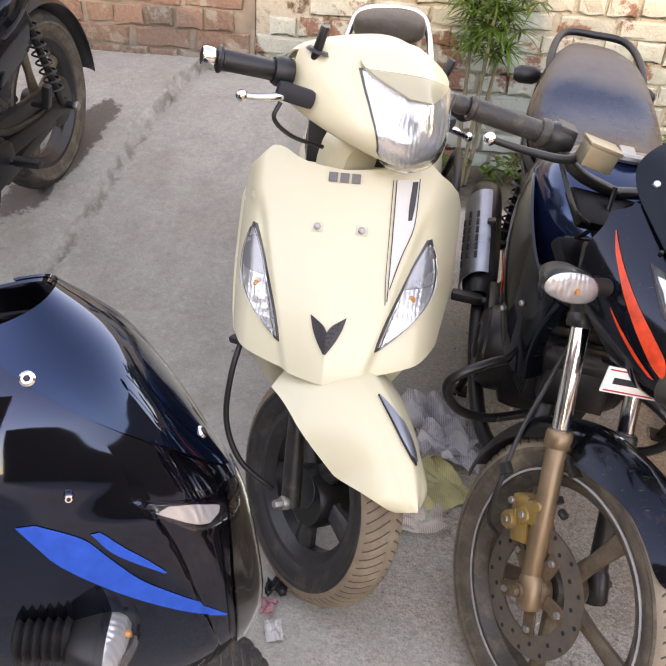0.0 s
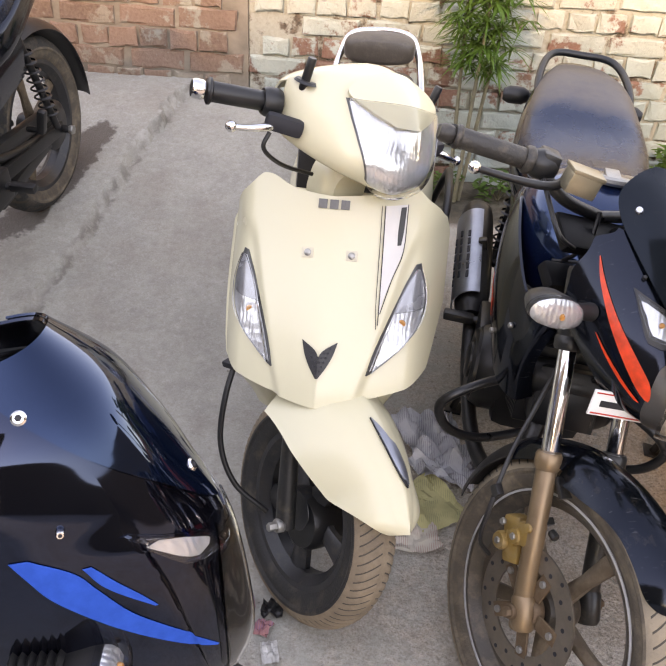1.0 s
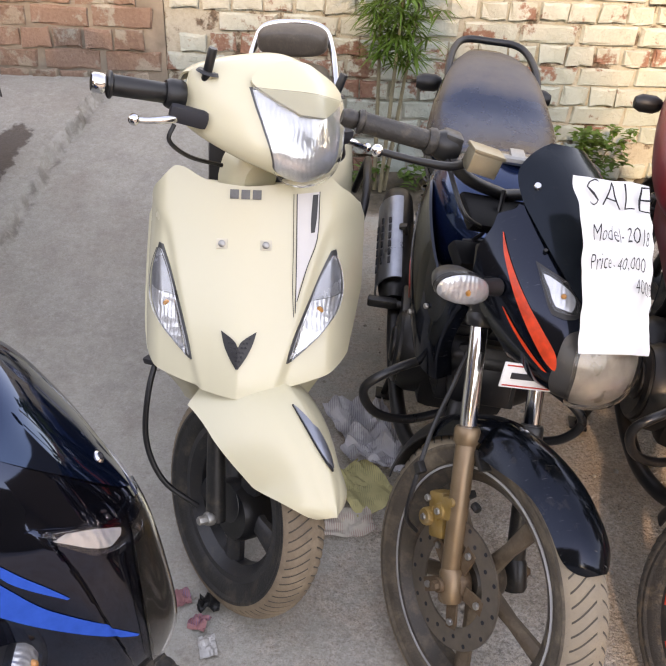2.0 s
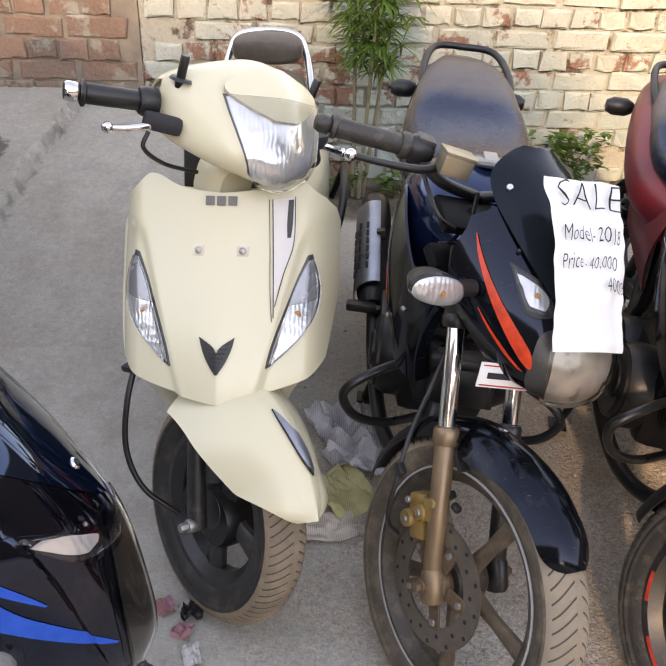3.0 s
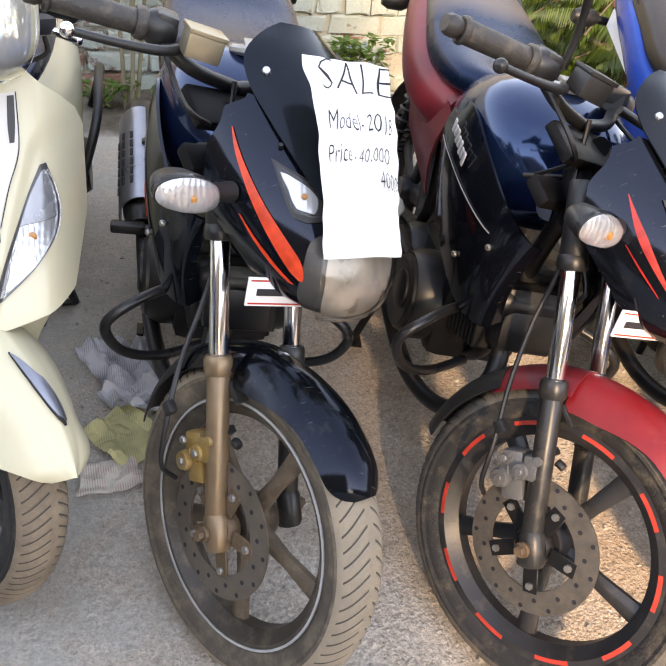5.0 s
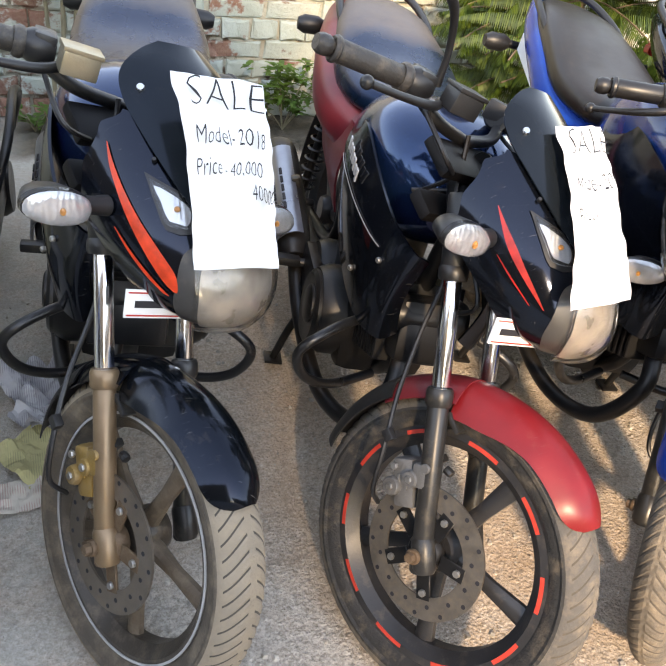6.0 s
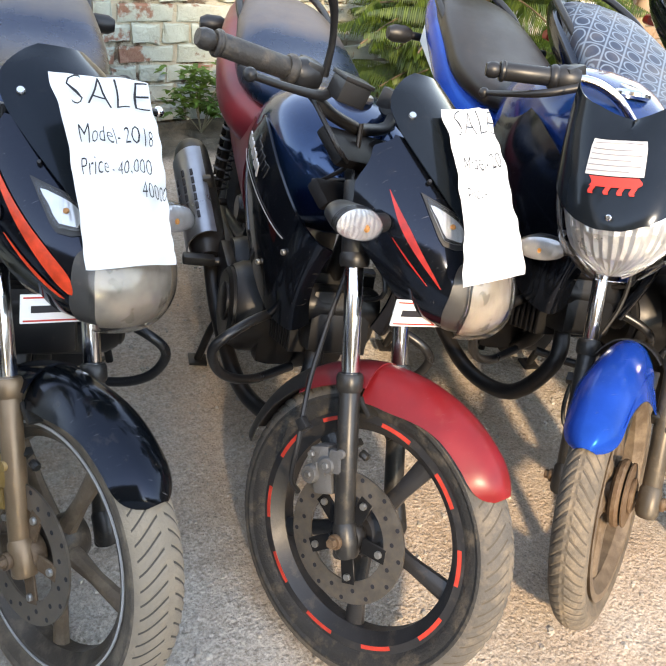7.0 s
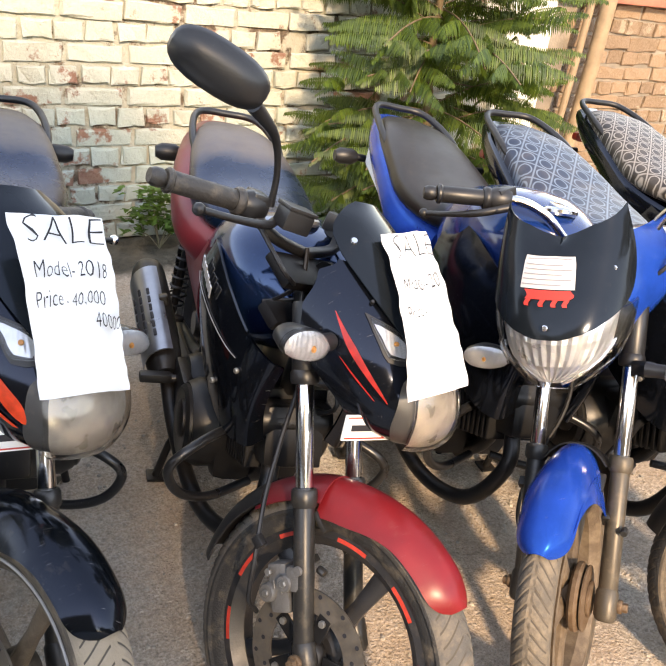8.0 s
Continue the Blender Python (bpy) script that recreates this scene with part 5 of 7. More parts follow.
STYLE_A = dict(disc="rustdisc", ball="chrome", sidewall="sidewall", rim="rimworn", spokes="rimdusty", tyre="dustyrubber", rimline="silver", caliper="gold", fender="fenderblack", fenderlabel="glossy black front mudguard with scratches", slider="forkgrey", far_slider="forkblack", flash="orange", tank="tankblack", seat="seat", tail="black", box="boxgold", flap="black", spoke=0.024)
STYLE_B = dict(edge_line=True, rim="rimblack", tyre="greytyre", rimline="tape", caliper="silver", fender="red", fenderlabel="scuffed red front mudguard", slider="forkblack", flash="redstripe", tank="tankblack", seat="seat", tail="darkred", tail_wide=1.16, mirror=True, flap="darkred", spoke=0.026, flash_rows=(FLASH_B, FLASH_B2))
STYLE_C = dict(grip="plastic", indicator_at=(0.20, 0.71), cap_y=0.505, far_slider="paleslider", sidewall="sidewall", tyre_w=0.070, rim="rimdusty", tyre="ctyre", caliper="gold", brake="drum", fender="blue", fenderlabel="glossy blue front mudguard", tank_drop=0.0, slider="forkblack", flash="bluestripe", tank="darkblue", shroud="black", seat="seatblack", tail="blue", plate=False, fork_half=0.085, fork_off=0.0, seat_lift=0.04, fender_end=38, fender_w=0.102, skirt=True, chromebar=True, chromecap=True)
M["boxgold"] = material("brass_box", (0.32, 0.27, 0.19), 0.35, metal=0.7, dust=0.3, bump=0.1)


# ---- the row of motorcycles ----
bike_a, steer_a = motorcycle("motorcycle", pose(0.618, 1.253, 0.0, 0, 3.8, -9.0), 33.3, STYLE_A, "black motorcycle with orange flashes and dusty gold caliper")
bike_b, steer_b = motorcycle("motorcycle", pose(1.114, 1.104, 0.0, 0, 7.0, -12.3), 34.9, STYLE_B, "black and red motorcycle with red front mudguard")
bike_c, steer_c = motorcycle("motorcycle", pose(1.677, 1.001, 0.0, 0, 8.0, -11.7), -51, STYLE_C, "blue motorcycle with chrome handlebar and drum brake", nose=False)


# ---- cream scooter ----
def scooter(m, steer):
    sc = empty("scooter", m, "cream scooter with a large front shield and chrome-edged backrest", "scooter")
    p0, ax = Vector((0, 0.05, 0.235)), Vector((0, 0.42, 0.9075))
    st = Matrix.Translation(p0) @ Matrix.Rotation(radians(steer), 4, ax) @ Matrix.Translation(-p0)
    prof = spline([(0.90, 0.285), (0.86, 0.255), (0.757, 0.190), (0.66, 0.118), (0.575, 0.060), (0.50, 0.022), (0.44, 0.0)], 8)

    def centre(z):
        for a, b in zip(prof, prof[1:]):
            if z >= b[0]:
                return a[1] + (b[1] - a[1]) * (z - a[0]) / (b[0] - a[0])
        return prof[-1][1]

    def half(z):
        pts = [(0.90, 0.170), (0.86, 0.190), (0.82, 0.212), (0.74, 0.231), (0.62, 0.231), (0.54, 0.209), (0.46, 0.175)]
        for a, b in zip(pts, pts[1:]):
            if z >= b[0]:
                return a[1] + (b[1] - a[1]) * (z - a[0]) / (b[0] - a[0])
        return pts[-1][1]

    def face(x, z):
        """The shield's front: a centre panel, a shallow crease and cheeks that curl back."""
        a = abs(x)
        crease = 0.010 * ease((a - (0.10 + 0.10 * (z - 0.56) / 0.3) + 0.02) / 0.02) * ease((0.80 - z) / 0.05)
        ridge = -0.008 * max(0.0, 1 - a / 0.06) * ease((0.74 - z) / 0.2)
        return centre(z) + 1.5 * a * a + crease + ridge + 0.10 * max(0.0, (a - 0.165) / 0.06) ** 2

    def fxz(x, z):
        return (x + 0.017, face(x, z), z)

    def shield(u, v):
        q = 2 * u - 1
        lo = 0.515 + 0.022 * abs(q) ** 1.3
        hi = 0.868 - 0.012 * (1 - abs(q)) + 0.012 * math.exp(-((abs(q) - 0.72) / 0.2) ** 2) - 0.09 * max(0, (abs(q) - 0.8) / 0.2) ** 2
        z = lo + (hi - lo) * v
        return fxz(q * half(z), z)

    def on(rows, off, thick=0.001, nu=5, steps=4):
        return patch(fxz, rows, -off, -thick, nu, steps)

    sh = part("front_shield", sheet(shield, 100, 60, 0.004), "cream", sc, "cream front shield with worn edges", angle=50, m=None)

    def back(u, v):
        q = 2 * u - 1
        z = 0.37 + (0.462 - 0.11 * max(0.0, (abs(q) - 0.7) / 0.3) ** 2) * v
        zc = max(z, 0.52)
        x = q * (half(zc) - 0.008) * (1 - 0.30 * ease((0.54 - z) / 0.18))
        return (x, face(abs(q) ** 0.5 * math.copysign(1, q) * (half(zc) - 0.004), zc) + 0.035 + 0.05 * (1 - q * q) + 0.3 * (zc - z), z)
    part("leg_shield", sheet(back, 24, 16, 0.004), "cream", sc, "cream inner leg shield")
    for sx in (-1, 1):
        def flip(rows):
            return [(v, min(a * sx, b * sx), max(a * sx, b * sx)) for v, a, b in rows]
        rows = flip([(0.728, 0.168, 0.174), (0.70, 0.150, 0.183), (0.67, 0.135, 0.187), (0.64, 0.121, 0.181), (0.61, 0.108, 0.157), (0.59, 0.101, 0.128), (0.575, 0.096, 0.102)])
        rim = flip([(0.737, 0.168, 0.176), (0.70, 0.1465, 0.187), (0.67, 0.1315, 0.191), (0.64, 0.1175, 0.185), (0.61, 0.1045, 0.161), (0.588, 0.097, 0.132), (0.568, 0.092, 0.101)])
        lamp = part("side_lamp", on(rim, 0.003, 0.003, 10, 5), "silvergrey", sh, "slanted clear side lamp with an amber bulb")
        part("grey_plate", on(flip([(0.728, 0.168, 0.174), (0.70, 0.150, 0.183), (0.68, 0.140, 0.186), (0.663, 0.132, 0.186)]), 0.005, 0.001, 8, 4), "clearlamp", lamp, "plain grey upper part of the lamp")
        part("reflector", on(flip([(0.662, 0.132, 0.186), (0.64, 0.121, 0.181), (0.61, 0.108, 0.157), (0.59, 0.101, 0.128), (0.575, 0.096, 0.102)]), 0.005, 0.001, 10, 5), "reflector", lamp)
        part("lens", on(rows, 0.011, 0.003, 10, 5), "lens", lamp)
        p = Vector(fxz(sx * 0.150, 0.645))
        part("bulb", rod(p + Vector((0, 0.002, 0)), p + Vector((0, -0.005, 0.001)), 0.009, 12, 0.3), "amber", lamp)
        q = Vector(fxz(sx * 0.043, 0.760))
        n = Vector((0, -0.83, 0.55))
        # a thin block stands for the recess, its shade put into the cream
        seat = part("bolt_recess", block((0.022, 0.003, 0.020), q + n * 0.001, (-33, 0, 0), 0.3), "creamshade", sh, "square recess with a bolt")
        part("bolt", rod(q, q + n * 0.005, 0.0072, 14, 0.3), "alloy", seat)
        # intake slots under the shield
        part("cheek_slot", block((0.05, 0.02, 0.014), (sx * 0.165, 0.12, 0.526), (0, sx * 12, sx * 30), 0.3), "ink", sh)
    vent = part("vent", join(on([(0.625, -0.034, -0.033), (0.612, -0.030, -0.008), (0.600, -0.025, 0.0), (0.585, -0.016, 0.0), (0.567, -0.002, 0.0)], 0.004, 0.001, 5, 4), on([(0.625, 0.033, 0.034), (0.612, 0.008, 0.030), (0.600, 0.0, 0.025), (0.585, 0.0, 0.016), (0.567, 0.0, 0.002)], 0.004, 0.001, 5, 4)), "plastic", sh, "black perforated arrow-shaped vent")
    dots = []
    for i in range(7):
        for k in range(9):
            z = 0.573 + i * 0.0072
            x = (k - 4 + 0.5 * (i % 2)) * 0.0072
            w = (z - 0.567) / 0.052 * 0.027
            if abs(x) < w and z < 0.606 + abs(x) * 0.5:
                p = Vector(fxz(x, z))
                dots.append(rod(p + Vector((0, -0.0035, 0.001)), p + Vector((0, -0.0055, 0.002)), 0.0024, 6, 0.05))
    part("vent_hole", join(*dots), "ink", vent)["kind"] = "stuff"
    # badge bars and the grey flash
    for i, x in enumerate((-0.022, 0.0, 0.022)):
        p = Vector(fxz(x, 0.842))
        part("badge_bar", block((0.017, 0.003, 0.018), p + Vector((0, -0.002, 0.002)), (-32, 0, 0), 0.2), "silver", sh)
    part("grey_flash", on([(0.842, 0.098, 0.140), (0.80, 0.100, 0.140), (0.765, 0.101, 0.139), (0.72, 0.103, 0.122), (0.69, 0.104, 0.111), (0.668, 0.1045, 0.106)], 0.0028, 0.0006, 5, 4), "greydecal", sh, "pale grey flash with thin dark borders")
    for off, w in ((0.0, 0.0016), (-0.006, 0.0012)):
        part("flash_line", on([(0.842, 0.097 + off, 0.097 + off + w), (0.765, 0.1 + off, 0.1 + off + w), (0.69, 0.103 + off, 0.103 + off + w), (0.650 + off, 0.104 + off * 0.4, 0.104 + off * 0.4 + w)], 0.0034, 0.0006, 2, 4), "ink", sh)
    part("flash_line", on([(0.842, 0.140, 0.1416), (0.765, 0.139, 0.1406), (0.72, 0.122, 0.1238), (0.668, 0.106, 0.1076)], 0.0034, 0.0006, 2, 4), "ink", sh)
    part("script_bar", on([(0.838, 0.128, 0.138), (0.80, 0.126, 0.137), (0.775, 0.127, 0.134)], 0.0036, 0.0006, 3, 3), "forkblack", sh)
    # steering: wheel, fork, beak mudguard
    style = dict(rim="rimblack", tyre="scootertyre", sidewall="scooterwall")
    c = (-0.010, 0.020, 0.248)
    wheel("front_wheel", sc, st @ pose(*c), style, 0.166, 0.066, 5, 0.248, 0.098, "black alloy scooter wheel", spoke_w=0.04, spoke_t=0.026, twist=0.35, hub=0.05)
    for sx in (-1, 1):
        leg = part("fork_leg", tube([(sx * 0.078, 0.0, 0.225), (sx * 0.078, 0.07, 0.37), (sx * 0.07, 0.13, 0.50)], [0.021, 0.019, 0.019], 16, 4), "forkblack", sc, "dark grey fork leg", m=st)
        part("axle_nut", join(rod((sx * 0.085, 0, 0.235), (sx * 0.122, 0, 0.235), 0.0095, 6, 0.1), rod((sx * 0.085, 0, 0.235), (sx * 0.105, 0, 0.235), 0.015, 14, 0.15)), "alloy", leg, m=st)
    part("drum_brake", join(rod((-0.045, 0, 0.235), (0.05, 0, 0.235), 0.062, 28, 0.12)), "engine", sc, m=st)

    def beak(u, v):
        q = 2 * u - 1
        a = radians(-30 + 80.5 * v)
        r = 0.285 + 0.030 * (1 - v)
        w = 0.138 - 0.012 * v - 0.058 * max(0, (v - 0.30) / 0.70) ** 1.4
        end = math.sqrt(max(0.0, 1.0 - max(0.0, (v - 0.80) / 0.205) ** 2.2))
        x = q * w * (0.20 + 0.80 * end)
        drop = (0.075 + 0.035 * math.sin(v * 3.1)) * (1 - 0.7 * ease((v - 0.72) / 0.28)) * abs(q) ** 2.2 - 0.008 * max(0, 1 - abs(q) / 0.3)
        rr = r - drop
        return (x, -rr * math.sin(a), rr * math.cos(a) + 0.235)
    fen = part("front_fender", sheet(beak, 40, 50, -0.004), "creamchip", sc, "cream beak-shaped front mudguard with chipped tip", angle=50, m=st)
    part("strip_rim", patch(beak, [(0.455, 0.432, 0.440), (0.55, 0.428, 0.485), (0.66, 0.442, 0.528), (0.74, 0.470, 0.540), (0.80, 0.515, 0.525)], 0.006, 0.003, 5, 4), "ink", fen, m=st)
    part("chrome_strip", patch(beak, [(0.465, 0.434, 0.439), (0.55, 0.434, 0.479), (0.66, 0.449, 0.520), (0.73, 0.474, 0.532), (0.785, 0.515, 0.522)], 0.0095, 0.003, 5, 4), "satin", fen, "chrome trim strip", m=st)
    part("brake_cable", tube([(-0.16, 0.16, 0.54), (-0.18, 0.10, 0.46), (-0.185, 0.06, 0.36), (-0.15, 0.03, 0.28), (-0.08, 0.02, 0.22)], 0.0062, 10, 7), "plastic", sc, "black brake cable")

    # handlebar cover with headlight
    ring = spline([(0.405, 1.020), (0.37, 1.065), (0.30, 1.085), (0.225, 1.062), (0.165, 1.010), (0.132, 0.955), (0.137, 0.912), (0.18, 0.890), (0.27, 0.895), (0.36, 0.925), (0.405, 0.970)], 5)
    pv = Vector((0, 0.325, 0.985))

    def cover(u, v):
        k = min(max(v, 0.0), 1.0) * (len(ring) - 1)
        i = min(int(k), len(ring) - 2)
        y, z = ring[i] + (ring[i + 1] - ring[i]) * (k - i)
        a = abs(u)
        soft = math.sqrt(a * a + 0.012) - 0.11
        s = max(0.05, 1 - 0.62 * soft)
        f = max(0.03, 1 - 1.04 * a ** 1.52)
        dy, dz = y - pv.y, z - pv.z
        dy *= 0.968 * f if dy < 0 else 0.979 * s
        dz *= 1.13 * s if dz > 0 else 0.866 * s
        return (0.180 * math.sin(max(-1.1, min(1.1, u)) * 1.45) / math.sin(1.45) + 0.009, pv.y + dy + 0.016, pv.z + dz - 0.003)
    head = part("handlebar_cover", sheet(lambda u, v: cover(2 * u - 1, v), 60, 70, -0.004), "cream", sc, "cream handlebar cover with scuffed corner", angle=50, m=st)
    lamp_rows = [(0.335, -0.40, 0.40), (0.38, -0.38, 0.38), (0.44, -0.335, 0.335), (0.50, -0.295, 0.295), (0.56, -0.255, 0.255), (0.60, -0.22, 0.22), (0.635, -0.12, 0.12)]
    edge_rows = [(0.325, -0.42, 0.42), (0.38, -0.395, 0.395), (0.44, -0.35, 0.35), (0.50, -0.31, 0.31), (0.56, -0.27, 0.27), (0.605, -0.235, 0.235), (0.648, -0.13, 0.13)]
    hl = part("headlight", patch(cover, edge_rows, 0.001, 0.004, 14, 5), "silvergrey", head, "large clear headlight with faceted reflector", m=st)
    part("reflector", patch(cover, lamp_rows, 0.004, 0.001, 14, 5), "reflector", hl, m=st)
    part("headlight_glass", patch(cover, lamp_rows, 0.014, 0.003, 14, 5), "lens", hl, m=st)
    br = [(0.25, -0.10, 0.10), (0.285, -0.34, 0.34), (0.32, -0.40, 0.40), (0.355, -0.28, 0.28), (0.385, -0.10, 0.10)]
    part("brow", patch(cover, br, 0.012, 0.010, 14, 5), "cream", head, m=st)
    for sx in (-1, 1):
        g0, g1 = Vector((sx * 0.200, 0.345, 0.985)), Vector((sx * 0.300, 0.37, 0.978))
        d = (g1 - g0).normalized()
        grip = part("grip", join(rod(g0 - d * 0.03, g0 + d * 0.005, 0.027, 18), rod(g0, g1, 0.0185, 18, 0.1), rod(g1 - d * 0.006, g1 + d * 0.004, 0.024, 18, 0.2)), "plastic", sc, "black rubber grip", m=st)
        part("bar_end", rod(g1 + d * 0.006, g1 + d * 0.03, 0.0175, 16, 0.15), "chrome", grip, "chrome bar end", m=st)
        lv = [g0 + Vector((-sx * 0.03, -0.035, -0.026)), g0 + Vector((sx * 0.02, -0.055, -0.030)), g0 + Vector((sx * 0.05, -0.048, -0.038)), g0 + Vector((sx * 0.075, -0.040, -0.042))]
        lever = part("lever", tube(lv, [0.009, 0.0075, 0.006, 0.0055], 10, 4), "chrome", grip, "silver brake lever", m=st)
        ball = bmesh.new()
        bmesh.ops.create_uvsphere(ball, u_segments=12, v_segments=8, radius=0.0105)
        ball.transform(Matrix.Translation(lv[-1]))
        part("lever_ball", ball, "chrome", lever, m=st)
        part("lever_slot", block((0.07, 0.03, 0.032), (sx * 0.180, 0.292, 0.965), (0, 0, sx * 25), 0.35), "ink", head, m=st)
        part("mirror_stub", join(rod((sx * 0.15, 0.315, 1.025), (sx * 0.153, 0.31, 1.085), 0.0085, 12), lathe([(-0.002, 0.022), (0.003, 0.018), (0.003, 0.010)], "Z", 18, (sx * 0.15, 0.313, 1.042))), "plastic", head, "black mirror mount with no mirror", m=st)
        part("lever_cable", tube([(sx * 0.20, 0.30, 0.945), (sx * 0.205, 0.295, 0.915), (sx * 0.15, 0.305, 0.885), (sx * 0.07, 0.315, 0.87)], 0.0042, 8, 6), "plastic", head, m=st)
    part("neck_cover", body([(0.275, 0.860, 0.036, 0.035), (0.30, 0.860, 0.052, 0.060), (0.35, 0.855, 0.050, 0.065)], 2.4), "cream", sc, "cream steering neck cover", m=st)
    part("column_cover", block((0.17, 0.09, 0.24), (0, 0.405, 0.80), (-20, 0, 0), 0.25), "seatblack", sc)
    # floor, body, seat, backrest
    part("floorboard", block((0.26, 0.34, 0.05), (0, 0.56, 0.30), bevel=0.25), "plastic", sc, "ribbed black floorboard")
    rear = part("rear_body", body([(0.60, 0.49, 0.13, 0.19), (0.72, 0.50, 0.17, 0.20), (0.95, 0.55, 0.205, 0.17), (1.20, 0.60, 0.195, 0.13), (1.40, 0.65, 0.145, 0.09), (1.50, 0.67, 0.08, 0.05)], 3.0), "cream", sc, "cream rear bodywork")
    part("seat", body([(0.60, 0.70, 0.10, 0.025), (0.72, 0.71, 0.145, 0.045), (0.95, 0.72, 0.165, 0.055), (1.15, 0.745, 0.150, 0.055), (1.36, 0.765, 0.115, 0.045)], 3.0, flat=0.4), "seat", sc, "dusty dark vinyl seat")
    rest = part("backrest_frame", tube([(-0.150, 1.05, 0.69), (-0.143, 1.25, 0.765), (-0.122, 1.36, 0.855), (-0.09, 1.39, 0.908), (0.0, 1.40, 0.920), (0.09, 1.39, 0.908), (0.122, 1.36, 0.855), (0.143, 1.25, 0.765), (0.150, 1.05, 0.69)], 0.011, 12, 6), "chrome", sc, "chrome tube backrest frame")
    pad = skin([oval(*s, e=3.2, n=28) for s in spline([(1.325, 0.872, 0.085, 0.028), (1.335, 0.872, 0.105, 0.040), (1.36, 0.875, 0.111, 0.044), (1.405, 0.880, 0.106, 0.040)], 3)])
    part("backrest_pad", pad, "padbrown", rest, "dark brown padded backrest")
    wheel("rear_wheel", sc, pose(0, 1.27, 0.235), style, 0.158, 0.066, 5, 0.237, 0.10, "black alloy scooter wheel", 100, spoke_w=0.04)
    part("engine_block", join(block((0.16, 0.42, 0.17), (0.10, 1.08, 0.28), bevel=0.25), rod((0.12, 1.27, 0.235), (0.19, 1.27, 0.235), 0.09, 24)), "engine", sc, "dusty engine and drive case")
    part("muffler", body([(0.95, 0.28, 0.035, 0.035), (1.05, 0.29, 0.055, 0.055), (1.40, 0.34, 0.055, 0.055), (1.46, 0.35, 0.03, 0.03)], 2.2), "plastic", sc, "black muffler", m=pose(-0.18, 0, 0))
    part("side_guard", tube([(0.20, 0.80, 0.42), (0.245, 0.86, 0.55), (0.25, 1.05, 0.60), (0.245, 1.22, 0.54), (0.21, 1.28, 0.42)], 0.012, 12, 6), "plastic", sc, "black side guard")
    part("centre_stand", join(tube([(-0.10, 0.80, 0.26), (-0.14, 0.86, 0.012)], 0.012, 10), tube([(0.10, 0.80, 0.26), (0.14, 0.86, 0.012)], 0.012, 10), rod((-0.14, 0.86, 0.012), (0.14, 0.86, 0.012), 0.010)), "engine", sc, "steel centre stand")
    return sc


# darker cream: shade inside the bolt recess, as colour
M["creamshade"] = material("shaded_cream_recess", (0.60, 0.54, 0.42), 0.4, bump=0)
M["creamchip"] = material("chipped_cream_paint", (0.66, 0.595, 0.415), 0.28, var=0.006, scale=3.0, rvar=0.1, coat=0.2, bump=0.0)
M["silvergrey"] = material("grey_lamp_rim", (0.10, 0.10, 0.10), 0.3, metal=0.5, bump=0)
M["scooterwall"] = material("black_muddy_sidewall", (0.020, 0.019, 0.018), 0.6, dust=0.30, bump=0.3, scale=7)
M["scootertyre"] = material("muddy_scooter_tyre", (0.20, 0.145, 0.10), 0.9, dust=0.65, bump=0.4, scale=8)
M["padbrown"] = material("brown_vinyl_pad", (0.085, 0.065, 0.05), 0.4, dust=0.25, updust=0.25, bump=0.2)
scooter(pose(0.195, 1.47, 0.0, 0, -1.5, -6.0), 43)

# ---- more motorcycles ----
def cover_material(name, dark, pale, scale):
    """A printed seat cover: rows of overlapping rings."""
    m = bpy.data.materials.new(name)
    m.use_nodes = True
    nt = m.node_tree
    bsdf = nt.nodes["Principled BSDF"]
    tc = nt.nodes.new("ShaderNodeTexCoord").outputs["Object"]
    warp = nt.nodes.new("ShaderNodeMapping")
    warp.inputs["Scale"].default_value, warp.inputs["Rotation"].default_value = (1.0, 0.72, 0.0), (0, 0, 0.785)
    nt.links.new(tc, warp.inputs[0])
    vor = nt.nodes.new("ShaderNodeTexVoronoi")
    vor.feature = "DISTANCE_TO_EDGE"
    vor.inputs["Scale"].default_value, vor.inputs["Randomness"].default_value = scale, 0.0
    nt.links.new(warp.outputs[0], vor.inputs["Vector"])
    vor2 = nt.nodes.new("ShaderNodeTexVoronoi")
    vor2.inputs["Scale"].default_value, vor2.inputs["Randomness"].default_value = scale, 0.0
    nt.links.new(warp.outputs[0], vor2.inputs["Vector"])
    line = ramp(nt, vor.outputs["Distance"], 0.02, 0.07, 1.0, 0.0)
    ring = math_node(nt, "MULTIPLY", ramp(nt, vor2.outputs["Distance"], 0.29, 0.33), ramp(nt, vor2.outputs["Distance"], 0.41, 0.37))
    tone = mix_rgb(nt, math_node(nt, "MAXIMUM", line, ring), dark, pale)
    tone = mix_rgb(nt, ramp(nt, noise_tex(nt, tc, 12.0), 0.45, 0.75, 0.0, 0.15), tone, DUST)
    nt.links.new(tone, bsdf.inputs["Base Color"])
    bsdf.inputs["Roughness"].default_value = 0.45
    return m


M["coverblue"] = cover_material("printed_blue_seat_cover", (0.010, 0.020, 0.045), (0.13, 0.175, 0.225), 21)
M["coverbrown"] = cover_material("printed_brown_seat_cover", (0.020, 0.016, 0.014), (0.30, 0.27, 0.24), 25)

STYLE_D = dict(STYLE_A, seat_lift=0.05, chromebar=True, rim="rimblack", tyre="rubber", rimline=None, slider="forkblack", flash="redstripe", seat="coverblue", seatlabel="seat under a blue printed cover", tail="black", side="darkred", box="plastic", caliper="alloy")
STYLE_E = dict(STYLE_D, seat="coverbrown", seatlabel="seat under a brown printed cover", flash="silverline", side="black")
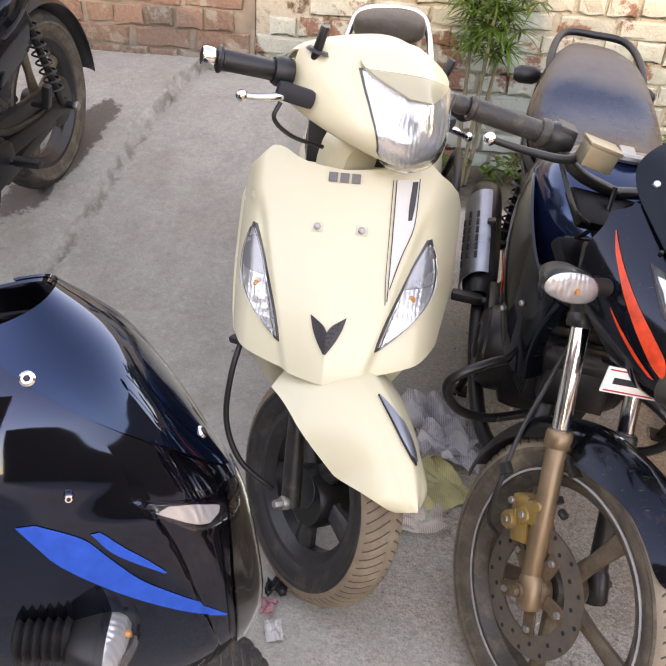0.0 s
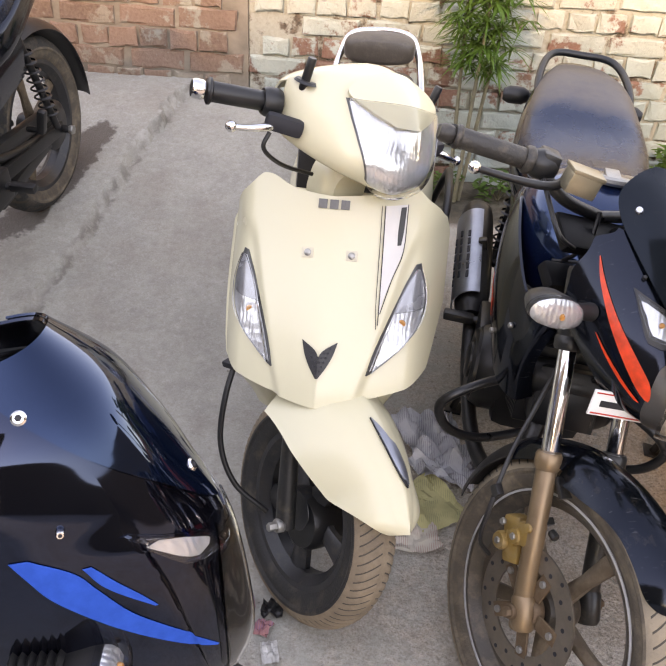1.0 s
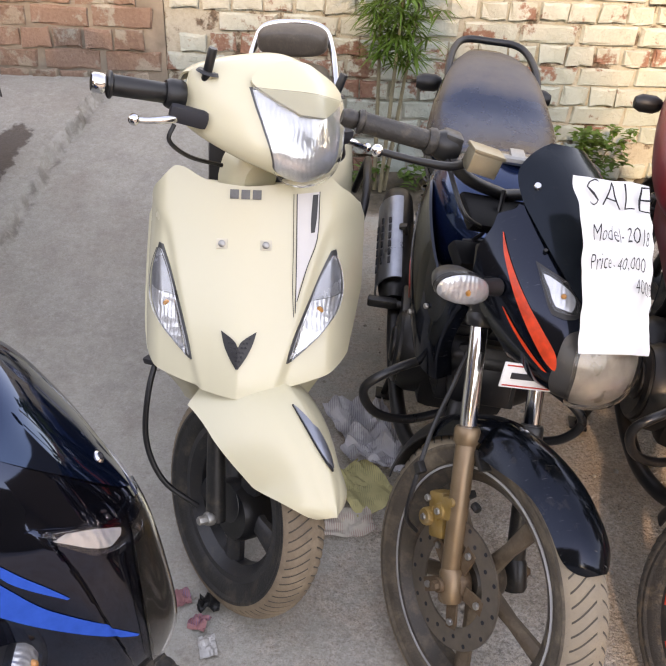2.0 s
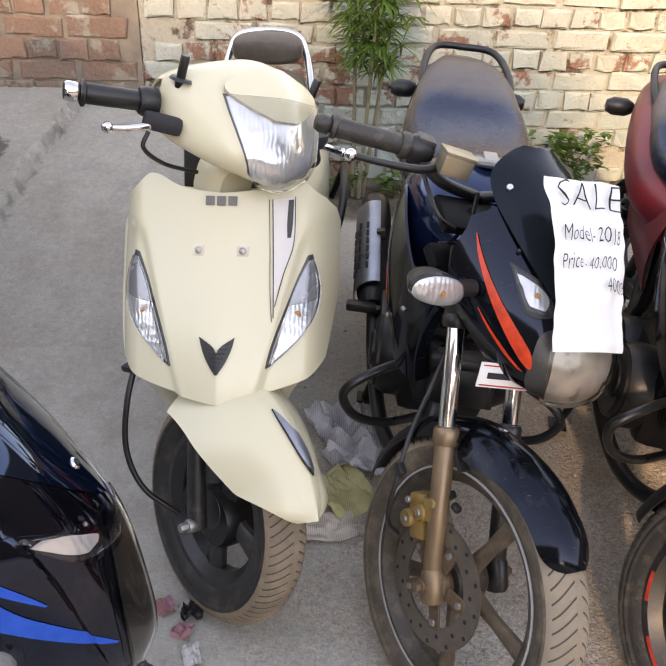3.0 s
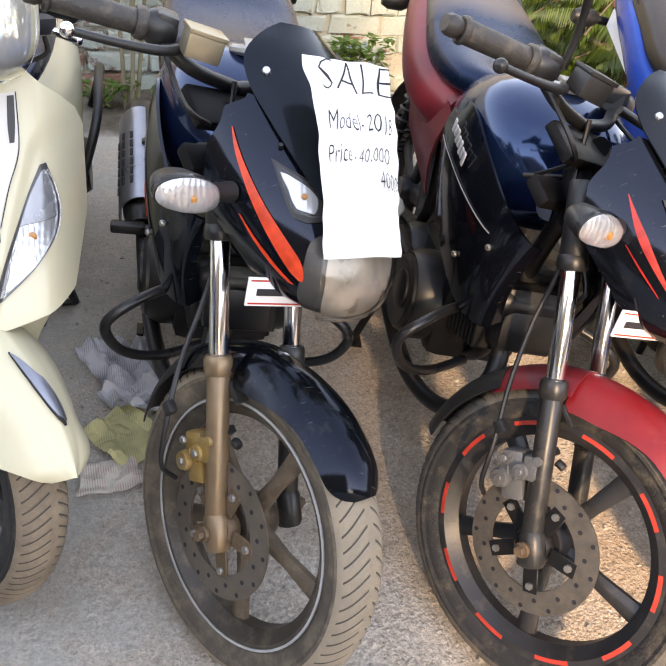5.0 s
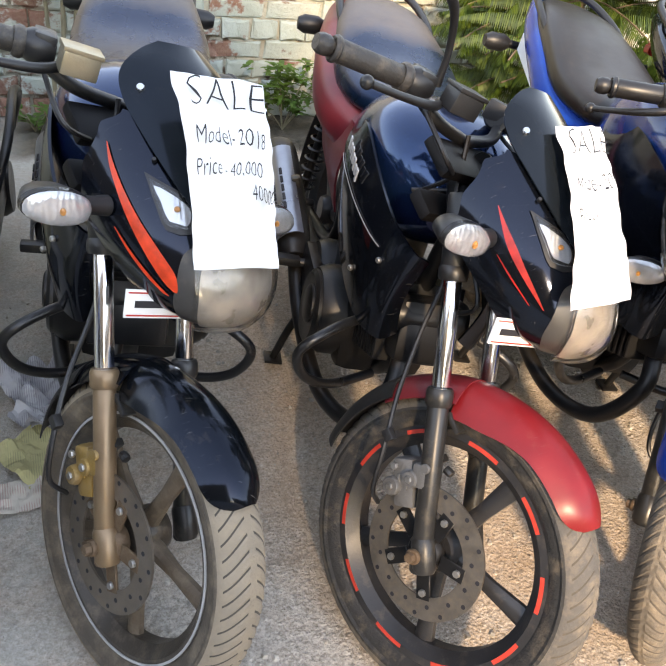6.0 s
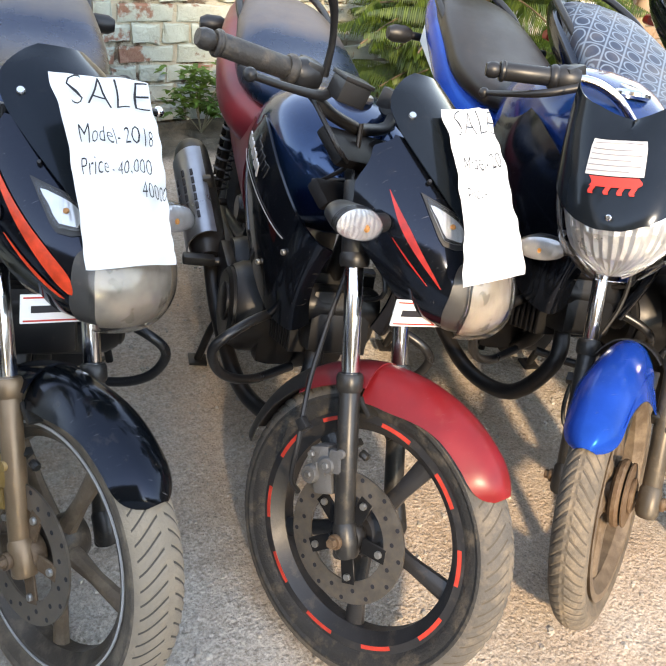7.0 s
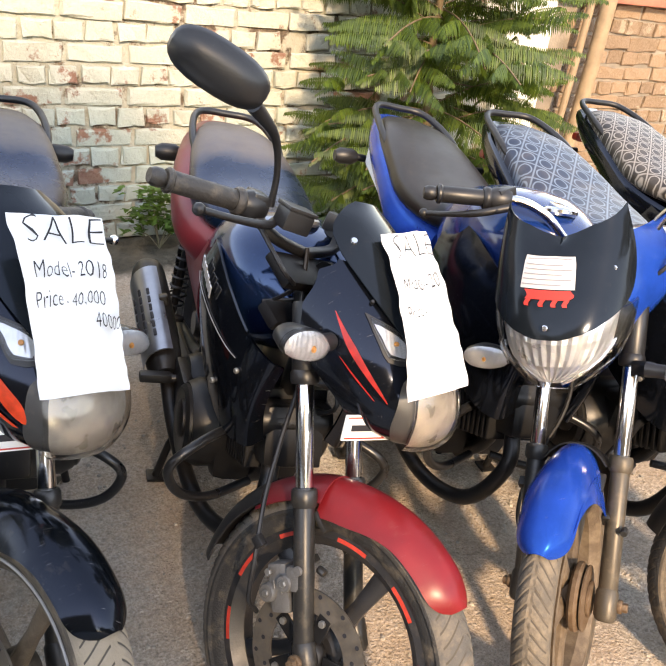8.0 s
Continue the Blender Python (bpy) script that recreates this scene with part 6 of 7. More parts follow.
STYLE_F = dict(STYLE_A, front_guard=False, plate=False, indicator_at=(0.0, 0.655), indicator_dir=(0.35, -0.94), flash="bluestripe", rim="rimblack", tyre="rubber", slider="forkblack", caliper="alloy", box="plastic")
STYLE_G = dict(STYLE_A, stand=False, rim="rimblack", tyre="rubber", rimline=None, flash="silverline", slider="forkblack", caliper="alloy", box="plastic", tail="black")
motorcycle("motorcycle", pose(2.09, 0.80, 0.0, 0, 3.0, -11.0), 36, STYLE_D, "black motorcycle with a blue printed seat cover")
motorcycle("motorcycle", pose(2.72, 1.02, 0.0, 0, 3.0, -12.0), 36, STYLE_E, "black motorcycle with a brown printed seat cover")
bike_f, steer_f = motorcycle("motorcycle", pose(-0.09, 0.90, 0.0, 0, 6.0, 95.0), 0, STYLE_F, "glossy black motorcycle with blue flashes on its nose", nose=False)
motorcycle("motorcycle", pose(-1.01, 1.73, 0.015, 9.2, 0, -7.0), 0, STYLE_G, "black motorcycle standing on the old slab by the wall")


DARK_NOSE = spline([(-0.020, 1.000, 0.060, 0.06), (-0.085, 0.945, 0.105, 0.11), (-0.125, 0.890, 0.128, 0.16), (-0.160, 0.830, 0.142, 0.20), (-0.200, 0.745, 0.150, 0.24), (-0.220, 0.640, 0.142, 0.24), (-0.226, 0.560, 0.120, 0.22), (-0.212, 0.505, 0.095, 0.20), (-0.175, 0.460, 0.060, 0.16)], 6)


def dark_nose(u, v):
    """A long pointed nose shell: u across, v from the visor's top to the chin."""
    k = min(max(v, 0.0), 1.0) * (len(DARK_NOSE) - 1)
    i = min(int(k), len(DARK_NOSE) - 2)
    y, z, w, back = DARK_NOSE[i] + (DARK_NOSE[i + 1] - DARK_NOSE[i]) * (k - i)
    a = abs(u)
    keel = 0.012 * max(0.0, 1 - a * 4) * ease((v - 0.3) / 0.2)
    crease = 0.010 * ease((a - 0.50 + 0.25 * (v - 0.5)) / 0.05) * ease((v - 0.36) / 0.08) * ease((0.9 - v) / 0.2)
    return (math.copysign(w * math.sin(min(a, 1.3) * 1.445) / math.sin(1.445), u), y + back * a ** 2.3 - keel - crease, z - 0.02 * a * a)


def build_dark_nose(bike):
    f = dark_nose
    shell = part("nose_fairing", sheet(lambda u, v: f(2.4 * u - 1.2, v), 110, 80, -0.004), "blackclean", bike, "glossy black nose fairing with blue flashes", angle=60)
    part("visor", patch(f, [(0.0, -1.0, 1.0), (0.06, -0.90, 0.90), (0.14, -0.72, 0.72), (0.25, -0.50, 0.50), (0.36, -0.27, 0.27), (0.43, -0.10, 0.10), (0.455, -0.01, 0.01)], 0.005, 0.003, 24, 6), "tint", shell, "tinted visor over the nose")
    for u, v in ((-0.79, 0.095), (0.79, 0.095), (-0.02, 0.385), (-0.76, 0.35)):
        p = Vector(f(u, v))
        n = (Vector(f(u, v + 0.01)) - Vector(f(u, v - 0.01))).cross(Vector(f(u + 0.01, v)) - Vector(f(u - 0.01, v))).normalized()
        r = 0.008 if v != 0.35 else 0.005
        screw = part("visor_screw", join(rod(p, p + n * 0.008, r, 16, 0.3)), "chrome", shell)
        part("screw_slot", join(rod(p + n * 0.0082, p + n * 0.0086, r * 0.45, 6, 0.1)), "ink", screw)
    for sx in (-1, 1):
        def on(rows, off, thick, mat, name, parent, label=""):
            rows = [(v, min(a * sx, b * sx), max(a * sx, b * sx)) for v, a, b in rows]
            return part(name, patch(f, rows, off, thick, 8, 6), mat, parent, label)
        rim = on([(0.395, 0.57, 0.60), (0.43, 0.42, 0.56), (0.45, 0.32, 0.52), (0.47, 0.22, 0.48), (0.495, 0.10, 0.43), (0.515, 0.06, 0.33), (0.53, 0.09, 0.18)], 0.002, 0.003, "blackclean", "pilot_lamp", shell, "triangular clear pilot lamp")
        on([(0.43, 0.46, 0.52), (0.45, 0.36, 0.47), (0.47, 0.28, 0.42), (0.485, 0.22, 0.37), (0.495, 0.24, 0.32)], 0.004, 0.001, "reflector", "reflector", rim)
        on([(0.41, 0.54, 0.57), (0.43, 0.44, 0.53), (0.45, 0.34, 0.49), (0.47, 0.24, 0.45), (0.49, 0.12, 0.40), (0.505, 0.08, 0.30), (0.515, 0.10, 0.16)], 0.007, 0.002, "lens", "lens", rim)
        on([(0.392, 0.875, 0.92), (0.43, 0.785, 0.895), (0.47, 0.74, 0.855), (0.52, 0.683, 0.775), (0.56, 0.605, 0.69), (0.62, 0.47, 0.535), (0.68, 0.355, 0.37)], 0.0015, 0.0006, "bluestripe", "flash_decal", shell)
        on([(0.425, 0.735, 0.76), (0.46, 0.69, 0.73), (0.49, 0.645, 0.68), (0.525, 0.595, 0.605)], 0.0016, 0.0006, "bluestripe", "flash_decal", shell)
    hl = part("headlight", patch(f, [(0.50, -0.16, 0.16), (0.60, -0.24, 0.24), (0.70, -0.28, 0.28), (0.80, -0.26, 0.26), (0.86, -0.16, 0.16)], 0.002, 0.001, 12, 5), "engine", shell, "slim clear headlight in the nose")
    part("headlight_glass", patch(f, [(0.475, -0.15, 0.15), (0.55, -0.24, 0.24), (0.66, -0.31, 0.31), (0.78, -0.32, 0.32), (0.88, -0.20, 0.20)], 0.008, 0.003, 14, 5), "lens", hl)


build_dark_nose(bike_f)
for sx in (-1, 1):
    part("rubber_boot", lathe([(0.016 - 0.005 * i, 0.028 if i % 2 else 0.020) for i in range(13)], "Y", 20, (sx * 0.152, 0.0, 0.655)), "plastic", bike_f, "ribbed rubber indicator boot")


# ---- nose of the blue motorcycle ----
CN = spline([(0.225, 0.974, 0.100, 0.05), (0.180, 0.917, 0.120, 0.08), (0.130, 0.852, 0.128, 0.11), (0.100, 0.800, 0.122, 0.12), (0.100, 0.750, 0.104, 0.10), (0.118, 0.705, 0.050, 0.05)], 8)


def blue_nose(u, v):
    k = min(max(v, 0.0), 1.0) * (len(CN) - 1)
    i = min(int(k), len(CN) - 2)
    y, z, w, back = CN[i] + (CN[i + 1] - CN[i]) * (k - i)
    a = abs(u)
    return (math.copysign(w * 0.93 * math.sin(min(a, 1.3) * 1.4) / math.sin(1.4), u) - 0.047, y + back * a ** 2.2, z + 0.05 * a * a * max(0.0, 1 - v * 3.2) - 0.03 * max(0, 1 - a * 2) * max(0.0, 1 - v * 5))


M["greyink"] = material("grey_ink", (0.2, 0.2, 0.22), 0.7, bump=0)


LAMP_C = [(0.43, 1.04), (0.52, 1.04), (0.64, 1.02), (0.76, 0.95), (0.88, 0.80), (0.96, 0.58), (0.99, 0.35)]


def build_blue_nose(bike, st):
    shell = part("headlight_cowl", sheet(lambda u, v: blue_nose(2.3 * u - 1.15, 0.18 + 0.72 * v), 60, 50, -0.005), "blue", bike, "blue headlight cowl with pale side flash", m=st)
    hl = part("headlight", facets(blue_nose, LAMP_C, 0.010, 34, 9, 5), "lampmirror", shell, "wide clear headlight with faceted reflector", smooth=False, m=st)
    part("lamp_rim", join(*[tube([Vector(blue_nose(sx * w, v)) + Vector((0, -0.014, 0)) for v, w in LAMP_C], 0.004, 8, 4) for sx in (-1, 1)]), "chrome", hl, "thin chrome lamp rim", m=st)
    part("headlight_glass", patch(blue_nose, [(v, -w - 0.02, w + 0.02) for v, w in LAMP_C], 0.022, 0.003, 20, 5), "lens", hl, m=st)
    part("headlight_bowl", body([(0.185, 0.80, 0.06, 0.05), (0.22, 0.80, 0.09, 0.06), (0.27, 0.81, 0.08, 0.06), (0.31, 0.82, 0.04, 0.04)], 2.4), "plastic", shell, m=st)
    vis_rows = [(0.0, -1.0, 1.0), (0.10, -1.0, 1.0), (0.24, -0.98, 0.98), (0.38, -0.84, 0.84), (0.48, -0.60, 0.60), (0.555, -0.36, 0.36), (0.595, -0.12, 0.12)]
    vis = part("visor", patch(blue_nose, vis_rows, 0.024, 0.003, 20, 5), "visor", shell, "black bikini visor with a paper label", m=st)
    for u, v in ((-0.85, 0.25), (0.80, 0.25), (0.0, 0.52)):
        p = Vector(blue_nose(u, v)) + Vector((0, -0.026, 0.012))
        part("visor_screw", rod(p, p + Vector((0, -0.006, 0.002)), 0.006, 10, 0.3), "chrome", vis, m=st)
    label = part("label", patch(blue_nose, [(0.16, -0.36, 0.24), (0.24, -0.34, 0.24), (0.32, -0.33, 0.24)], 0.0265, 0.0006, 8, 4), "labelpaper", vis, "small printed paper label", m=st)
    for i in range(6):
        v = 0.178 + i * 0.024
        part("label_line", patch(blue_nose, [(v, -0.32, 0.20 - 0.1 * (i % 2)), (v + 0.004, -0.32, 0.20 - 0.1 * (i % 2))], 0.0275, 0.0003, 6, 2), "greyink", label, m=st)
    part("red_emblem", join(patch(blue_nose, [(0.325, -0.28, 0.20), (0.35, -0.24, 0.24), (0.37, -0.26, 0.19)], 0.0268, 0.0006, 8, 4), *[patch(blue_nose, [(0.37, x, x + 0.05), (0.39, x - 0.02, x + 0.03), (0.405, x - 0.01, x + 0.035)], 0.0268, 0.0006, 3, 3) for x in (-0.24, -0.09, 0.04, 0.15)]), "redink", vis, "plain red emblem shape", m=st)
    for sx in (-1, 1):
        def wing(u, v, sx=sx):
            p = Vector(blue_nose(sx * 0.98, 0.12 + 0.66 * v))
            return (p.x + sx * (0.075 * u * (1 - 0.35 * v) * math.sin(0.6 + v * 2.2)), p.y + 0.006 + 0.05 * u + 0.09 * u * u, p.z - 0.012 * u)
        part("cowl_wing", sheet(wing, 12, 24, 0.005 * sx), "blue", shell, "blue side wing of the cowl", m=st)
        part("pale_flash", patch(lambda u, v, w=wing: w(u, v), [(0.1, 0.55, 0.60), (0.5, 0.58, 0.68), (0.95, 0.62, 0.66)], -0.003 * sx, 0.0008, 4, 5), "white", shell, m=st)
    for sx in (-1, 1):
        rows = [(0.22, 0.99, 1.03), (0.34, 1.0, 1.06), (0.46, 1.03, 1.09)]
        part("pale_flash", patch(blue_nose, [(v, min(a * sx, b * sx), max(a * sx, b * sx)) for v, a, b in rows], 0.003, 0.0008, 4, 4), "white", shell, m=st)


build_blue_nose(bike_c, steer_c)


# seat and tank marks of the blue motorcycle, drawn as plain bars
for i in range(5):
    part("seat_mark", block((0.035, 0.018, 0.004), (0.03 - 0.004 * i, 0.93 + 0.045 * i, 0.846 + 0.001 * i), (3, 0, 70), 0.2), "silverline", bike_c)
for i in range(8):
    part("tank_mark", block((0.003, 0.014, 0.020), (-0.153 + 0.0005 * i, 0.56 + 0.019 * i, 0.845), (0, 6, 0), 0.2), "silverline", bike_c)
part("tail_flash", sheet(lambda u, v: (-(0.137 - 0.03 * v), 1.05 + 0.36 * v, 0.70 + 0.085 * v + 0.05 * u), 4, 10, 0.002), "white", bike_c, "white tail flash")
for i in range(7):
    part("tank_mark", block((0.003, 0.012, 0.026 - 0.006 * (i % 2)), (-0.1835, 0.50 + 0.017 * i, 0.745 + 0.004 * i), (8, 0, -3), 0.2), "silverline", bike_b)


# ---- sale papers ----
def sale_paper(bike, st, u0, u1, v0, v1, drift, lift, lines, width, height, label, corners=None):
    """A sheet taped over the nose; the writing follows its bend."""
    def place(a, b, off=0.0):
        u, v = u0 + (u1 - u0) * a + drift * b, v0 + (v1 - v0) * b
        e = 1e-3
        n = (Vector(fairing(u, v + e)) - Vector(fairing(u, v - e))).cross(Vector(fairing(u + e, v)) - Vector(fairing(u - e, v))).normalized()
        wave = 0.004 * math.sin(a * 9 + b * 3) * b + 0.006 * noise.noise(Vector((a * 3, b * 4, u0 * 9)))
        edge = 0.004 * noise.noise(Vector((b * 14, 3, u0))) if a > 0.9 else 0.0
        p = Vector(fairing(u, v))
        if corners:
            # taped on one side only: the loose side stands out flat
            tl, tr, bl, br = (Vector(c) for c in corners)
            p = tl.lerp(tr, a).lerp(bl.lerp(br, a), b)
            n = Vector((-0.12, -0.72, 0.62))
            wave += 0.012 * math.sin(b * 3.1) - 0.010 + 0.006 * noise.noise(Vector((a * 5, b * 9, 2.0))) - 0.016 * max(0.0, a - 0.7) * (1 + b)
        q = p + n * (0.014 + wave + lift * a * a) + Vector((edge, 0, 0))
        if off:
            m = (place(a + 0.01, b) - place(a - 0.01, b)).cross(place(a, b + 0.01) - place(a, b - 0.01)).normalized()
            q += m * (off if m.dot(Vector((0.0, -1.0, 0.5))) > 0 else -off)
        return q
    sheet_ob = part("sale_paper", sheet(lambda a, b: place(a, b), 44, 60, -0.0005), "paper", None, angle=60, m=bike.matrix_basis @ st)
    tagged(sheet_ob, label, "paper sign")
    for text, size, x, y, sx in lines:
        cu = bpy.data.curves.new("writing", "FONT")
        cu.body, cu.size, cu.shear, cu.offset = text, size, 0.12, size * (-0.023 if size > 0.05 else -0.012)
        cu.align_x, cu.align_y = "LEFT", "CENTER"
        cu.resolution_u = 2
        tmp = new("writing_curve", cu)
        me = bpy.data.meshes.new_from_object(tmp)
        bpy.data.objects.remove(tmp)
        bm = bmesh.new()
        bm.from_mesh(me)
        bpy.data.meshes.remove(me)
        for _ in range(3):
            bmesh.ops.triangulate(bm, faces=bm.faces)
            bmesh.ops.subdivide_edges(bm, edges=[e for e in bm.edges if e.calc_length() > 0.007], cuts=1)
        bmesh.ops.triangulate(bm, faces=bm.faces)
        for vtx in bm.verts:
            a, b = x + vtx.co.x * sx / width, y - vtx.co.y / height
            b += 0.006 * math.sin(a * 17)
            if a > 0.985:
                a = 0.985
            vtx.co = place(a, b, 0.008)
        w = part("writing", bm, "penink", sheet_ob, smooth=False, m=bike.matrix_basis @ st)


M["penink"] = material("pen_ink", (0.010, 0.010, 0.014), 0.7, bump=0)
sale_paper(bike_a, steer_a, -0.28, 0.68, 0.16, 0.56, -0.08, 0.0, [("SALE", 0.068, 0.07, 0.115, 0.97), ("Model- 2018", 0.038, 0.08, 0.335, 0.66), ("Price - 40,000", 0.036, 0.06, 0.495, 0.60), ("40000", 0.034, 0.62, 0.625, 0.62)], 0.165, 0.29, "white paper sale sign with handwritten model and price", ((-0.0782, 0.21, 1.0079), (0.0764, 0.1913, 1.023), (-0.0769, 0.0291, 0.7963), (0.0745, 0.0132, 0.8095)))
sale_paper(bike_b, steer_b, 0.06, 0.98, 0.16, 0.56, -0.30, 0.0, [("SALE", 0.066, 0.08, 0.12, 0.99), ("Model- 2018", 0.038, 0.06, 0.36, 0.70), ("Price -", 0.036, 0.05, 0.53, 0.70)], 0.175, 0.29, "white paper sale sign standing off the nose", ((-0.0314, 0.2549, 0.9832), (0.1208, 0.2584, 1.0132), (-0.1303, 0.0207, 0.7929), (0.0601, 0.0135, 0.825)))


# ---- plants ----
def leaf_material(name, a, b):
    m = bpy.data.materials.new(name)
    m.use_nodes = True
    nt = m.node_tree
    bsdf = nt.nodes["Principled BSDF"]
    geo = nt.nodes.new("ShaderNodeNewGeometry")
    tone = mix_rgb(nt, geo.outputs["Random Per Island"], a, b)
    tone = mix_rgb(nt, ramp(nt, noise_tex(nt, geo.outputs["Position"], 25.0), 0.4, 0.7, 0.0, 0.4), tone, tuple(c * 0.55 for c in a))
    nt.links.new(tone, bsdf.inputs["Base Color"])
    bsdf.inputs["Roughness"].default_value = 0.5
    bsdf.inputs["Subsurface Weight"].default_value = 0.0
    tr = nt.nodes.new("ShaderNodeBsdfTranslucent")
    nt.links.new(mix_rgb(nt, 0.5, tone, (0.25, 0.35, 0.03)), tr.inputs[0])
    mx = nt.nodes.new("ShaderNodeMixShader")
    mx.inputs[0].default_value = 0.3
    nt.links.new(bsdf.outputs[0], mx.inputs[1])
    nt.links.new(tr.outputs[0], mx.inputs[2])
    nt.links.new(mx.outputs[0], nt.nodes["Material Output"].inputs[0])
    return m


M["leaf"] = leaf_material("narrow_green_leaf", (0.06, 0.16, 0.03), (0.13, 0.24, 0.05))
M["fern"] = leaf_material("dark_feathery_leaf", (0.018, 0.052, 0.010), (0.105, 0.165, 0.020))
M["weed"] = leaf_material("weed_leaf", (0.05, 0.13, 0.025), (0.11, 0.22, 0.05))
M["stem"] = material("grey_green_stem", (0.22, 0.19, 0.12), 0.8, var=0.3)
M["bark"] = material("young_bark", (0.14, 0.10, 0.06), 0.85, var=0.3, bump=0.4)


class Leaves:
    """Gathers leaf blades into one mesh."""

    def __init__(self):
        self.v, self.f = [], []

    def blade(self, base, direction, length, width, droop=0.3, up=Vector((0, 0, 1)), n=4, fold=0.25):
        d = Vector(direction).normalized()
        s = d.cross(up)
        s = s.normalized() if s.length > 1e-4 else Vector((1, 0, 0))
        p = Vector(base)
        k0 = len(self.v)
        for i in range(n + 1):
            t = i / n
            w = width * math.sin(min(1.0, 0.12 + t * 0.95) * math.pi) * 0.5 + width * 0.04
            self.v += [p - s * w + up * w * fold, p.copy(), p + s * w + up * w * fold]
            d = (d + Vector((0, 0, -droop / n))).normalized()
            p = p + d * length / n
        for i in range(n):
            a = k0 + i * 3
            self.f += [(a, a + 1, a + 4, a + 3), (a + 1, a + 2, a + 5, a + 4)]

    def done(self, name, mat, parent, label=""):
        me = bpy.data.meshes.new(name)
        me.from_pydata([tuple(q) for q in self.v], [], self.f)
        me.shade_smooth()
        me.materials.append(M[mat])
        ob = new(name, me)
        ob.parent = parent
        ob["kind"] = "stuff"
        if label:
            ob["label"] = label
        return ob


def build_narrow_plant():
    rng = random.Random(3)
    base = Vector((0.74, 3.66, 0.02))
    plant = empty("shrub", Matrix.Translation(base), "slim shrub with long narrow drooping green leaves", "shrub")
    tops = []
    for i, (dx, dy, h) in enumerate(((0.0, 0.0, 1.15), (0.05, 0.05, 0.95), (-0.06, 0.06, 1.0))):
        pts = [(dx * 0.4, dy * 0.4, 0), (dx + 0.02, dy, h * 0.5), (dx * 1.6 + 0.03, dy - 0.05, h)]
        part("stem", tube(pts, [0.010, 0.008, 0.005], 8, 4), "stem", plant)
        for k in range(9):
            t = 0.60 + 0.40 * k / 8
            p = Vector(pts[1]).lerp(Vector(pts[2]), (t - 0.5) * 2) if t > 0.5 else Vector(pts[0]).lerp(Vector(pts[1]), t * 2)
            tops.append((p, 0.5 + 0.7 * k / 8))
    lv = Leaves()
    for p, s in tops:
        for b in range(3):
            a = rng.uniform(0, math.tau)
            q = p + Vector((math.cos(a), math.sin(a) * 0.7, rng.uniform(-0.2, 0.6))) * rng.uniform(0.02, 0.13) * s
            for k in range(15):
                a2 = k * math.tau / 15 + rng.uniform(-0.25, 0.25)
                lv.blade(q, (math.cos(a2), math.sin(a2), rng.uniform(-0.25, 0.7)), rng.uniform(0.08, 0.15), rng.uniform(0.007, 0.012), rng.uniform(0.4, 1.2), n=4)
    lv.done("crown", "leaf", plant, "clusters of narrow drooping leaves")


def build_feathery_tree():
    rng = random.Random(8)
    base = Vector((2.96, 3.40, 0.0))
    tree = empty("young_tree", Matrix.Translation(base), "young tree with dark feathery fern-like leaves", "tree")
    part("trunk", tube([(0, 0, 0), (0.02, 0.0, 0.5), (-0.02, 0.02, 1.1), (0.03, 0.0, 1.9)], [0.034, 0.028, 0.020, 0.008], 10, 4), "bark", tree)
    lv = Leaves()

    def frond(p, d, length, sag):
        """A stem with a comb of narrow drooping needles on both sides."""
        n = int(length / 0.0095)
        pts = [p.copy()]
        for k in range(n):
            d = (d + Vector((0, 0, -sag / n))).normalized()
            p = p + d * length / n
            pts.append(p.copy())
            t = k / n
            side = d.cross(Vector((0, 0, 1))).normalized()
            pl = 0.080 * min(1.0, 0.35 + t * 4) * (1 - 0.75 * max(0.0, t - 0.45) / 0.55)
            for sg in (-1, 1):
                pd = side * sg + d * 0.40 + Vector((0, 0, -0.95 + rng.uniform(-0.35, 0.30)))
                lv.blade(p, pd, pl * rng.uniform(0.8, 1.15), 0.0078, 0.9, n=2, fold=0.0)
        return pts
    tiers = 12
    for i in range(tiers):
        z = 0.16 + 1.62 * i / (tiers - 1)
        reach = 0.56 * min(1.0, (1.95 - z) / 0.75) + 0.08
        for k in range(8):
            a = (k + 0.5 * (i % 2)) * math.tau / 8 + rng.uniform(-0.25, 0.25)
            d = Vector((math.cos(a), math.sin(a) * 0.72, rng.uniform(-0.05, 0.75))).normalized()
            if math.sin(a) > 0:
                d.y *= 0.55
            length = reach * rng.uniform(0.8, 1.12)
            pts = frond(Vector((0, 0, z + rng.uniform(-0.05, 0.05))), d, length, 0.80)
            part("branch", tube([tuple(q) for q in pts[::14]], [0.004] * len(pts[::14]), 5, 2), "bark", tree)
            for f in (0.34, 0.58, 0.78):
                for sg in (-1, 1):
                    q = pts[int(f * (len(pts) - 1))]
                    side = d.cross(Vector((0, 0, 1))).normalized() * sg
                    frond(q, (side * 0.8 + d * 0.75 + Vector((0, 0, rng.uniform(-0.1, 0.25)))).normalized(), length * (0.52 - 0.28 * (f - 0.34)) * rng.uniform(0.8, 1.15), 0.6)
    lv.done("crown", "fern", tree, "feathery drooping fronds")


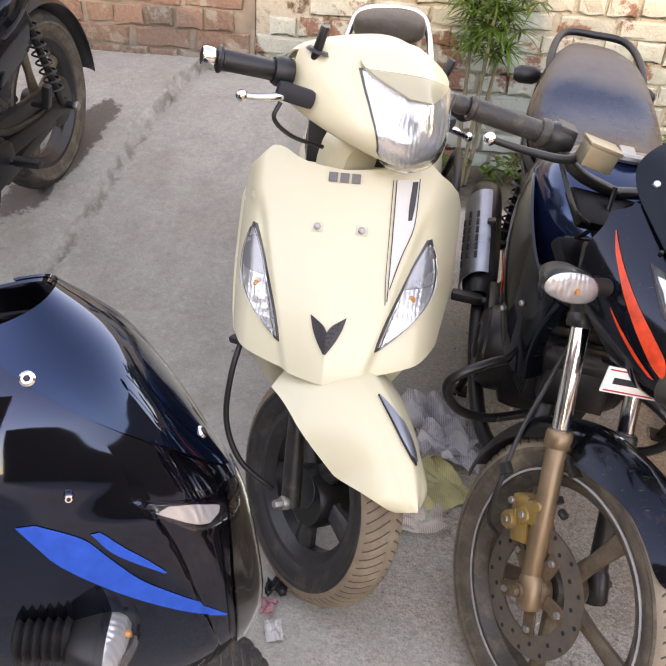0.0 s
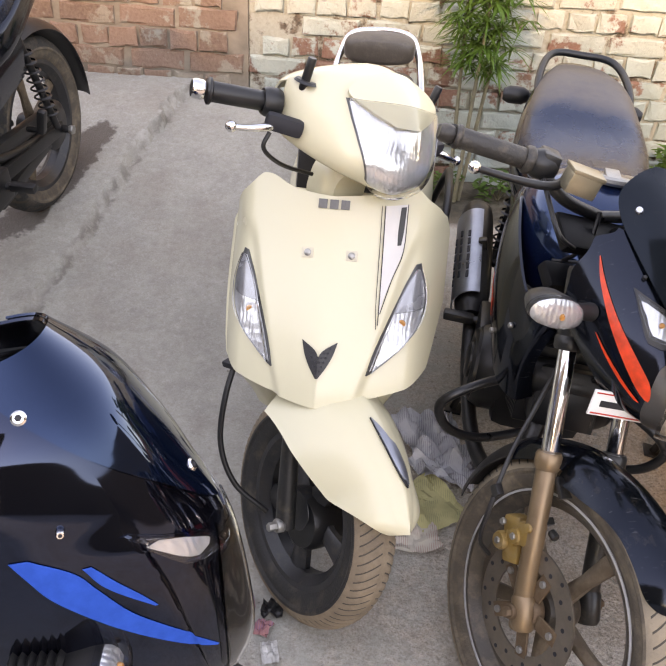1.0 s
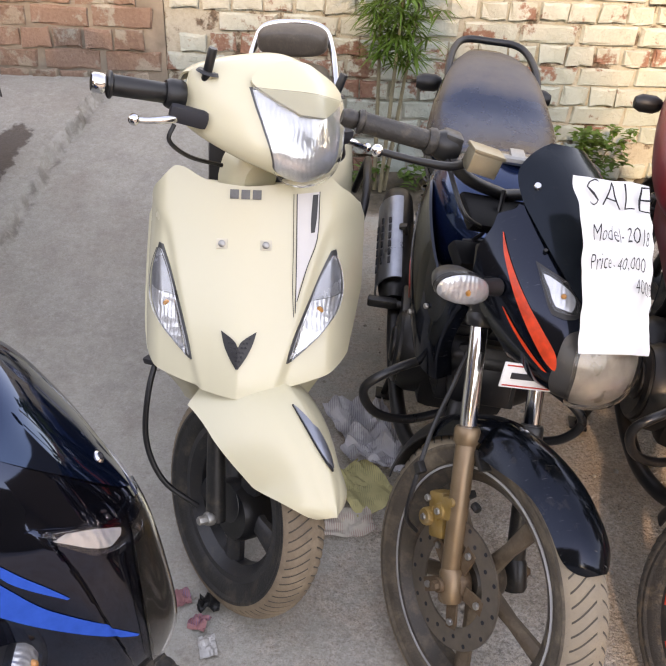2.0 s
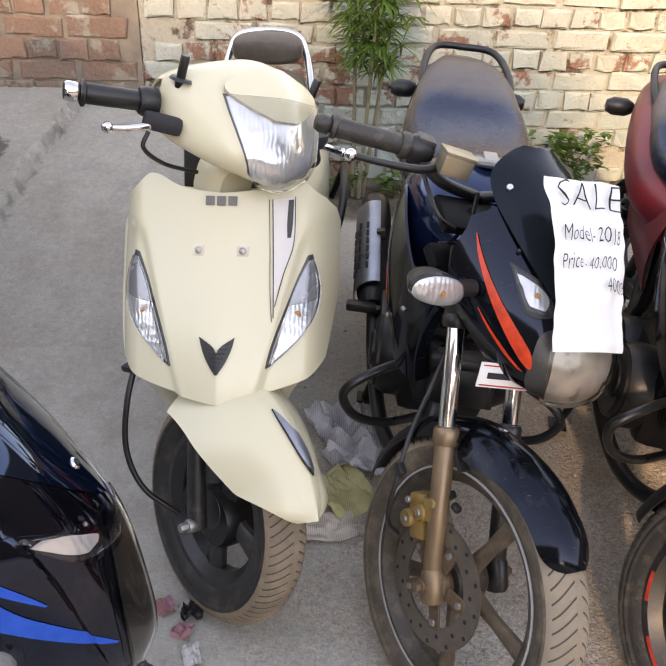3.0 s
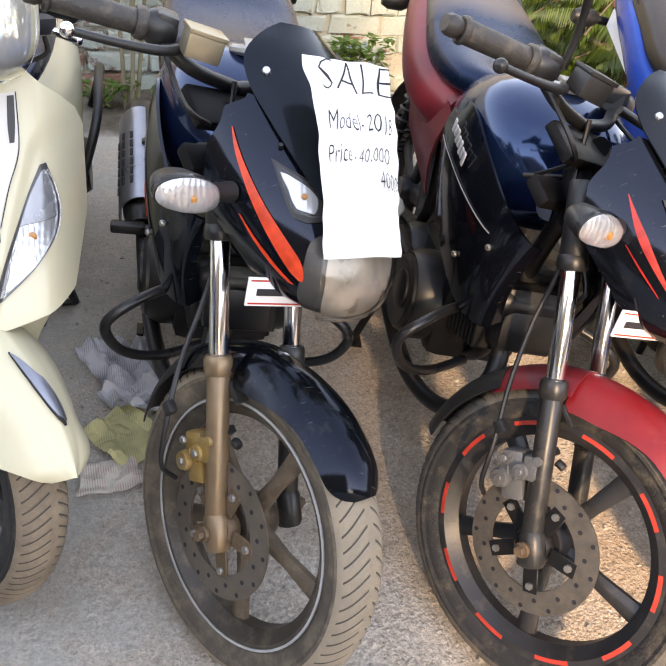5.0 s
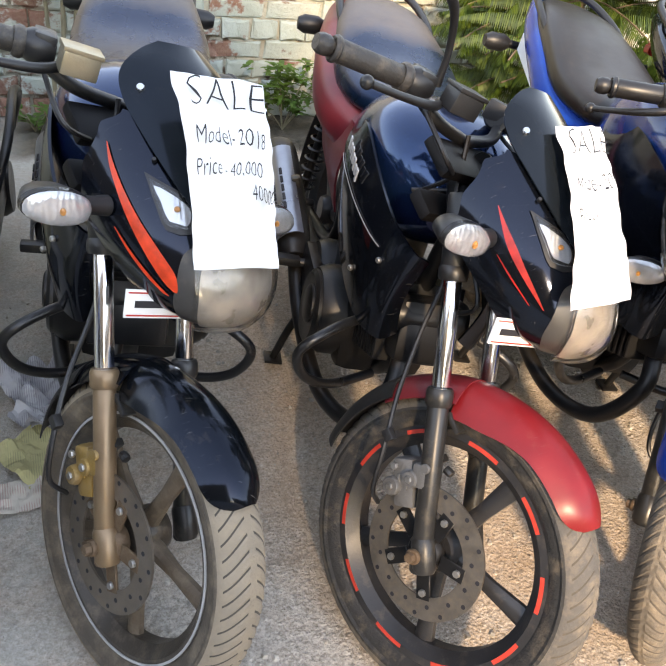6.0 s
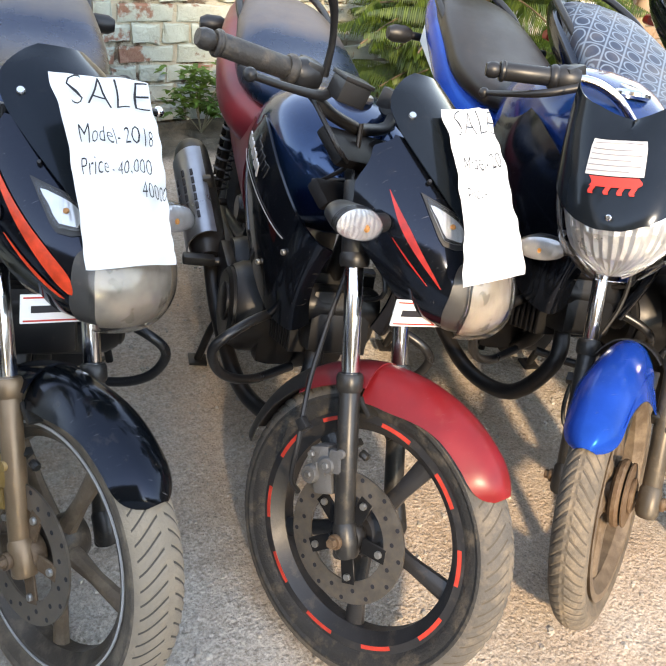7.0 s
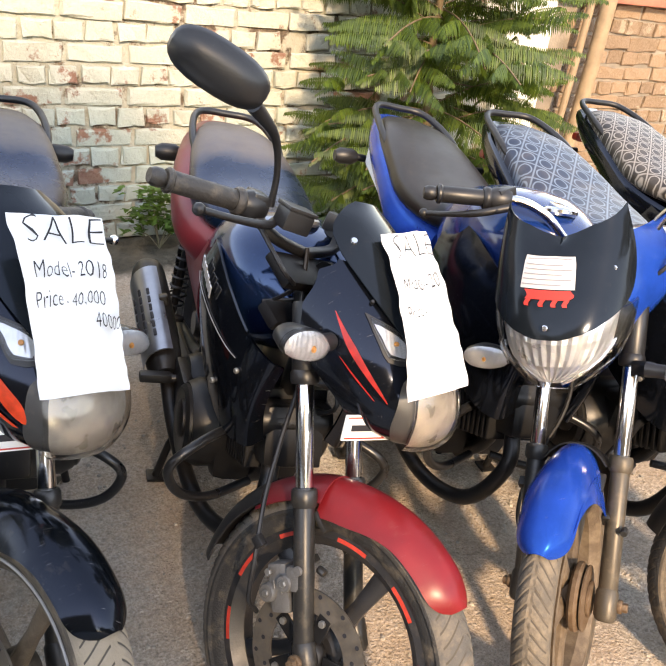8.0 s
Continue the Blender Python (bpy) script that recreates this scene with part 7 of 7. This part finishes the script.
def build_weed(x, y, h, seed, n, spread):
    rng = random.Random(seed)
    base = Vector((x, y, ground_z(x, y)))
    weed = empty("weed", Matrix.Translation(base), "small leafy green weed at the wall's foot", "weed", "weeds along the wall")
    lv = Leaves()
    for i in range(n):
        a = rng.uniform(0, math.tau)
        top = Vector((math.cos(a) * spread * rng.uniform(0.1, 1), math.sin(a) * spread * 0.5 * rng.uniform(0.1, 1), h * rng.uniform(0.3, 1)))
        if i < 8:
            part("stem", tube([(0, 0, 0), tuple(top * 0.5 + Vector((0, 0, 0.02))), tuple(top)], 0.0028, 6, 3), "stem", weed)
        for k in range(7):
            a2 = rng.uniform(0, math.tau)
            lv.blade(top + Vector((rng.uniform(-1, 1), rng.uniform(-1, 1), rng.uniform(-1, 0.5))) * 0.02, (math.cos(a2), math.sin(a2), rng.uniform(-0.1, 0.7)), rng.uniform(0.025, 0.055), rng.uniform(0.014, 0.026), 0.5, n=3)
    lv.done("leaves", "weed", weed)


build_narrow_plant()
build_feathery_tree()
for args in ((1.72, 3.72, 0.32, 1, 80, 0.19), (1.30, 3.74, 0.18, 2, 16, 0.10), (0.95, 3.72, 0.14, 3, 14, 0.14), (0.62, 3.70, 0.12, 4, 12, 0.12), (2.15, 3.76, 0.16, 6, 12, 0.12), (2.5, 3.74, 0.2, 7, 16, 0.16)):
    build_weed(*args)


# ---- litter ----
def crumpled(name, x, y, w, d, h, mat, seed, label, rot=0, category="litter", n=14):
    def f(u, v):
        p = Vector((u * 2.3, v * 1.7, seed * 3.7))
        q = noise.noise_vector(p) * 0.14
        z = abs(noise.noise(p * 1.3)) * h * 1.7 + 0.5 * h * abs(noise.noise(p * 3.1))
        return ((u - 0.5 + q.x) * w, (v - 0.5 + q.y) * d, 0.003 + z)
    ob = part(name, sheet(f, n, n, -0.0008), mat, None, angle=18, m=pose(x, y, ground_z(x, y) + 0.001, 0, 0, rot))
    return tagged(ob, label, category)


def news_material(name, base, ink):
    m = bpy.data.materials.new(name)
    m.use_nodes = True
    nt = m.node_tree
    bsdf = nt.nodes["Principled BSDF"]
    tc = nt.nodes.new("ShaderNodeTexCoord").outputs["Object"]
    wave = nt.nodes.new("ShaderNodeTexWave")
    wave.inputs["Scale"].default_value, wave.inputs["Distortion"].default_value = 60.0, 2.0
    nt.links.new(tc, wave.inputs[0])
    blocks = noise_tex(nt, tc, 22.0, 2.0)
    f = math_node(nt, "MULTIPLY", ramp(nt, wave.outputs[1], 0.5, 0.75), ramp(nt, blocks, 0.45, 0.55, 0.0, 0.4))
    nt.links.new(mix_rgb(nt, f, mix_rgb(nt, ramp(nt, noise_tex(nt, tc, 9.0), 0.4, 0.65), base, tuple(c * 0.72 for c in base)), ink), bsdf.inputs["Base Color"])
    bsdf.inputs["Roughness"].default_value = 0.85
    return m


M["news"] = news_material("newsprint", (0.52, 0.52, 0.54), (0.07, 0.07, 0.10))
M["newsyellow"] = news_material("yellow_newsprint", (0.56, 0.50, 0.25), (0.16, 0.18, 0.10))
M["newswhite"] = news_material("white_newsprint", (0.68, 0.62, 0.53), (0.35, 0.06, 0.05))
M["wrapper"] = news_material("red_wrapper", (0.40, 0.17, 0.17), (0.10, 0.13, 0.35))
M["foil"] = material("crumpled_foil", (0.55, 0.53, 0.50), 0.35, metal=0.3, bump=0.3)
crumpled("newspaper", 0.53, 1.98, 0.19, 0.24, 0.060, "news", 1, "crumpled grey newspaper on the ground", 15, n=22)
crumpled("newspaper", 0.55, 1.88, 0.12, 0.17, 0.05, "news", 7, "torn strip of grey newspaper", 60, n=16)
crumpled("newspaper", 0.50, 1.76, 0.15, 0.17, 0.02, "newsyellow", 2, "folded yellow-green newspaper on the ground", 30, n=16)
crumpled("newspaper", 0.45, 1.645, 0.13, 0.09, 0.012, "newswhite", 3, "flat scrap of white newspaper", 8)
crumpled("wrapper", 0.075, 1.425, 0.035, 0.045, 0.010, "wrapper", 4, "small red and blue snack wrapper", 20, n=8)
crumpled("wrapper", 0.118, 1.362, 0.04, 0.04, 0.012, "wrapper", 5, "small crumpled red snack wrapper", 70, n=8)
crumpled("wrapper", 0.140, 1.305, 0.035, 0.05, 0.008, "foil", 6, "clear crumpled plastic scrap", 10, n=8)
crumpled("rag", 0.135, 1.405, 0.045, 0.04, 0.025, "plastic", 9, "small dark lump of rag", 0, n=8)


def build_stones():
    rng = random.Random(21)
    bm = bmesh.new()
    vs, fs = [], []
    for i in range(5000):
        x, y = rng.uniform(-0.1, 3.2), rng.uniform(0.45, 2.6)
        if x < 0.35 and rng.random() < 0.7:
            continue
        r = 0.0016 + 0.0075 * rng.random() ** 6
        z = ground_z(x, y)
        k = len(vs)
        a0 = rng.uniform(0, 6)
        for j in range(5):
            a = a0 + j * math.tau / 5
            q = r * rng.uniform(0.7, 1.25)
            vs.append((x + math.cos(a) * q, y + math.sin(a) * q, z - 0.001))
        for j in range(5):
            a = a0 + j * math.tau / 5 + 0.3
            q = r * rng.uniform(0.4, 0.8)
            vs.append((x + math.cos(a) * q, y + math.sin(a) * q, z + r * rng.uniform(0.5, 0.9)))
        fs.append(tuple(range(k + 5, k + 10)))
        for j in range(5):
            fs.append((k + j, k + (j + 1) % 5, k + 5 + (j + 1) % 5, k + 5 + j))
    me = bpy.data.meshes.new("gravel")
    me.from_pydata(vs, [], fs)
    me.materials.append(M["grit"])
    tagged(new("gravel", me), "loose grit and small stones on the ground", "gravel", kind="stuff")


M["grit"] = material("grit", (0.40, 0.36, 0.31), 0.95, var=0.4, scale=30)
build_stones()
build_bricks()
